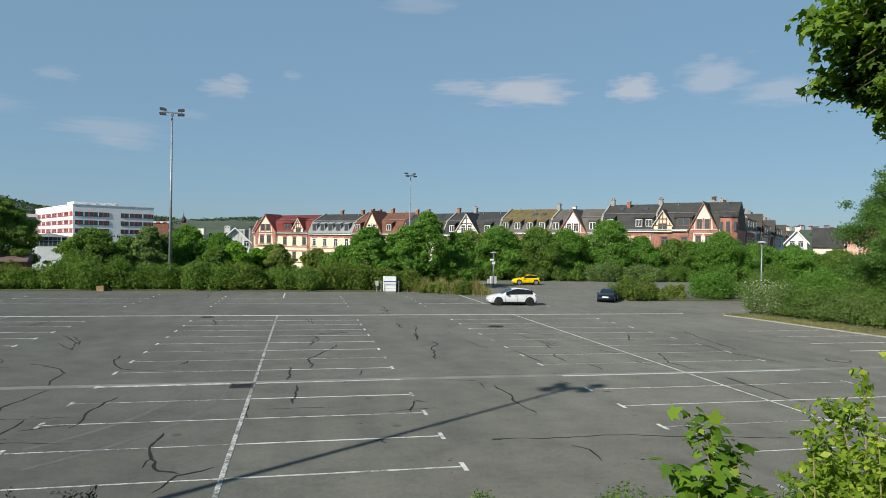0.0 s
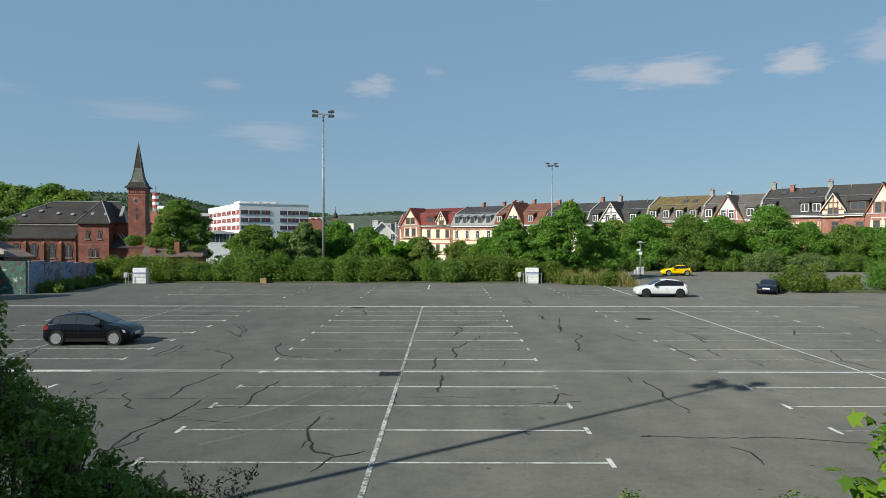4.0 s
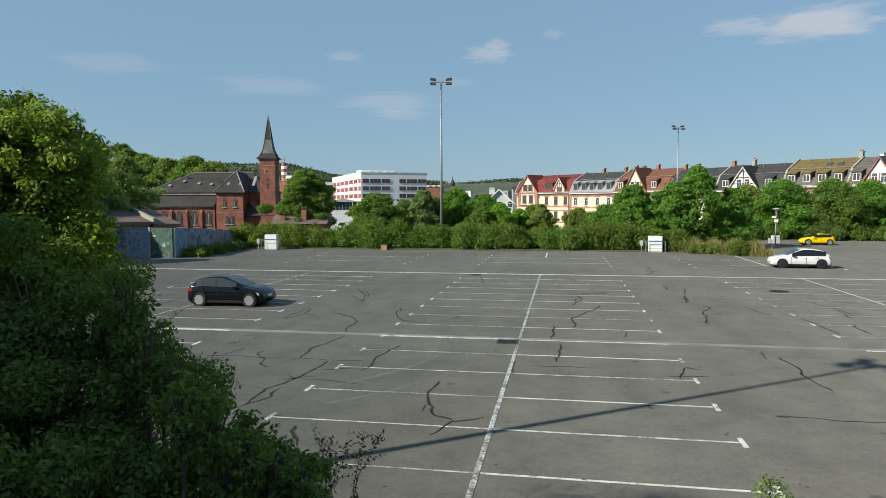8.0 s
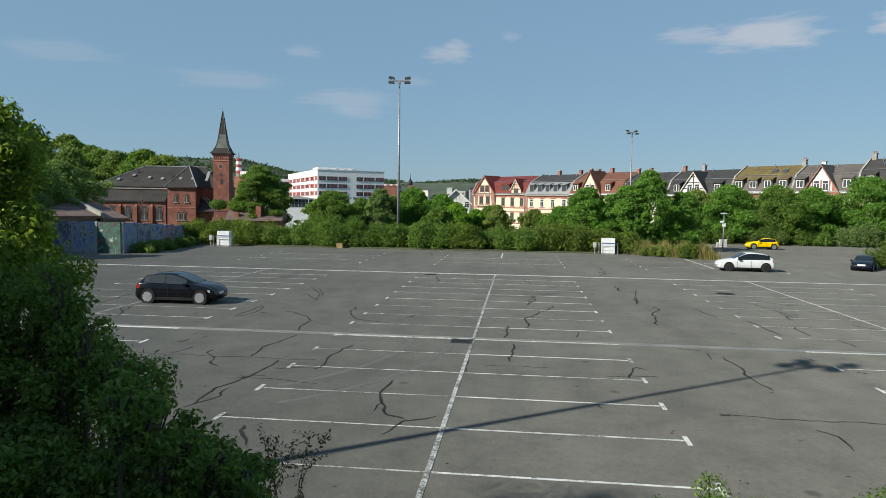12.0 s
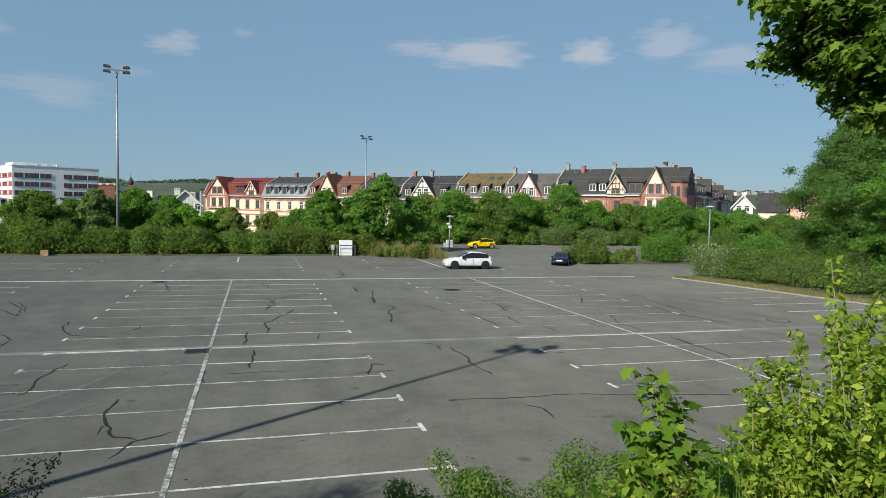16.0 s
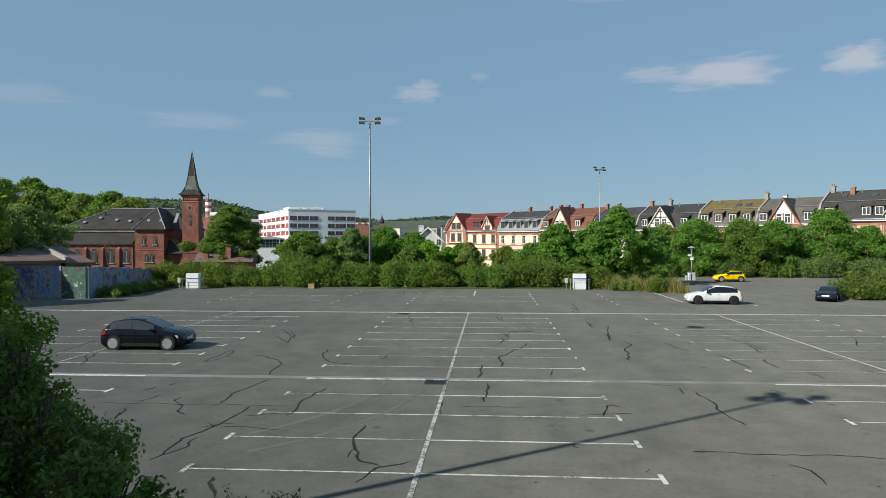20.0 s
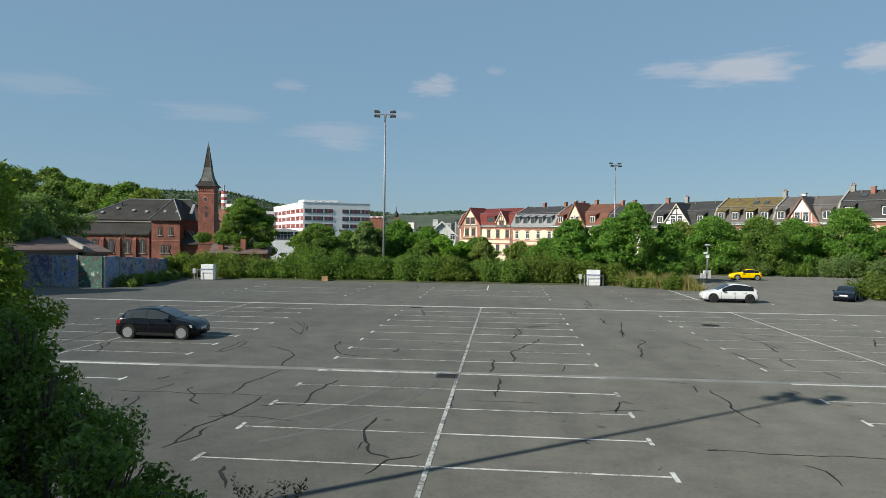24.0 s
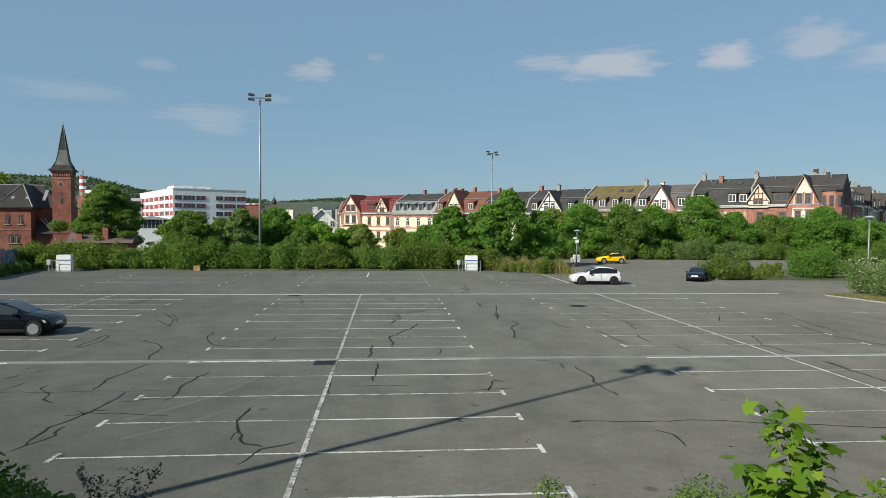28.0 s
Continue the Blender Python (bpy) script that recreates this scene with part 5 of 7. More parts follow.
part("stair_wall", Solid().box(5.6, 12.2, 2.4, 9, -4, 4.6), M["brick"], church)
part("porch_wall", Solid().box(5.6, 12.0, -0.2, 2.4, -4, 2.5), M["brick"], church)
part("porch_roof", Solid().prism_x([(-0.8, 2.6), (3.0, 5.2), (3.0, 5.0), (-0.8, 2.45)], 5.6, 12.2), M["slate"], church)
for x in (6.6, 7.2):
    part("stair_rail", Solid().tube([(x, 0.0, 5.1), (8.7, -0.4, 2.4 if x < 7 else 2.9)], [0.07, 0.07], 5), M["steel"], church)
bare = thing("bare_tree", "thin bare reddish tree in front of the church", "tree", Matrix.Translation((-64.8, 110.0, -3.0)))
rbt = random.Random(77)
part("trunk", Solid().tube([(0, 0, -0.5), (0.1, 0, 3.0), (0.0, 0.1, 6.0), (0.15, 0.1, 8.6)], [0.13, 0.1, 0.06, 0.02], 7), M["bark"], bare, smooth=True)
for k in range(16):
    a, z = rbt.uniform(0, 6.28), rbt.uniform(2.6, 7.4)
    l = 0.32 * (9.2 - z) * rbt.uniform(0.8, 1.2)
    part("branch", Solid().tube([(0.05, 0.05, z), (math.cos(a) * l * 0.6, math.sin(a) * l * 0.6, z + l * 0.55), (math.cos(a) * l, math.sin(a) * l, z + l * 1.3)], [0.045, 0.03, 0.012], 5), M["red_twig"], bare, smooth=True)
shed = thing("shed", "long low shed with brown roof beside the church", "shed", Matrix.Translation((-42.2, 104, 0)) @ pose(0, 0, 0, 0, 0, 12))
part("wall", Solid().box(-4.2, 4.2, 0, 6, -4, 1.5), M["brick"], shed)
part("roof", Solid().prism_x([(-0.5, 1.4), (3, 3.0), (6.5, 1.4)], -4.5, 4.5), M["shed_roof"], shed)
for x in (-2.9, 0.6):
    part("chimney", Solid().box(x - 0.4, x + 0.4, 0.6, 1.4, 1.4, 2.7 if x < -2 else 3.7, 0.02), M["chimney"], shed)

# low hall with a flat brown roof and a pale fascia behind the painted wall
hall = thing("low_hall", "low hall with brown bitumen roof and pale fascia", "hall", Matrix.Translation((-46.0, 63.8, 0)) @ pose(0, 0, 0, 0, 0, 52))
part("wall", Solid().box(-9, 3.2, 0, 17, -1, 2.7), M["concrete"], hall)
part("roof", Solid().prism_x([(-0.8, 2.7), (9, 4.3), (18, 2.7)], -9.6, 3.31), M["shed_roof"], hall)
part("fascia", Solid().prism_x([(-0.9, 2.5), (9, 4.1), (18, 2.5), (18, 3.1), (9, 4.72), (-0.9, 3.12)], 3.32, 3.62), M["kerb"], hall, "pale parapet across the roof")
part("eaves_board", Solid().box(-9.6, 3.4, -0.95, -0.82, 2.5, 2.78), M["frame_brown"], hall)
part("annex_wall", Solid().box(3.7, 6.0, 0.2, 16.6, -1, 2.5), M["concrete"], hall)
part("annex_roof", Solid().prism_x([(-0.8, 2.5), (9, 4.1), (18, 2.5), (18, 2.35), (9, 3.95), (-0.8, 2.35)], 3.63, 6.3), M["shed_roof"], hall)
part("annex_eaves_board", Solid().box(3.63, 6.3, -0.9, -0.8, 2.28, 2.5), M["frame_brown"], hall)

# ---- the hospital ----
hospital = thing("hospital", "white five-storey hospital block with red window bands", "hospital", Matrix.Translation((-76.2, 249.6, 0)) @ pose(0, 0, 0, 0, 0, 29.4))
W, D, BASE, TOP, FL = 26.4, 62.0, -9.0, 16.5, 2.86
part("wall", Solid().box(0, W, 0, D, BASE, TOP), M["hospital_white"], hospital)
part("roof_edge", Solid().box(-0.15, W + 0.15, -0.15, D + 0.15, TOP, TOP + 0.3), M["frame_white"], hospital)
part("plant_room", Solid().box(2, 16, 8, 18, TOP, TOP + 1.5), M["white_panel"], hospital)
for i in range(4):
    part("roof_unit", Solid().box(5 + i * 3.1, 6.3 + i * 3.1, 4.2, 5.6, TOP + 0.3, TOP + 0.8 + 0.2 * (i % 2)), M["grey_panel"], hospital)
for fl in range(6):
    z = TOP - 3.7 - fl * FL
    for x0, x1 in ((0.6, 11.4), (15.2, 26.2)):
        band = part("window_band", Solid().box(x0, x1, -0.12, 0.02, z - 0.1, z + 1.4), M["lamp_dark"], hospital)
        n = 7
        step = (x1 - x0 - 0.2) / n
        for i in range(n):
            a = x0 + 0.1 + i * step
            part("pane", Solid().box(a, a + step * 0.62, -0.17, -0.1, z, z + 1.3), M["pane"], band)
            part("red_panel" if i % 3 != 1 else "shutter", Solid().box(a + step * 0.66, a + step * (0.98 if i % 3 == 2 else 0.86), -0.19, -0.1, z - 0.08, z + 1.38), M["frame_white" if i % 3 == 1 else "hospital_red"], band)
    band = part("side_band", Solid().box(-0.12, 0.02, 0.5, D - 3, z - 0.15, z + 1.45), M["hospital_red"], hospital)
    for i in range(19):
        a = 4.2 + i * 2.75 + 1.3 * (i // 4)
        part("side_pane", Solid().box(-0.17, -0.1, a, a + 1.5, z, z + 1.25), M["pane" if i % 3 else "frame_white"], band)
for i in range(8):
    part("sign_bar", Solid().box(14.0 + i * 0.62, 14.45 + i * 0.62, -0.12, 0.0, 5.6, 6.25 + 0.25 * (i % 4 == 0)), M["lamp_dark"], hospital, "dark sign letters as plain bars")
part("rear_wing", Solid().box(-16.0, -0.3, D - 6, D + 8, BASE, TOP - 1.9), M["white_panel"], hospital)
for fl in range(3):
    part("rear_band", Solid().box(-15.5, -0.8, D - 6.1, D - 5.98, TOP - 4.6 - fl * FL, TOP - 3.2 - fl * FL), M["pane"], hospital)
canopy = thing("hospital_annex", "glass-walled annex with pale roof beside the hospital", "annex", Matrix.Translation((-77.6, 216.5, 0)) @ pose(0, 0, 0, 0, 0, 18))
part("wall", Solid().box(0, 9.6, 0, 12, -9, 2.6), M["white_panel"], canopy)
part("glazed_storey", Solid().box(0.1, 9.5, 0.02, 11.9, 2.6, 5.3), M["grey_panel"], canopy)
part("glazing", Solid().box(0.1, 9.5, -0.1, 0.0, 2.7, 5.2), M["pane"], canopy)
for i in range(9):
    part("glazing_bar", Solid().box(0.15 + i * 1.14, 0.27 + i * 1.14, -0.2, -0.1, 2.7, 5.2), M["grey_panel"], canopy)
part("glazing_rail", Solid().box(0.1, 9.5, -0.2, -0.1, 4.2, 4.32), M["grey_panel"], canopy)
part("roof", Solid().prism([(-0.8, 5.3), (10.4, 5.3), (10.4, 5.5), (5.0, 6.4), (-0.8, 5.6)], -1.0, 12.6), M["grey_panel"], canopy)
for x in (2.0, 8.0):
    part("flagpole", Solid().tube([(x, -6, -7), (x, -6, 5.4)], [0.12, 0.08], 8), M["frame_white"], canopy)

# red and white chimney stack of the works behind the church
stack = thing("chimney_stack", "short red and white striped chimney stack", "chimney stack", Matrix.Translation((-126.3, 294.0, 0)))
for i in range(5):
    part("stripe", Solid().tube([(0, 0, 16.6 + i * 1.36), (0, 0, 17.96 + i * 1.36)], [1.25, 1.25], 14), M["hospital_white" if i % 2 else "hospital_red"], stack)
part("flue", Solid().tube([(0, 0, 23.4), (0, 0, 26)], [0.35, 0.3], 10), M["steel"], stack)
part("base_block", Solid().box(-1.0, 5.6, -3, 6, -2, 15.2), M["chimney"], stack)
part("stack_foot", Solid().tube([(0, 0, 15.2), (0, 0, 16.6)], [1.25, 1.25], 14), M["concrete"], stack)
part("upper_block", Solid().box(1.6, 5.6, -2, 5, 15.2, 17.6), M["white_panel"], stack)

# the town far off: blocks and roofs on the valley's other side
rng = np.random.default_rng(77)
for i in range(70):
    az = rng.uniform(-13, 6) if i < 26 else rng.uniform(37, 46)
    d = rng.uniform(620, 1250) if i < 26 else rng.uniform(1450, 1800)
    x, y = d * math.sin(math.radians(az)), d * math.cos(math.radians(az))
    z = float(land_height(np.array(x), np.array(y)))
    top = EYE + d * rng.uniform(0.013, 0.026) if i < 26 else z + rng.uniform(4, 8)
    w, dd = rng.uniform(6, 11), rng.uniform(5, 8)
    b = thing("town_house", "distant pale town building with roof", "building", Matrix.Translation((x, y, 0)) @ pose(0, 0, 0, 0, 0, rng.uniform(-40, 40)), "far town")
    wall = ("pale", "white_wall", "concrete", "grey_panel", "concrete")[int(rng.integers(5))]
    part("wall", Solid().box(-w / 2, w / 2, -dd / 2, dd / 2, z - 2, top), M[wall], b)
    if rng.uniform() < 0.85:
        part("roof", Solid().prism_x([(-dd / 2 - 0.4, top), (0, top + dd * 0.38), (dd / 2 + 0.4, top)], -w / 2 - 0.3, w / 2 + 0.3), M[("tile_red", "tile_brown", "slate")[int(rng.integers(3))]], b)
    else:
        part("roof", Solid().box(-w / 2 - 0.2, w / 2 + 0.2, -dd / 2 - 0.2, dd / 2 + 0.2, top, top + 0.5), M["grey_panel"], b)
    for k in range(int(w / 4)):
        part("window", Solid().box(-w / 2 + 1 + k * 4, -w / 2 + 2.6 + k * 4, -dd / 2 - 0.1, -dd / 2 + 0.02, top - 2.6, top - 1.1), M["pane"], b)

turret = thing("domed_tower", "small tower with dark onion dome above the far roofs", "tower", Matrix.Translation((-80.5, 494.0, 0)) @ pose(0, 0, 0, 0, 0, 10))
part("shaft", Solid().box(-1.2, 1.2, -1.2, 1.2, -8, 17.5), M["chimney"], turret)
ang = [2 * math.pi * j / 12 for j in range(12)]
part("dome", Solid().shell([[(r * math.cos(a), r * math.sin(a), z) for a in ang] for r, z in ((1.2, 17.5), (1.7, 18.4), (1.7, 19.6), (1.2, 21.0), (0.5, 22.0), (0.2, 23.2), (0.08, 26.0))]), M["slate"], turret, "dark onion dome", smooth=True)
works = thing("works_building", "long low works building with red and white roof edge", "building", Matrix.Translation((-93.0, 470.0, 0)) @ pose(0, 0, 0, 0, 0, 12))
part("wall", Solid().box(-5, 7, 0, 12, -8, 16.4), M["chimney"], works)
part("roof_edge", Solid().box(-5.3, 7.3, -0.3, 12.3, 16.4, 17.6), M["white_panel"], works)
for i in range(3):
    part("red_panel", Solid().box(-4.6 + i * 4.1, -2.4 + i * 4.1, -0.42, -0.3, 16.6, 17.4), M["hospital_red"], works)

# ---- hedges and trees beyond the car park ----
rng = np.random.default_rng(5)
for i in range(15):
    x = -33.2 + i * 3.05
    yellow = i in (0, 1, 2, 9, 12, 13, 14)
    bush(x, 68.0 + 0.5 * math.sin(i * 2.1), 0.05, 4.4, 3.2, (2.75 if i not in (4, 5) else 3.3) + 0.35 * math.sin(i * 1.7), M["hedge_yellow" if yellow else "hedge"], 200 + i,
         "dense green shrub in the hedge along the car park", 5200, 0.13, "hedge_shrub", category="hedge", group="hedge along the car park")
for i in range(4):
    bush(-31.9 - 0.3 * i, 55.2 + 3.0 * i, 0.0, 2.0, 3.6, 1.15 - 0.05 * i, M["dark_leaf"], 231 + i, "low dark shrub in front of the painted wall", 2600, 0.1, group="shrubs along the painted wall")

# clumps right behind the hedge
for i, (x, y, h, w, leaf, lab) in enumerate((
        (-20.5, 72.5, 6.3, 6.6, "hedge", "bushy green tree behind the hedge"), (-15.4, 74, 6.6, 4.6, "grey_leaf", "feathery grey-green willow behind the hedge"),
        (-12.4, 78, 6.9, 5.6, "maple", "green tree behind the hedge"), (-6.9, 74, 5.0, 4.2, "lime_green", "fresh yellow-green tree behind the hedge"),
        (-8.7, 72.5, 4.6, 4.0, "hedge", "small green tree behind the hedge"),
        (-4.9, 76.5, 4.4, 3.0, "lime_green", "slender yellow-green tree behind the hedge"), (-2.4, 75, 4.9, 3.4, "olive", "airy young tree behind the hedge"),
        (1.6, 74, 4.5, 3.6, "olive", "small olive-green tree behind the hedge"),
        (4.4, 72.5, 4.9, 4.6, "maple", "green maple behind the hedge"),
        (7.0, 72, 7.0, 6.6, "maple", "broad green maple behind the hedge"), (11.0, 71, 7.2, 5.6, "maple", "green maple beside the drive"),
        (13.2, 71.5, 8.9, 6.2, "maple", "tall green maple beside the drive"), (17.0, 73, 6.6, 5.6, "maple", "dense green maple beside the drive"))):
    tree(x, y, -0.3, h, w, M[leaf], 300 + i, lab, 12000 if h > 6 else 7500, 0.17, 0.03, clumps=34)
# trees behind the far parking strip
for i, (x, y, h, w, leaf) in enumerate(((23.5, 94, 7.2, 6.5, "olive"), (27.0, 92, 7.9, 7.6, "maple"), (32.5, 91, 7.9, 7.8, "hedge"), (37.4, 92, 7.7, 6.6, "maple"), (44.2, 92, 9.2, 8.4, "maple"), (49.8, 93, 6.9, 6.2, "maple"),
                                    (55.0, 93, 6.5, 6.4, "hedge"), (61.2, 90, 7.7, 7.0, "maple"), (66.8, 90, 6.1, 5.6, "maple"), (71.8, 88, 5.8, 6.4, "maple"), (78, 86, 5.3, 6.6, "hedge"), (46.8, 95, 6.2, 6.0, "hedge"), (58.2, 94, 6.2, 6.4, "maple"), (64.0, 92, 5.8, 6.0, "hedge"), (69.4, 91, 5.6, 6.0, "maple"), (75.0, 89, 5.0, 6.0, "maple"), (35.0, 94, 7.0, 6.0, "maple"), (29.6, 95, 7.2, 6.0, "hedge"), (84, 82, 5.6, 8.0, "hedge"), (41.0, 96, 6.5, 6.0, "olive"), (90, 76, 7.0, 8.0, "maple"), (96, 70, 8.0, 9.0, "hedge"))):
    tree(x, y, -0.2, h, w * 1.12, M[leaf], 330 + i, "leafy green tree behind the far parking strip", 9500, 0.19, 0.03, clumps=30, ragged=1.3, group="trees behind the far strip")
for i, (x, y, w, h, leaf) in enumerate(((24.5, 89, 5, 2.2, "hedge"), (30.5, 88.6, 5, 2.4, "dark_leaf"), (36.0, 88.8, 4, 2.2, "hedge"), (41.5, 88.4, 6.5, 3.0, "grey_leaf"), (47.5, 88.4, 6.5, 2.7, "grey_leaf"), (53.5, 88.6, 6, 2.5, "hedge"), (60, 88.4, 6, 2.6, "hedge"), (66, 87, 6, 3.0, "hedge"))):
    bush(x, y, 0.05, w, 3.0, h, M[leaf], 360 + i, "dense shrub at the edge of the far parking strip", 4200, 0.14, group="shrubs at the far strip")
# traffic island and the hedge to the east
for i, (x, y, w, d, h, leaf) in enumerate(((29.8, 56.2, 4.2, 2.6, 2.3, "hedge_yellow"), (33.6, 57.0, 3.8, 2.0, 1.3, "olive"), (38.0, 56.4, 4.6, 3.6, 3.0, "maple"), (42.0, 55.0, 4.6, 3.6, 2.9, "hedge"), (46.2, 53.4, 4.6, 4, 3.4, "maple"), (51, 52, 5, 4, 3.8, "hedge"))):
    bush(x, y, 0.1, w, d, h, M[leaf], 380 + i, "rounded green shrub on the traffic island", 4600, 0.11, group="island shrubs")
for i, (x, y, w, d, h, leaf) in enumerate(((33.0, 42.6, 3.4, 3.6, 2.5, "grey_leaf"), (34.3, 39.0, 3.6, 3.6, 2.0, "dark_leaf"), (35.0, 40.5, 4.2, 4.2, 2.4, "hedge"), (34.9, 36.0, 3.4, 3.4, 2.1, "dark_leaf"), (35.3, 33.0, 3.4, 3.4, 2.0, "dark_leaf"), (36.0, 29.5, 3.6, 3.6, 2.2, "dark_leaf"), (37.6, 38.0, 4, 4, 2.5, "hedge"))):
    bush(x, y, 0.15, w, d, h, M[leaf], 400 + i, "grey-green shrub with pale blossom behind the kerb", 6500, 0.085, group="shrubs behind the kerb")
for i in range(2):
    rb = np.random.default_rng(900 + i)
    p = np.stack([rb.uniform(31.1, 33.6, 500), rb.uniform(40.6, 43.6, 500), rb.uniform(0.3, 2.6, 500)], 1)
    p[:, 0] = 32.5 + (p[:, 0] - 32.5) * 0.95
v, f = leaf_cloud(p, unit(rb.normal(0, 1, p.shape) + np.array([-1, -1, 0.6])), 0.05, rb)
whole("blossom", array_mesh("blossom", v, f, M["blossom"]), None, "small white flowers on the grey-green shrub", "blossom", kind="stuff")
# the tall trees to the east
tree(41.4, 37.9, 0.1, 12.8, 9.3, M["willow"], 421, "tall feathery green willow behind the kerb", 70000, 0.09, 0.06, clumps=60, ragged=2.0, fine=0.85)
tree(38.2, 31.0, 0.1, 9.5, 7.5, M["maple"], 422, "dense green tree behind the kerb", 30000, 0.11, 0.08, clumps=50)
tree(44.5, 33.5, 0.1, 12.0, 9.0, M["maple"], 423, "tall dense green tree behind the kerb", 26000, 0.12, 0.1, clumps=50)
# by the church and on the western rise
for i, (x, y, h, w, leaf, n) in enumerate(((-43.2, 109, 11.4, 11.4, "hedge", 28000), (-60.5, 88, 4.6, 4.5, "olive", 500), (-30, 100, 4.0, 5.0, "hedge", 6000), (-26, 110, 6.0, 7.0, "hedge", 6000), (-13.5, 118, 7.0, 8.0, "maple", 8000), (-5, 120, 5.0, 7, "hedge", 7000), (-24, 130, 5, 8, "maple", 7000))):
    tree(x, y, -2.5, h + 2.0, w, M[leaf], 440 + i, "leafy tree near the church", n, 0.2, 0.1, clumps=48, ragged=0.1 if h > 10 else 0.6)
rng = np.random.default_rng(9)
for i in range(34):
    az = rng.uniform(-58, -26.5)
    d = rng.uniform(150, 250)
    x, y = d * math.sin(math.radians(az)), d * math.cos(math.radians(az))
    z = float(land_height(np.array(x), np.array(y)))
    top = EYE + d * (0.056 + 0.02 * rng.uniform() + 0.012 * (az < -34))
    # dull leaf greens picked for this wood, standing in for haze
    tree(x, y, z, top - z, (top - z) * rng.uniform(0.55, 0.8), M[("hedge", "dark_leaf", "olive", "hedge", "dark_leaf")[i % 5]], 460 + i, "tree of the wood on the western rise", 5200, 0.42, 0.15, clumps=26, fine=0.8, group="wood on the rise")
for i, (x, y, h, w) in enumerate(((-57, 78, 9.5, 11), (-66, 76, 10, 12), (-52.5, 68, 8.6, 9))):
    tree(x, y, 0, h, w, M["grey_leaf"], 500 + i, "soft grey-green tree beside the low hall", 9000, 0.22, 0.1, clumps=40)
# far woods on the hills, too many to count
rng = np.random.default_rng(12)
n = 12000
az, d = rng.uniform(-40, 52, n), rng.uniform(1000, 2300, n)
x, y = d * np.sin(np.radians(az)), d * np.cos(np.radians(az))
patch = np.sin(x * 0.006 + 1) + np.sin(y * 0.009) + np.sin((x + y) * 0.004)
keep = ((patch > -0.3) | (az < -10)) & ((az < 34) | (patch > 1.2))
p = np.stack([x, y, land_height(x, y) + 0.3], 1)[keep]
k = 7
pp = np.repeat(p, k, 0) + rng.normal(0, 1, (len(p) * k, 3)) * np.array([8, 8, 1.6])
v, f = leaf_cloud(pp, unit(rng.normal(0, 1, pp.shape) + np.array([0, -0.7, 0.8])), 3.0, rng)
whole("far_woods", array_mesh("far_woods", v, f, M["far_wood"]), None, "dark green woods on the distant hills, slightly blued for haze", "woods", kind="stuff")
# dry grass along the end of the hedge
n = 9500
rng = np.random.default_rng(13)
t = rng.uniform(0, 1, n)
gxs = 9.8 + 7.2 * t + rng.normal(0, 0.35, n)
gys = 66.3 - 5.2 * t ** 1.5 + np.abs(rng.normal(0, 0.9, n))
h = rng.uniform(0.45, 1.45, n) * (0.7 + 0.5 * np.sin(gxs * 2.2) ** 2)
a = rng.uniform(0, 6.28, n)
lean = rng.normal(0, 0.22, (n, 2))
base = np.stack([gxs, gys, np.zeros(n)], 1)
side = np.stack([np.cos(a), np.sin(a), np.zeros(n)], 1) * 0.025
tip = base + np.stack([lean[:, 0], lean[:, 1], h], 1)
v = np.stack([base - side, base + side, tip], 1).reshape(-1, 3)
whole("tall_grass", array_mesh("tall_grass", v, np.arange(n * 3).reshape(n, 3), M["dry_grass"]), None, "tall dry grass along the drive", "grass", kind="stuff")

bush(15.4, 62.4, 0.0, 2.2, 1.6, 1.5, M["hedge_yellow"], 395, "small yellow-green shrub beside the drive", 2500, 0.09)
bush(12.6, 64.4, 0.0, 3.0, 1.6, 1.0, M["olive"], 396, "low olive-green shrub in the tall grass", 2500, 0.09)
# ---- parked cars ----
HATCH = ((0, .6, .62, .82), (.012, .84, .88, .9), (.04, .99, 1.03, .95), (.09, 1.02, 1.2, .97), (.15, 1.02, 1.36, .99), (.22, 1.02, 1.44, 1), (.33, 1.0, 1.49, 1), (.42, .99, 1.5, 1), (.5, .98, 1.46, 1), (.57, .975, 1.36, 1), (.66, .97, 1.2, 1), (.75, .99, 1.03, 1), (.82, .95, .98, .99), (.9, .88, .91, .97), (.95, .79, .82, .95), (.985, .68, .71, .92), (1, .58, .6, .88))
ESTATE = ((0, .55, .6, .84), (.012, .85, .9, .92), (.03, .95, 1.08, .955), (.07, .96, 1.17, .975), (.12, .96, 1.31, .99), (.2, .955, 1.42, 1), (.32, .945, 1.475, 1), (.42, .94, 1.5, 1), (.5, .93, 1.46, 1), (.58, .93, 1.33, 1), (.66, .925, 1.15, 1), (.715, .95, 1.02, 1), (.8, .91, .95, .995), (.88, .86, .89, .98), (.95, .78, .81, .96), (.98, .72, .74, .94), (.994, .62, .64, .92), (1, .52, .54, .9))


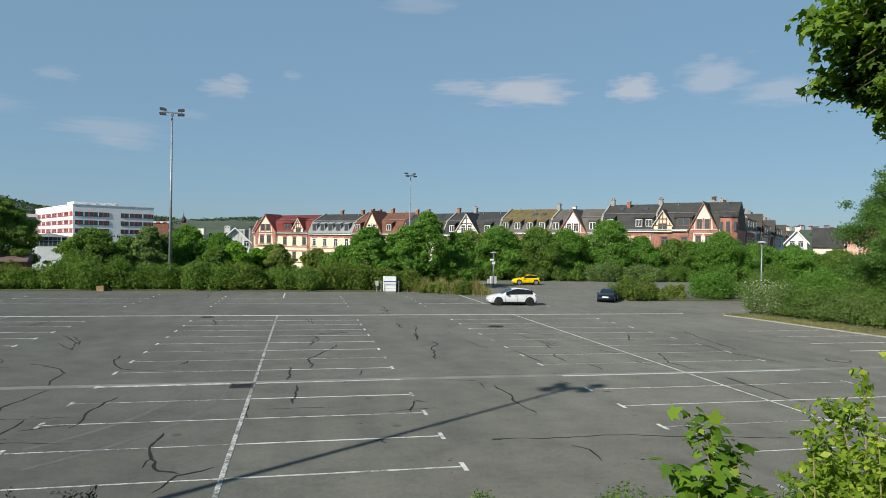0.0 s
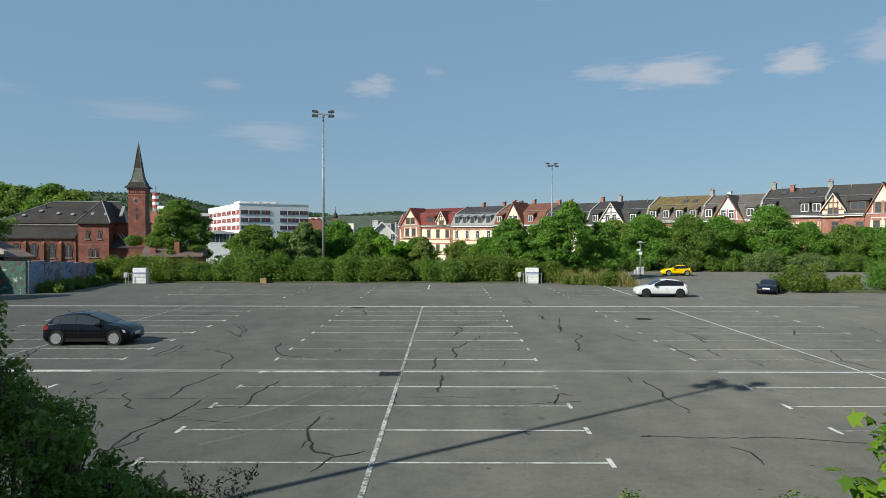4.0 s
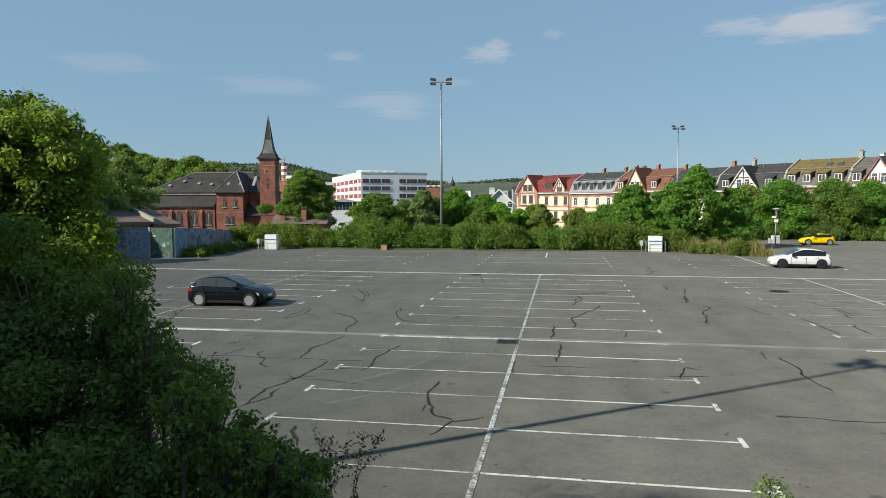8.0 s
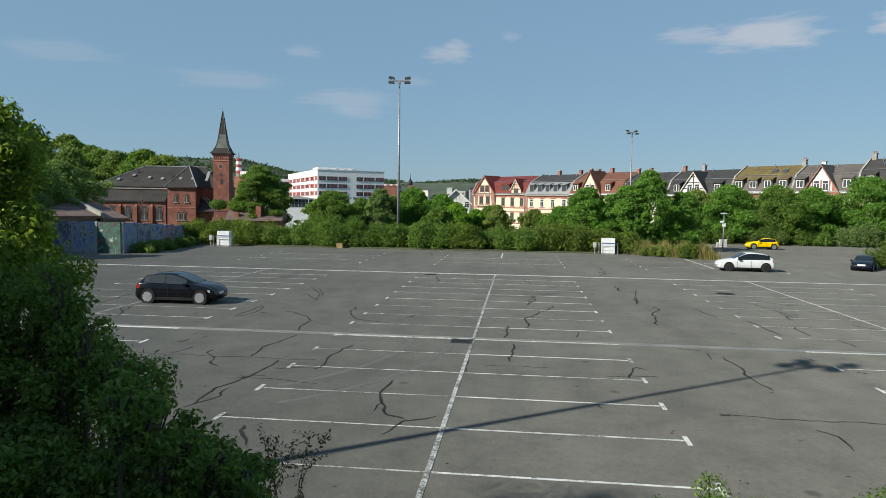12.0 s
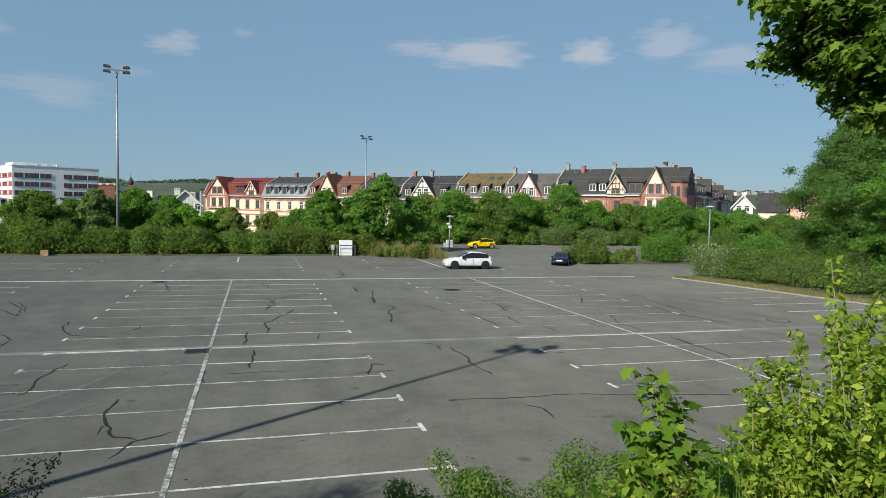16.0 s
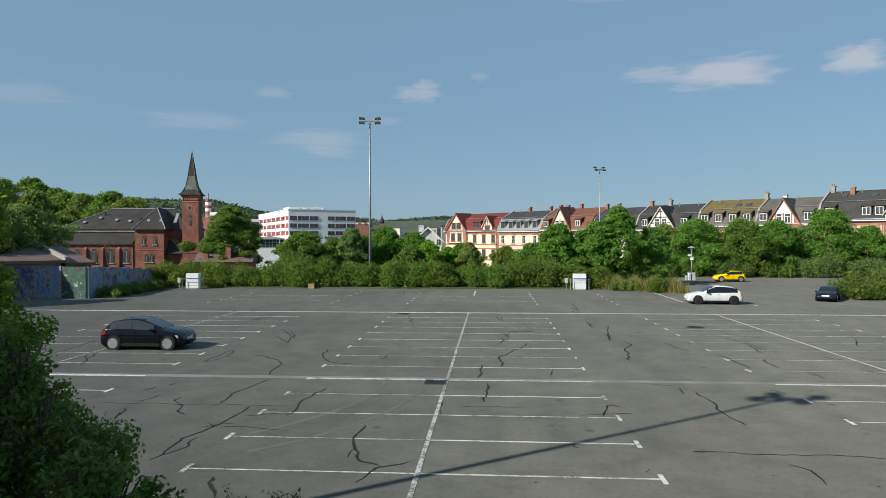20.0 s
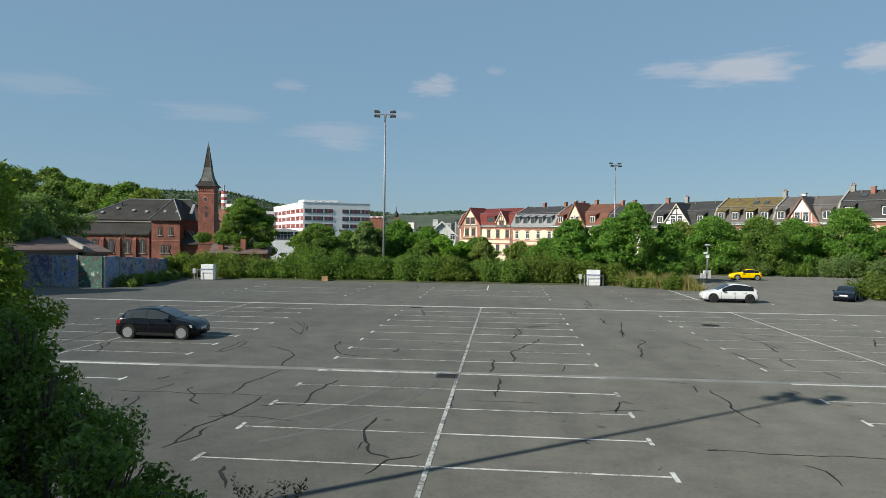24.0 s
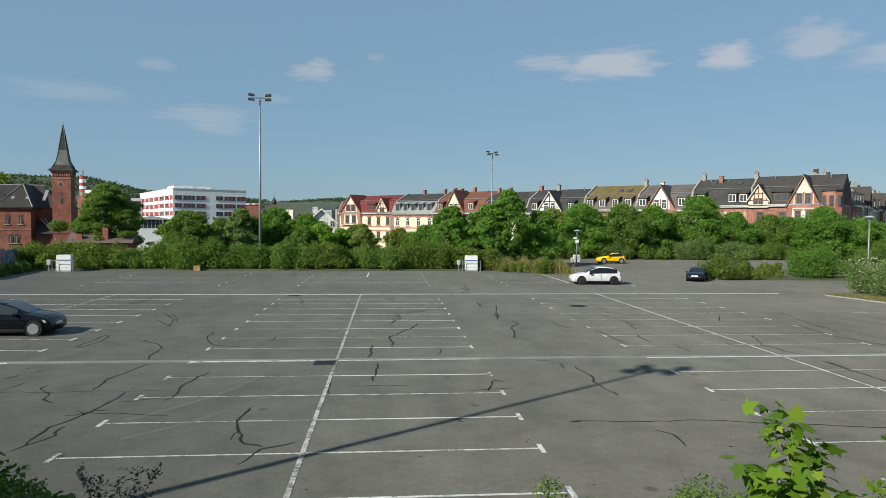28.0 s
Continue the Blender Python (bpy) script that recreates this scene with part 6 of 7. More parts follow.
def car(m, length, width, height, paint, profile, label, rim="rim", name="car", side_glass=((0.125, 0.2), (0.215, 0.385), (0.4, 0.65)), glazing="glass"):
    t = thing(name, label, "car", m)
    k = height / 1.5
    u, belt, roof, wf = [np.array(c) for c in zip(*profile)]

    def at(q):
        return [float(np.interp(q, u, c)) for c in (belt, roof, wf)]

    def side(q, f):
        """The half-width and height on the glasshouse side at a share f of the way from belt to roof."""
        b, r, w = at(q)
        w *= width / 2
        return w * 0.97 + (w * 0.74 - w * 0.97) * f, (b + (r - b) * f) * k

    s, rings = Solid(), []
    for q in np.linspace(0, 1, 45):
        b, r, w = at(q)
        w, x = w * width / 2, (q - 0.5) * length
        low = 0.2 + 0.08 * max(0, (abs(q - 0.5) - 0.43) / 0.07) ** 2
        glass = max(0.0, min(1.0, (r - b) / 0.25))
        wt = w * (0.88 - 0.16 * glass)
        half = [(w * 0.9, low * k), (w * 0.985, min(0.36, b - 0.18) * k), (w, min(0.58, b - 0.12) * k), (w * 0.985, (b - 0.05) * k), (w * 0.955, b * k), (wt + 0.02 * w, (r - 0.05) * k), (wt * 0.86, r * k), (wt * 0.4, (r + 0.018) * k)]
        rings.append([(x, -a, z) for a, z in half] + [(x, a, z) for a, z in reversed(half)])
    s.shell(rings)
    part("body", s, M[paint], t, smooth=True)
    # underside
    part("floor_pan", Solid().box(-length * 0.46, length * 0.46, -width * 0.42, width * 0.42, 0.14, 0.22), M["black"], t)
    for sy in (-1, 1):
        for a, b in side_glass:
            g = Solid()
            rows = []
            for q in np.linspace(a, b, 7):
                y0, z0 = side(q, 0.05)
                y1, z1 = side(q, 0.9)
                rows.append([((q - 0.5) * length, sy * (y0 + 0.012), z0), ((q - 0.5) * length, sy * (y1 + 0.016), z1), ((q - 0.5) * length, sy * (y1 - 0.02), z1), ((q - 0.5) * length, sy * (y0 - 0.02), z0)])
            part("side_window", g.shell(rows), M[glazing], t)
        # the black pillars between the windows
        for a in [g[1] for g in side_glass[:-1]]:
            rows = []
            for q in (a - 0.004, a + 0.02):
                y0, z0 = side(q, 0.05)
                y1, z1 = side(q, 0.9)
                rows.append([((q - 0.5) * length, sy * (y0 + 0.009), z0), ((q - 0.5) * length, sy * (y1 + 0.013), z1), ((q - 0.5) * length, sy * (y1 - 0.02), z1), ((q - 0.5) * length, sy * (y0 - 0.02), z0)])
            part("pillar", Solid().shell(rows), M["black"], t)
        for q in (0.232, 0.428, 0.68):
            w = at(q)[2] * width / 2
            x = (q - 0.5) * length
            part("door_seam", Solid().box(x - 0.006, x + 0.006, sy * w - 0.006, sy * w + 0.006, 0.34 * k, (at(q)[0] - 0.05) * k), M["black"], t)
        for q in (0.265, 0.46):
            x = (q - 0.5) * length
            part("door_handle", Solid().box(x - 0.09, x + 0.09, sy * width / 2 - 0.02, sy * width / 2 + 0.025, 0.79 * k, 0.825 * k, 0.008), M[paint], t)
        part("sill", Solid().box(-length * 0.27, length * 0.27, sy * width * 0.485 - 0.03, sy * width * 0.485 + 0.025, 0.17, 0.3, 0.01), M["black"], t)
        x = 0.15 * length
        mir = part("mirror", Solid().box(x - 0.08, x + 0.1, sy * (width / 2 + 0.09) - 0.09, sy * (width / 2 + 0.09) + 0.09, 0.92 * k, 1.06 * k, 0.03), M["black" if paint == "white_paint" else paint], t)
        part("mirror_glass", Solid().box(x - 0.086, x - 0.08, sy * (width / 2 + 0.09) - 0.07, sy * (width / 2 + 0.09) + 0.07, 0.94 * k, 1.04 * k), M["glass"], mir)
        y = sy * (width * 0.475 - 0.125)
        part("headlight", Solid().shell([[(length * (0.442 if o == 1 else 0.482) + dx, y + sy * o * 0.13, z * k) for dx, z in ((-0.1, 0.62), (0.03, 0.6), (0.0, 0.72), (-0.12, 0.75))] for o in (-1, 1)]), M["lens"], t)
        y = sy * (width * 0.47 - 0.13)
        part("tail_light", Solid().shell([[(-length * (0.474 if o == 1 else 0.492) + dx, y + sy * o * 0.14, z * k) for dx, z in ((-0.02, 0.74), (0.16, 0.76), (0.2, 0.93), (0.06, 0.95))] for o in (-1, 1)]), M["tail"], t)
        for fx in (-0.328, 0.322):
            x, r = fx * length, 0.305
            # black disc standing in for the shaded hollow of the wheel well
            part("wheel_arch", Solid().disc_y(x, sy * (width / 2 - 0.16), sy * (width / 2 + 0.002), r + 0.03, r + 0.055, 28), M["black"], t)
            wheel = part("wheel", Solid().disc_y(x, sy * (width / 2 - 0.18), sy * (width / 2 + 0.012), r, r, 28), M["rubber"], t)
            part("rim", Solid().disc_y(x, sy * (width / 2 - 0.02), sy * (width / 2 + 0.018), r, r * 0.74, 24), M["rim_dark"], wheel)
            for i in range(9):
                a = 2 * math.pi * i / 9
                d, n = Vector((math.cos(a), 0, math.sin(a))), Vector((-math.sin(a), 0, math.cos(a)))
                c = Vector((x, 0, r))
                pts = [c + d * 0.03 + n * 0.035, c + d * r * 0.72 + n * 0.06, c + d * r * 0.72 - n * 0.06, c + d * 0.03 - n * 0.035]
                part("spoke", Solid().shell([[(p.x, sy * (width / 2 + o), p.z) for p in pts] for o in (0.012, 0.03)]), M[rim], wheel)
            part("hub_cap", Solid().disc_y(x, sy * (width / 2 + 0.01), sy * (width / 2 + 0.034), r, 0.06, 12), M[rim], wheel)
    for nm, a, b in (("windscreen", 0.52, 0.74), ("rear_window", 0.05, 0.15)):
        rows = []
        for q in np.linspace(a, b, 6):
            bb, r, w = at(q)
            x = (q - 0.5) * length
            hw = w * width / 2 * 0.68
            off = 0.012
            rows.append([(x + off * (1 if a > 0.5 else -1), -hw, (r + 0.02) * k), (x + off * (1 if a > 0.5 else -1), hw, (r + 0.02) * k), (x, hw, (r - 0.02) * k), (x, -hw, (r - 0.02) * k)])
        part(nm, Solid().shell(rows), M[glazing], t)
    part("grille", Solid().box(length * 0.478, length * 0.497, -width * 0.24, width * 0.24, 0.4 * k, 0.57 * k, 0.008), M["black"], t)
    part("front_plate", Solid().box(length * 0.497, length * 0.503, -0.26, 0.26, 0.42, 0.53), M["plate"], t)
    part("rear_plate", Solid().box(-length * 0.502, -length * 0.485, -0.26, 0.26, 0.62, 0.73), M["plate"], t)
    part("front_bumper_grille", Solid().box(length * 0.47, length * 0.49, -width * 0.3, width * 0.3, 0.26, 0.34 * k, 0.01), M["black"], t)
    part("rear_bumper", Solid().box(-length * 0.492, -length * 0.47, -width * 0.4, width * 0.4, 0.26, 0.42 * k, 0.01), M["black"], t)
    part("aerial", Solid().tube([(-length * 0.28, 0, 1.49 * k), (-length * 0.32, 0, 1.66 * k)], [0.008, 0.004], 5), M["black"], t)
    return t


def ground_pose(x, y, heading):
    return Matrix.Translation((x, y, 0.0)) @ pose(0, 0, 0, 0, 0, heading)


car(ground_pose(-15.05, 28.8, 1.5), 3.67, 1.58, 1.33, "black_paint", HATCH, "black five-door hatchback parked across the bays")
car(ground_pose(16.45, 51.5, 177), 3.84, 1.62, 1.36, "white_paint", ESTATE, "white estate car with dark wheels parked by the drive", "rim_dark", side_glass=((0.1, 0.215), (0.23, 0.42), (0.436, 0.66)), glazing="glass_dark")
car(ground_pose(27.1, 79.3, 180), 3.3, 1.5, 1.24, "yellow_paint", HATCH, "bright yellow small hatchback parked below the trees", glazing="glass_dark")
car(ground_pose(26.3, 54.8, 238), 3.5, 1.4, 1.1, "blue_paint", HATCH, "dark blue hatchback parked nose out beside the island", glazing="glass_dark")

# ---- masts, lamps, cabinets ----
def mast(x, y, z0, top, turn, label, arm=0.85, off=0.2, half=0.32, girth=1.0):
    """A floodlight mast: a tapered pole, a cross arm and four flat floodlights."""
    t = thing("floodlight_mast", label, "floodlight mast", Matrix.Translation((x, y, z0)) @ pose(0, 0, 0, 0, 0, turn), "floodlight masts")
    h = top - z0
    part("pole", Solid().tube([(0, 0, 0), (0, 0, h * 0.5), (0, 0, h)], [0.16 * girth, 0.12 * girth, 0.075 * girth], 14), M["steel"], t, smooth=True)
    part("base_plate", Solid().box(-0.28, 0.28, -0.28, 0.28, -0.05, 0.03, 0.01), M["steel"], t)
    part("cross_arm", Solid().box(-arm - 0.1, arm + 0.1, -0.07, 0.07, h - 0.12, h + 0.02, 0.02), M["steel"], t)
    part("gear_box", Solid().box(-0.14, 0.14, -0.12, 0.12, h - 0.42, h - 0.12, 0.02), M["steel"], t)
    for sx in (-1, 1):
        for up, y0 in ((0.22, off), (-0.32, -off)):
            lamp = part("floodlight", Solid().shell([[(sx * arm + dx, y0 + dy, h + up + z + dx * sx * 0.1) for dx, dy in ((-half, -0.24), (half, -0.24), (half, 0.24), (-half, 0.24))] for z in (-0.04, 0.1)]
                                                    + [[(sx * arm + dx * 0.6, y0 + dy * 0.6, h + up + 0.19 + dx * sx * 0.1) for dx, dy in ((-half, -0.24), (half, -0.24), (half, 0.24), (-half, 0.24))]]), M["lamp_dark"], t)
            part("lamp_glass", Solid().box(sx * arm - half * 0.88, sx * arm + half * 0.88, y0 - 0.2, y0 + 0.2, h + up - 0.055, h + up - 0.04), M["lamp_glass"], lamp)
            part("bracket", Solid().tube([(sx * arm, 0, h - 0.05), (sx * arm, y0, h + up)], [0.03, 0.03], 6), M["steel"], lamp)
    return t


mast(-13.0, 72.0, -0.05, 17.6, 8, "tall grey steel floodlight mast behind the hedge")
mast(20.5, 130.0, -5.5, 18.3, 20, "tall grey steel floodlight mast far behind the trees")
mast(-14.9, 3.6, 1.2, 17.6, -14, "tall grey steel floodlight mast on the bank", 0.6, 0.05, 0.18, 0.85)


def post_lamp(x, y, z0, h, label):
    t = thing("street_lamp", label, "street lamp", Matrix.Translation((x, y, z0)))
    part("pole", Solid().tube([(0, 0, 0), (0, 0, h * 0.4), (0, 0, h)], [0.075, 0.06, 0.05], 10), M["steel"], t, smooth=True)
    part("lantern", Solid().tube([(0, 0, h), (0, 0, h + 0.28)], [0.1, 0.16], 12), M["lens"], t)
    part("cap", Solid().tube([(0, 0, h + 0.28), (0, 0, h + 0.32), (0, 0, h + 0.42)], [0.42, 0.4, 0.08], 16), M["grey_panel"], t)
    return t


post_lamp(39.4, 52.0, 0.1, 5.0, "grey steel lamp post with flat round cap")
lamp = post_lamp(23.0, 79.6, 0.0, 3.6, "grey steel lamp post with sign boards beside the drive")
part("sign_board", Solid().box(-0.2, 0.2, -0.1, -0.07, 2.45, 2.85, 0.005), M["white_panel"], lamp)
part("camera_box", Solid().box(-0.45, -0.05, -0.25, -0.1, 2.9, 3.1, 0.02), M["white_panel"], lamp)
cab = thing("switch_cabinet", "grey electric cabinet below the trees", "cabinet", Matrix.Translation((23.7, 82.0, 0.0)) @ Matrix.Scale(0.5, 4))
part("body", Solid().box(-0.8, 0.8, -0.4, 0.4, 0, 1.7, 0.03), M["white_panel"], cab)
part("roof", Solid().box(-0.88, 0.88, -0.46, 0.46, 1.7, 1.8, 0.02), M["grey_panel"], cab)
for x in (-0.4, 0.4):
    part("door", Solid().box(x - 0.37, x + 0.37, -0.425, -0.4, 0.12, 1.6), M["grey_panel"], cab)
part("bin", Solid().box(-1.5, -1.0, -0.3, 0.2, 0, 1.1, 0.03), M["grey_panel"], cab)


def kiosk(x, y, turn, flip=1):
    """A white trolley cabinet between two tube rails, with a ticket post."""
    t = thing("white_cabinet", "white sheet metal cabinet between steel rails at the hedge", "cabinet", Matrix.Translation((x, y, 0)) @ pose(0, 0, 0, 0, 0, turn), "white cabinets")
    part("body", Solid().box(-0.62, 0.62, 0.0, 0.7, 0.08, 1.52, 0.02), M["white_panel"], t)
    part("plinth", Solid().box(-0.58, 0.58, 0.04, 0.66, 0.0, 0.08), M["grey_panel"], t)
    for z in (0.35, 0.62, 0.89):
        part("shelf_line", Solid().box(-0.56, 0.56, -0.012, 0.0, z, z + 0.03), M["grey_panel"], t)
    part("lid_strip", Solid().box(-0.6, 0.6, -0.016, 0.0, 1.02, 1.1), M["sign_blue"], t, "dark blue stripe across the cabinet")
    for sx in (-1, 1):
        part("rail", Solid().tube([(sx * 0.86, -0.3, 0), (sx * 0.86, -0.3, 1.05), (sx * 0.86, 0.5, 1.05), (sx * 0.86, 0.5, 0)], [0.03] * 4, 7), M["steel"], t)
    part("cross_rail", Solid().tube([(-0.86, -0.3, 1.02), (0.86, -0.3, 1.02)], [0.022, 0.022], 7), M["steel"], t)
    post = part("ticket_post", Solid().tube([(-flip * 1.25, 0.0, 0), (-flip * 1.25, 0.0, 0.8)], [0.05, 0.05], 8), M["steel"], t)
    part("ticket_box", Solid().box(-flip * 1.25 - 0.15, -flip * 1.25 + 0.15, -0.12, 0.12, 0.62, 1.1, 0.02), M["grey_panel"], post)
    return t


kiosk(8.45, 65.4, -3)
kiosk(-29.2, 64.2, 4)
crate = thing("wooden_crate", "small weathered wooden crate at the hedge foot", "crate", Matrix.Translation((-17.7, 65.6, 0.0)) @ Matrix.Scale(0.6, 4))
for i in range(3):
    part("slat", Solid().box(-0.5, 0.5, -0.32, -0.3, 0.05 + i * 0.26, 0.27 + i * 0.26), M["crate"], crate)
part("box", Solid().box(-0.48, 0.48, -0.3, 0.3, 0.0, 0.8), M["crate"], crate)
post = thing("marker_post", "pale cream painted post at the edge of the shrubs", "post", Matrix.Translation((36.18, 29.67, 0.05)))
part("shaft", Solid().box(-0.1, 0.1, -0.1, 0.1, -0.2, 2.7, 0.015), M["cream"], post)
part("cap", Solid().shell([[(-0.11, -0.11, 2.7), (0.11, -0.11, 2.7), (0.11, 0.11, 2.7), (-0.11, 0.11, 2.7)], [(-0.02, -0.02, 2.78), (0.02, -0.02, 2.78), (0.02, 0.02, 2.78), (-0.02, 0.02, 2.78)]]), M["cream"], post)
stone = thing("marker_stone", "small pale marker stone in the grass", "stone", Matrix.Translation((14.5, 64.3, 0.0)))
part("block", Solid().box(-0.13, 0.13, -0.1, 0.1, 0, 0.5, 0.04), M["kerb"], stone)

# ---- the painted concrete wall ----
# spray colours held dark, with part of the trees' shade painted in
PALETTES = (
    ((0.08, 0.14, 0.32), (0.2, 0.28, 0.46), (0.3, 0.3, 0.3), (0.07, 0.07, 0.12)),
    ((0.03, 0.03, 0.035), (0.03, 0.12, 0.085), (0.05, 0.05, 0.055), (0.2, 0.06, 0.045)),
    ((0.1, 0.14, 0.3), (0.26, 0.3, 0.42), (0.42, 0.13, 0.1), (0.3, 0.3, 0.32)),
    ((0.14, 0.19, 0.28), (0.3, 0.32, 0.34), (0.1, 0.09, 0.22), (0.26, 0.26, 0.27)),
)
GRAFFITI = [graffiti_material("sprayed_concrete_%s" % w, i * 2.3 + 1, p) for i, (w, p) in enumerate(zip(("blue", "green", "violet", "grey"), PALETTES))]
wall = thing("wall_west", "concrete panel wall covered in blue and green graffiti", "wall", kind="structure")


def wall_run(x0, y0, x1, y1, n, h, first):
    for i in range(n):
        a, b = Vector((x0, y0, 0)).lerp(Vector((x1, y1, 0)), i / n), Vector((x0, y0, 0)).lerp(Vector((x1, y1, 0)), (i + 1) / n)
        d = (b - a).normalized()
        nrm = Vector((-d.y, d.x, 0)) * 0.09
        a2, b2 = a + d * 0.02, b - d * 0.02
        ring = [a2 - nrm, b2 - nrm, b2 + nrm, a2 + nrm]
        hh = h + 0.04 * math.sin(i * 3.1)
        part("panel", Solid().shell([[(p.x, p.y, z) for p in ring] for z in (-0.2, hh)]), GRAFFITI[(i + first) % 4], wall)
        post = [a - d * 0.09 - nrm * 1.5, a + d * 0.09 - nrm * 1.5, a + d * 0.09 + nrm * 1.5, a - d * 0.09 + nrm * 1.5]
        part("post", Solid().shell([[(p.x, p.y, z) for p in post] for z in (-0.2, hh + 0.05)]), M["concrete"], wall)


wall_run(-47, 54.6, -33.0, 53.0, 6, 2.6, 0)
for i in range(5):
    wall_run(-33.0 - 0.32 * i, 53.1 + 2.7 * i, -33.32 - 0.32 * i, 55.8 + 2.7 * i, 1, 2.55 - 0.14 * i, (0, 3, 0, 2, 3)[i])

# ---- clouds: thin flat glowing sheets for sunlit vapour, very far away ----
def cloud_material(seed, colour, dense):
    m = bpy.data.materials.new("glowing_cloud")
    m.use_nodes = True
    nt = m.node_tree
    nt.nodes.remove(nt.nodes["Principled BSDF"])
    vec = coords(nt)
    mp = nt.nodes.new("ShaderNodeMapping")
    mp.inputs["Location"].default_value = (seed * 1.37, seed * 0.71, 0)
    mp.inputs["Scale"].default_value = (0.9, 1.6, 1)
    nt.links.new(vec, mp.inputs["Vector"])
    n = noise_of(nt, mp.outputs[0], 1.5, 7, 0.6)
    grad = nt.nodes.new("ShaderNodeTexGradient")
    grad.gradient_type = "SPHERICAL"
    nt.links.new(vec, grad.inputs["Vector"])
    a = nt.nodes.new("ShaderNodeMath")
    a.operation = "MULTIPLY_ADD"
    a.inputs[1].default_value = 0.75
    nt.links.new(grad.outputs["Fac"], a.inputs[0])
    nt.links.new(n, a.inputs[2])
    fac = ramp(nt, a.outputs[0], [(0.62, (0, 0, 0)), (0.98, (dense,) * 3)])
    # the sheet gives off its pale tint itself, instead of catching the sun
    em = nt.nodes.new("ShaderNodeEmission")
    em.inputs["Color"].default_value = (*colour, 1)
    tr = nt.nodes.new("ShaderNodeBsdfTransparent")
    mix = nt.nodes.new("ShaderNodeMixShader")
    nt.links.new(fac, mix.inputs[0])
    nt.links.new(tr.outputs[0], mix.inputs[1])
    nt.links.new(em.outputs[0], mix.inputs[2])
    nt.links.new(mix.outputs[0], nt.nodes["Material Output"].inputs["Surface"])
    return m


def cloud(az, el, wide, tall, seed, dense=0.5, colour=(0.56, 0.5, 0.5)):
    """A cloud of the given width and height in degrees, at a bearing and a height in degrees."""
    d = 4200.0
    a, e = math.radians(az), math.radians(el)
    p = Vector((d * math.sin(a) * math.cos(e), d * math.cos(a) * math.cos(e), EYE + d * math.sin(e)))
    w, h = d * math.radians(wide) / 2, d * math.radians(tall) / 2
    k = Solid()
    k.face([(-1, -1, 0), (1, -1, 0), (1, 1, 0), (-1, 1, 0)])
    ob = whole("cloud", k, cloud_material(seed, colour, dense), "thin white fair-weather cloud", "cloud", look(p, (0, 0, EYE)) @ Matrix.Diagonal((w, h, 1, 1)), "clouds", "structure")
    return ob


for i, (az, el, wide, tall, dense) in enumerate((
        (18.4, 12.9, 11, 3.2, 0.6), (13.0, 13.2, 6, 1.8, 0.35), (27.4, 12.9, 5.6, 2.8, 0.6), (33.5, 13.4, 7, 3.6, 0.4), (38.2, 12.0, 8, 2.8, 0.35), (-6.3, 12.2, 5, 2.0, 0.36), (-5.5, 12.9, 3, 1.4, 0.3), (-14.4, 8.4, 10, 2.4, 0.24),
        (-18.2, 12.0, 4, 1.3, 0.2), (9.5, 19.6, 8, 2.0, 0.2), (-24, 9.5, 12, 2.0, 0.16), (-1.0, 13.6, 2, 1.0, 0.18), (-36, 10.5, 10, 2.2, 0.14), (33, 14.9, 2, 1.0, 0.2), (-9, 10.0, 4, 1.0, 0.14), (-13.5, 7.4, 6, 1.4, 0.16))):
    cloud(az, el, wide, tall, i + 1, dense * 0.72)

# ---- the planting on the bank round the camera ----
def stems_and_leaves(name, label, x, y, z0, leaf, seed, shoots, size, shape, stem="twig", category="shrub", droop=0.2, per=0.045, pair=True, up=0.9, girth=1.0, spread=0.4):
    """A shrub of upright shoots with leaves in pairs along them. Each shoot: its top and how far it leans out."""
    rng = np.random.default_rng(seed)
    t = thing(name, label, category, Matrix.Translation((x, y, z0)))
    pts, nrm = [], []
    for i, (tx, ty, tz, n_side) in enumerate(shoots):
        top = Vector((tx - x, ty - y, tz - z0))
        foot = Vector((top.x * 0.35 + rng.normal(0, 0.05), top.y * 0.35 + rng.normal(0, 0.05), -0.15))
        bend = (foot + top) / 2 + Vector((rng.normal(0, 0.06), rng.normal(0, 0.06), 0.1))
        paths = [([foot, bend, top], 0.006 * girth)]
        for j in range(n_side):
            u = rng.uniform(0.35, 0.95)
            s0 = bend.lerp(top, (u - 0.5) * 2) if u > 0.5 else foot.lerp(bend, u * 2)
            a = rng.uniform(0, 6.28)
            ln = rng.uniform(0.15, 0.45) * (1.25 - u)
            s1 = s0 + Vector((math.cos(a) * ln, math.sin(a) * ln, ln * up))
            paths.append(([s0, (s0 + s1) / 2 + Vector((0, 0, 0.02)), s1], 0.003 * girth))
        for path, r in paths:
            part("stem", Solid().tube(path, [r, r * 0.8, r * 0.35], 5), M[stem], t)
            ln = (path[1] - path[0]).length + (path[2] - path[1]).length
            n = max(4, int(ln / per))
            for k in range(n):
                u = 0.12 + 0.88 * (k + 0.5) / n
                p = path[0].lerp(path[1], u * 2) if u < 0.5 else path[1].lerp(path[2], u * 2 - 1)
                for sg in ((1, -1) if pair else (1,)):
                    a = k * 1.6 + (0 if sg > 0 else math.pi) + rng.normal(0, 0.3)
                    d = Vector((math.cos(a), math.sin(a), 0.25))
                    q = p + d * size * rng.uniform(0.9, 1.9)
                    pts.append(q)
                    nrm.append((d.x * 0.35, d.y * 0.35, 1.0 - droop))
    pts, nrm = np.array(pts), unit(np.array(nrm))
    v, f = leaf_cloud(pts, nrm, size, rng, shape, spread)
    part("leaves", array_mesh("leaves", v, f, leaf), None, t)
    return t


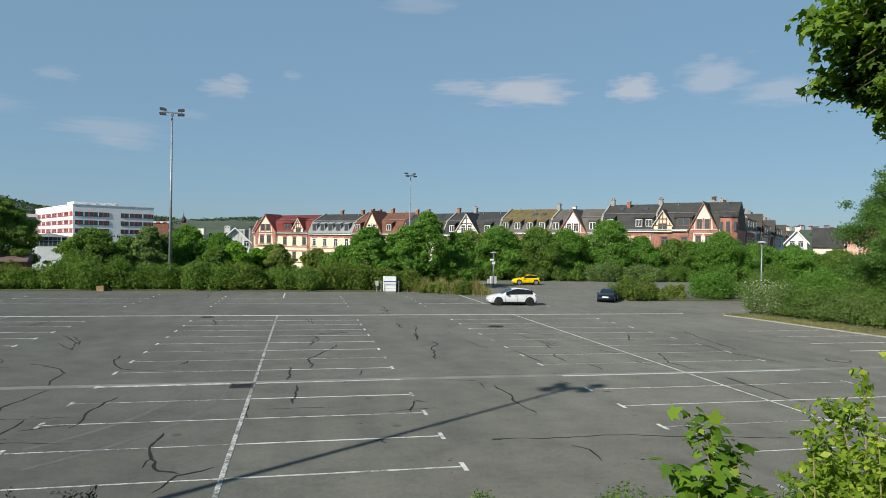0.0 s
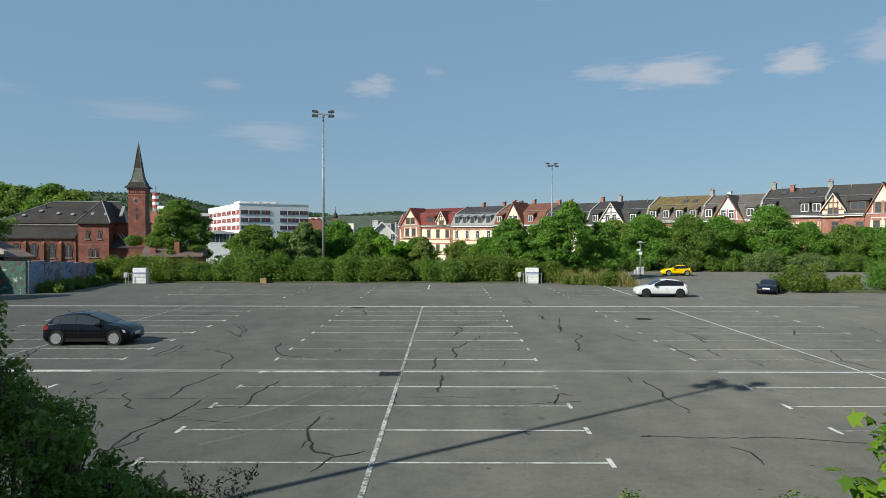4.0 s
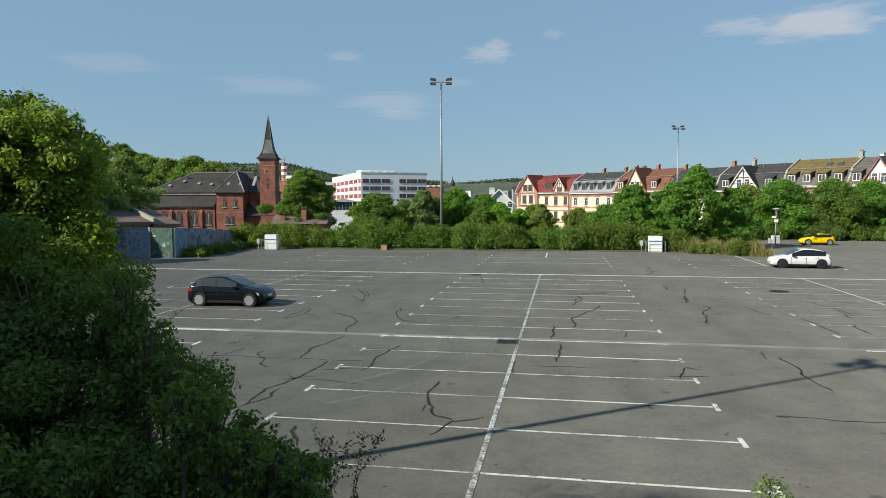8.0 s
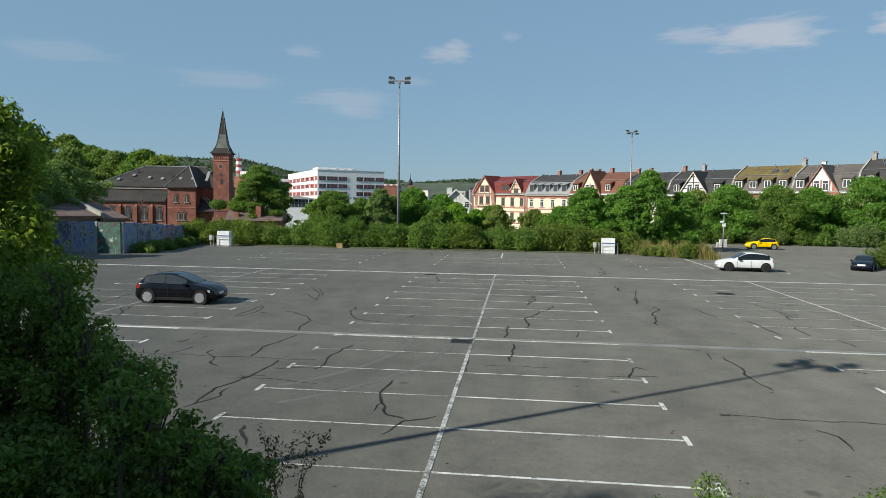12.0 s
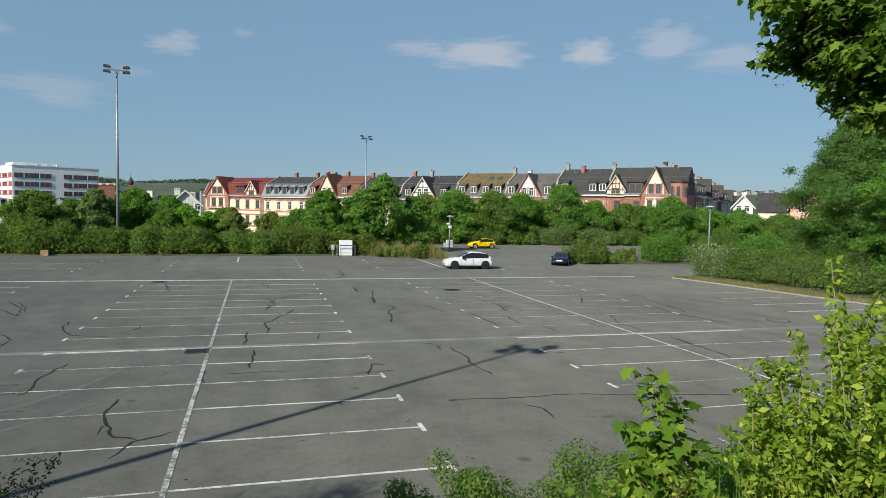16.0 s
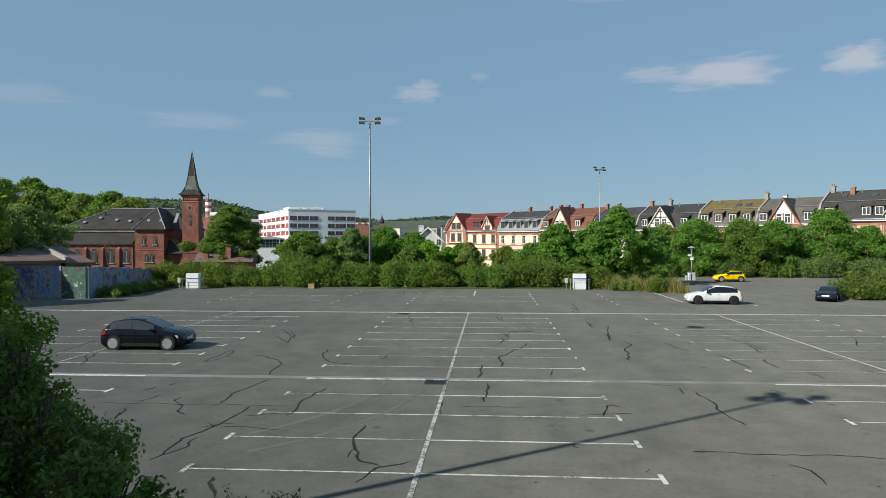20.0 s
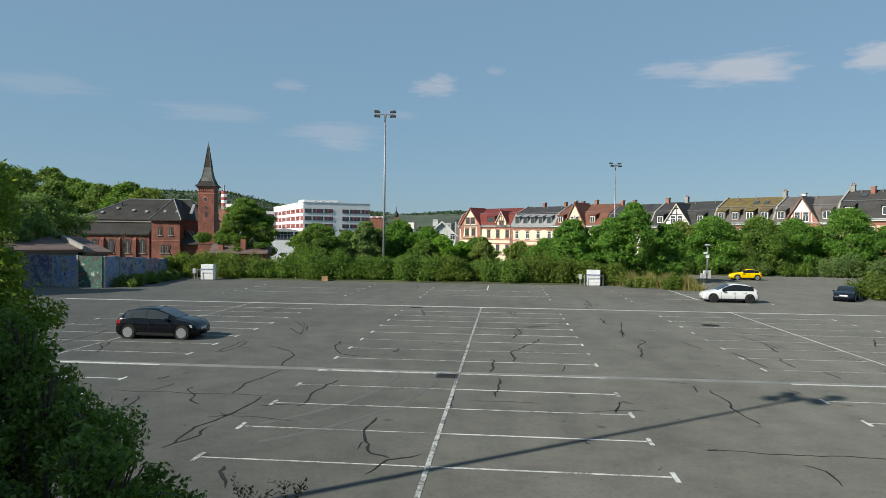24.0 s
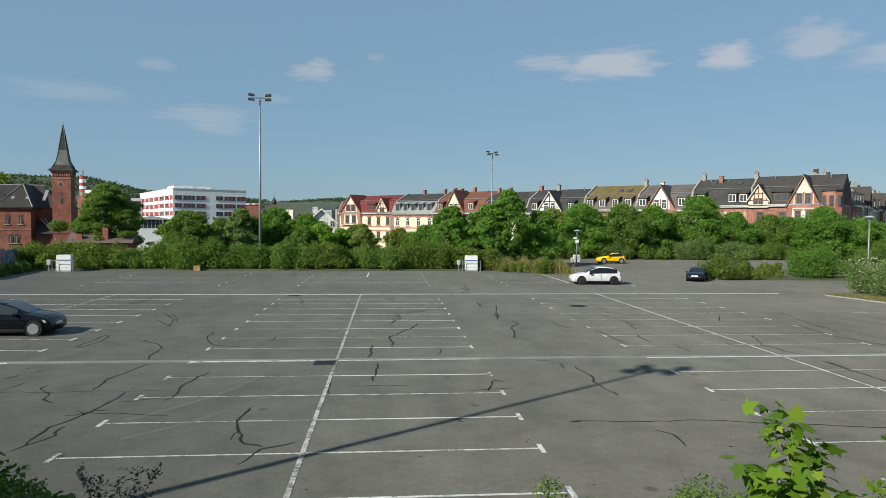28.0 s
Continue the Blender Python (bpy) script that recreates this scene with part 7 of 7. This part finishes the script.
def thicket(name, label, blobs, leaf, seed, n, size, shape="oval", category="shrub", z0=0.5, stem="bark", depth=0.3):
    """A dense shrub or low tree from clumps: centre, radius and height of each."""
    rng = np.random.default_rng(seed)
    cx, cy = np.mean([b[0] for b in blobs]), np.mean([b[1] for b in blobs])
    t = thing(name, label, category, Matrix.Translation((cx, cy, z0)))
    cs, rs = [], []
    for bx, by, bz, r, rz in blobs:
        for j in range(18):
            d = unit(rng.normal(0, 1, (1, 3)))[0] * r * rng.uniform(0.5, 0.95)
            q = r * rng.uniform(0.16, 0.4)
            cs.append((bx - cx + d[0], by - cy + d[1], bz - z0 + d[2] * rz / r))
            rs.append((q, q, q * 0.85))
    pts, nrm = clump_points(cs, rs, n, rng, depth)
    pts += rng.normal(0, size * 0.8, pts.shape)
    pts = np.concatenate([pts])
    v, f = leaf_cloud(pts, nrm, size, rng, shape, 0.5)
    part("foliage", array_mesh("foliage", v, f, leaf), None, t)
    for i, (bx, by, bz, r, rz) in enumerate(blobs):
        c = Vector((bx - cx, by - cy, bz - z0))
        part("stem", Solid().tube([(c.x * 0.5, c.y * 0.5, -0.6), (c.x * 0.8, c.y * 0.8, c.z * 0.45), c], [0.022, 0.014, 0.005], 6), M[stem], t)
        for j in range(6):
            e = c + Vector((rng.uniform(-0.6, 0.6) * r, rng.uniform(-0.6, 0.6) * r, rng.uniform(0, 0.7) * rz))
            part("twig", Solid().tube([c * 0.8, (c + e) / 2 + Vector((0, 0, 0.05)), e], [0.008, 0.005, 0.002], 5), M[stem], t)
    return t


# young maple shoots and bright shrubs by the path, to the east
stems_and_leaves("maple_sapling", "young sycamore maple with big bright green lobed leaves", 1.9, 2.75, 2.5, M["shoot"], 601,
                 ((1.97, 2.79, 3.77, 5), (2.06, 2.84, 3.6, 4), (1.86, 2.7, 3.58, 4), (1.74, 2.62, 3.42, 4), (2.2, 2.8, 3.35, 3), (1.92, 2.74, 3.5, 6), (2.08, 2.76, 3.42, 6), (1.8, 2.7, 3.3, 5)), 0.045, "lobed", "twig", "sapling", 0.45, 0.042)
stems_and_leaves("bright_shrub", "bright green shrub with upright leafy shoots", 2.2, 1.85, 2.7, M["shrub_near"], 602,
                 ((1.94, 2.09, 3.92, 6), (2.32, 2.1, 4.46, 7), (2.25, 1.9, 4.2, 7), (2.05, 1.9, 4.0, 7), (2.4, 1.75, 4.4, 7), (2.2, 1.62, 4.35, 6), (2.5, 1.95, 4.2, 6), (2.1, 1.7, 3.9, 6), (1.95, 1.85, 3.75, 6), (2.35, 1.6, 4.1, 6), (1.85, 1.95, 3.6, 5), (2.6, 2.1, 4.3, 6), (2.15, 2.0, 3.7, 7), (2.3, 1.8, 3.75, 7), (2.0, 1.7, 3.6, 7), (2.45, 1.9, 3.9, 7), (2.2, 1.55, 3.7, 7), (1.75, 1.8, 3.45, 6), (2.0, 2.15, 3.9, 6), (2.1, 2.15, 4.02, 7), (2.23, 2.15, 4.08, 7), (2.39, 2.15, 4.15, 7), (2.52, 2.15, 4.2, 7), (2.16, 2.15, 3.71, 6), (1.95, 2.1, 3.62, 6), (2.78, 2.1, 4.3, 8), (2.85, 2.05, 4.42, 8), (2.7, 1.95, 4.25, 8), (2.8, 1.9, 4.1, 8), (2.65, 2.1, 4.05, 7)), 0.018, "trident", "twig", "shrub", 0.35, 0.0118, spread=0.8)
stems_and_leaves("low_bright_shrub", "low yellow-green shrub at the edge of the bank", 1.9, 2.4, 2.6, M["shrub_near"], 603,
                 tuple((1.3 + 0.11 * i + 0.05 * math.sin(i * 2.3), 2.55 - 0.08 * i + 0.1 * math.sin(i * 1.9), 3.28 + 0.04 * i + 0.07 * math.sin(i * 3.3), 5) for i in range(11)), 0.016, "oval", "red_twig", "shrub", 0.3, 0.02)
# fine-leaved bushes lower on the bank
thicket("bank_bush", "dark green fine-leaved bush on the bank", ((1.0, 5.5, 1.75, 0.5, 0.42), (1.35, 5.4, 1.7, 0.45, 0.5), (2.0, 5.4, 1.75, 0.5, 0.45), (0.55, 5.3, 1.5, 0.35, 0.35), (3.2, 4.6, 1.95, 0.5, 0.5), (2.6, 4.9, 1.7, 0.5, 0.4), (1.7, 5.5, 1.9, 0.6, 0.5), (2.3, 5.1, 2.0, 0.6, 0.52), (2.9, 4.8, 2.1, 0.6, 0.55), (3.5, 4.4, 2.25, 0.65, 0.6), (4.2, 4.0, 2.4, 0.7, 0.6)), M["hedge"], 610, 52000, 0.018)
thicket("bank_bush", "pale green fine-leaved bush on the bank", ((1.35, 4.6, 1.95, 0.4, 0.4), (2.6, 4.2, 2.2, 0.45, 0.4), (3.3, 3.7, 2.5, 0.5, 0.45)), M["maple"], 611, 20000, 0.018)
# the maple bough that hangs in from the east
bough = thing("sycamore_tree", "large sycamore maple over the bank, shade darkened into its lobed leaves", "tree", Matrix.Translation((9.0, 1.0, 2.8)))
part("trunk", Solid().tube([(0, 0, -0.5), (0.1, 0, 2.2), (0, 0.2, 5.5), (0.1, 0.3, 9.5)], [0.34, 0.28, 0.2, 0.05], 12), M["bark"], bough, smooth=True)
rngb = np.random.default_rng(620)
cs, rs = [], []
TIPS = ((3.68, 3.8, 6.2), (3.76, 3.84, 5.95), (3.9, 3.82, 5.84), (4.1, 3.8, 5.72), (4.28, 3.82, 5.52), (4.16, 3.99, 5.88), (3.86, 4.04, 6.13), (4.19, 3.73, 5.93), (4.46, 3.59, 5.78), (4.01, 3.89, 6.18), (4.46, 3.64, 5.53), (4.66, 3.49, 5.68), (4.66, 3.54, 5.38), (4.26, 3.84, 6.28), (4.76, 3.44, 6.08), (5.16, 3.14, 5.78), (5.36, 3.24, 6.38), (5.76, 2.84, 5.98), (6.46, 2.44, 6.48), (5.16, 2.44, 6.58), (6.66, 3.24, 7.18))
for k, (x, y, z) in enumerate(TIPS):
    c = Vector((x - 9.0, y - 1.0, z - 2.8))
    part("limb", Solid().tube([(0, 0.1, 3.0 + 0.1 * k), c * 0.55 + Vector((0, 0, 1.6)), c + Vector((0.1, -0.1, 0.08)), c - Vector((0.12, -0.06, 0.1))], [0.05, 0.02, 0.006, 0.003], 6), M["bark"], bough, smooth=True)
    for j in range(4):
        cs.append(tuple(c + Vector((rngb.normal(0, 0.17), rngb.normal(0, 0.17), rngb.normal(0, 0.12)))))
        rs.append((0.24, 0.24, 0.15))
    for q in (0.62, 0.75, 0.88):
        cs.append(tuple(c * q + Vector((0, 0, 1.6 * (1 - q) * 2.2)) + Vector((rngb.normal(0, 0.1), rngb.normal(0, 0.1), 0.0))))
        rs.append((0.26, 0.26, 0.18))
for k in range(60):
    a, u = rngb.uniform(0, 6.28), rngb.uniform(0, 1)
    rr = 3.2 * math.sin(math.pi * (0.15 + 0.8 * u)) * math.sqrt(rngb.uniform(0.1, 1))
    p = (math.cos(a) * rr + 1.0, math.sin(a) * rr - 1.0, 4.9 + 5.6 * u)
    cs.append(p)
    rs.append((0.75, 0.75, 0.55))
pts, nrm = [], []
for c, r in zip(cs, rs):
    n = 95 if r[0] < 0.5 else 200
    d = unit(rngb.normal(0, 1, (n, 3)))
    pts.append(np.array(c) + d * np.array(r) * rngb.uniform(0.3, 1, (n, 1)))
    nrm.append(unit(d * 0.4 + np.array([-0.3, 0.2, 0.8])))
pts, nrm = np.concatenate(pts), np.concatenate(nrm)
v, f = leaf_cloud(pts, nrm, 0.046, rngb, "lobed", 0.6)
part("crown", array_mesh("crown", v, f, M["bough"]), None, bough)
# flower clusters among the leaves
p = pts[:2400:13] + np.array([0, 0, -0.06])
v, f = leaf_cloud(np.repeat(p, 6, 0) + rngb.normal(0, 0.02, (len(p) * 6, 3)), unit(rngb.normal(0, 1, (len(p) * 6, 3))), 0.012, rngb)
part("blossom", array_mesh("blossom", v, f, M["lime_green"]), None, bough, "hanging yellow-green flowers")

# the dark bush and the tree to the west
thicket("dark_bush", "dense dark green bush on the shaded bank", ((-2.32, 3.2, 4.12, 0.18, 0.18), (-2.18, 3.2, 3.86, 0.17, 0.17), (-2.03, 3.2, 3.72, 0.17, 0.17), (-1.9, 3.2, 3.6, 0.17, 0.17), (-1.75, 3.2, 3.46, 0.16, 0.16), (-1.58, 3.2, 3.34, 0.16, 0.16), (-1.43, 3.18, 3.27, 0.14, 0.14), (-1.27, 3.15, 3.22, 0.13, 0.13), (-1.66, 3.15, 3.2, 0.3, 0.3), (-1.41, 3.1, 3.2, 0.25, 0.22), (-1.86, 3, 3.12, 0.34, 0.32), (-1.51, 2.95, 3.08, 0.28, 0.26), (-2.28, 3.09, 3.3, 0.38, 0.4), (-1.26, 2.95, 3.1, 0.2, 0.2), (-2.21, 2.6, 3.2, 0.4, 0.4), (-2.92, 3.49, 3.61, 0.65, 0.55), (-2.47, 3.39, 3.51, 0.55, 0.6), (-2.33, 3.14, 3.31, 0.45, 0.45), (-2.82, 3.04, 3.41, 0.6, 0.6), (-3.42, 3.14, 3.61, 0.7, 0.7), (-1.96, 3.05, 3.16, 0.35, 0.35), (-1.66, 2.95, 3.11, 0.3, 0.3), (-1.36, 2.9, 3.16, 0.23, 0.2), (-2.38, 2.59, 3.26, 0.5, 0.4), (-2.72, 2.24, 3.41, 0.55, 0.5), (-3.52, 2.44, 3.61, 0.65, 0.65), (-2.42, 3.39, 3.91, 0.2, 0.2), (-3.22, 3.44, 4.11, 0.5, 0.5), (-2.61, 3.5, 4.09, 0.16, 0.16), (-2.54, 3.56, 3.97, 0.128, 0.128), (-2.46, 3.61, 3.84, 0.12, 0.12), (-2.58, 3.53, 3.85, 0.176, 0.176), (-2.38, 3.66, 3.7, 0.112, 0.112), (-2.48, 3.6, 3.67, 0.16, 0.16), (-2.33, 3.69, 3.55, 0.112, 0.112), (-2.63, 3.49, 3.92, 0.192, 0.192), (-1.55, 2.75, 3.58, 0.13, 0.13), (-1.43, 2.81, 3.48, 0.12, 0.12), (-1.31, 2.86, 3.38, 0.10, 0.10), (-1.49, 2.78, 3.40, 0.16, 0.16), (-1.21, 2.91, 3.32, 0.08, 0.08), (-1.65, 2.69, 3.69, 0.16, 0.16)),
        M["dark_leaf"], 630, 125000, 0.0165, "diamond", depth=0.35, z0=2.6)
stems_and_leaves("bank_twigs", "thin brownish leafy twigs at the foot of the dark bush", -1.55, 4.1, 2.4, M["brown_leaf"], 631, ((-1.66, 4.2, 3.15, 4), (-1.53, 4.2, 3.07, 4), (-1.41, 4.2, 3.06, 4), (-1.3, 4.2, 3.12, 4), (-1.19, 4.22, 3.13, 4), (-1.58, 4.15, 3.0, 3)), 0.013, "oval", "bark", "shrub", 0.2, 0.022, up=0.35, girth=0.55, spread=0.7)
thicket("green_tree", "round green tree with light and shade in its crown", ((-3.92, 4.19, 5.0, 0.42, 0.4), (-4.16, 3.93, 5.0, 0.36, 0.36), (-3.57, 4.26, 4.75, 0.4, 0.45), (-3.54, 4.17, 4.4, 0.38, 0.5), (-3.77, 4.15, 4.76, 0.5, 0.45), (-4.11, 3.94, 4.86, 0.5, 0.45), (-3.62, 4.16, 4.41, 0.5, 0.5), (-4.4, 3.75, 4.55, 0.55, 0.55), (-3.85, 3.75, 4.26, 0.65, 0.6), (-3.45, 3.87, 4.01, 0.5, 0.5), (-4.24, 3.44, 4.01, 0.65, 0.6), (-4.3, 4.0, 5.0, 0.36, 0.36), (-3.5, 4.1, 4.92, 0.34, 0.32), (-3.46, 4.22, 4.7, 0.26, 0.26), (-3.75, 3.9, 4.9, 0.35, 0.32), (-3.36, 4.3, 4.2, 0.28, 0.28), (-3.98, 4.36, 5.14, 0.28, 0.28), (-4.12, 4.2, 5.08, 0.3, 0.3), (-3.96, 4.39, 5.14, 0.28, 0.28), (-3.96, 4.4, 5.1, 0.27, 0.27), (-3.73, 4.58, 5.0, 0.27, 0.27), (-3.64, 4.67, 4.95, 0.2, 0.2), (-3.72, 4.6, 4.74, 0.24, 0.24), (-3.8, 4.5, 4.48, 0.28, 0.28), (-3.72, 4.68, 4.15, 0.28, 0.28), (-3.45, 4.78, 4.0, 0.25, 0.25)),
        M["bank_tree"], 632, 112000, 0.019, "oval", "tree", z0=2.6)
# a tree further west that reaches in with one twig
over = thing("overhanging_tree", "green tree whose leafy twig hangs over the bank", "tree", Matrix.Translation((-7.6, 2.6, 2.8)))
part("trunk", Solid().tube([(0, 0, -0.4), (0.05, 0, 1.6), (-0.25, 0.35, 2.8), (-0.7, 0.9, 4.2)], [0.14, 0.11, 0.08, 0.03], 9), M["bark"], over, smooth=True)
part("limb", Solid().tube([(0, 0, 2.2), (1.6, 0.7, 3.3), (2.9, 1.25, 3.3), (3.35, 1.46, 3.1)], [0.05, 0.025, 0.01, 0.003], 6), M["bark"], over, smooth=True)
part("limb", Solid().tube([(1.6, 0.7, 3.3), (2.8, 1.2, 2.95), (3.35, 1.46, 2.84)], [0.016, 0.008, 0.002], 6), M["bark"], over, smooth=True)
rngo = np.random.default_rng(648)
cs = [(3.38, 1.48, 3.14), (3.2, 1.4, 3.2), (3.42, 1.5, 2.86), (2.8, 1.2, 3.2), (2.3, 1.0, 3.4), (-0.7, 0.9, 4.2), (-0.2, 1.3, 3.9), (-1.6, 1.1, 4.0), (-0.8, 0.2, 3.8)]
rs = [(0.15, 0.15, 0.1), (0.14, 0.14, 0.1), (0.1, 0.1, 0.08), (0.2, 0.2, 0.16), (0.3, 0.3, 0.2), (0.8, 0.8, 0.6), (0.7, 0.7, 0.5), (0.8, 0.8, 0.6), (0.8, 0.8, 0.6)]
pts = np.concatenate([np.array(c) + unit(rngo.normal(0, 1, (k, 3))) * np.array(r) * rngo.uniform(0.2, 1, (k, 1)) for c, r, k in zip(cs, rs, (110, 90, 50, 150, 250, 900, 800, 900, 900))])
v, f = leaf_cloud(pts, unit(rngo.normal(0, 1, pts.shape) * 0.5 + np.array([-0.3, 0, 0.8])), 0.028, rngo, "oval", 0.5)
part("crown", array_mesh("crown", v, f, M["hedge_yellow"]), None, over)
# unseen trees added behind the camera to shade the west part of the bank
for i, (x, y, h, w) in enumerate(((-8.5, -3.4, 6.6, 6.6), (-12.5, -3.2, 6.5, 6.5), (-6.2, -5.4, 6.2, 6.2), (-6.0, 0.3, 4.4, 3.0))):
    tree(x, y, 3.0, h, w, M["maple"], 640 + i, "unseen broad green tree added behind the path for shade", (24000 if h > 5 else 14000), 0.17, 0.12, clumps=40, fine=1.0, group="trees behind the path")
# dark trees added as shade casters for the painted wall, mostly out of view
tree(-42.5, 42.5, 0, 10, 7, M["dark_leaf"], 647, "dark tree added to shade the painted wall", 9000, 0.2, 0.1, clumps=36)
tree(-48.5, 45.5, 0, 12, 9, M["dark_leaf"], 645, "dark tree added to shade the painted wall", 9000, 0.2, 0.1, clumps=36)
tree(-44.0, 49.2, 0, 10, 7.0, M["dark_leaf"], 646, "dark tree added to shade the painted wall", 9000, 0.2, 0.1, clumps=36)
# grass on the bank
n = 16000
rng = np.random.default_rng(650)
gxs, gys = rng.uniform(-9, 9, n), rng.uniform(0.8, 7.2, n)
gz = land_height(gxs, gys)
h = rng.uniform(0.05, 0.2, n)
a = rng.uniform(0, 6.28, n)
base = np.stack([gxs, gys, gz], 1)
side = np.stack([np.cos(a), np.sin(a), np.zeros(n)], 1) * 0.006
tip = base + np.stack([rng.normal(0, 0.08, n), rng.normal(0, 0.08, n), h], 1)
v = np.stack([base - side, base + side, tip], 1).reshape(-1, 3)
whole("bank_grass", array_mesh("bank_grass", v, np.arange(n * 3).reshape(n, 3), M["grass"]), None, "long green grass on the bank", "grass", kind="stuff")

# bring the whole plan to true metres
for ob in scene.objects:
    if ob.parent is None and ob.type in ("MESH", "EMPTY"):
        ob.matrix_basis = Matrix.Scale(SCALE, 4) @ ob.matrix_basis
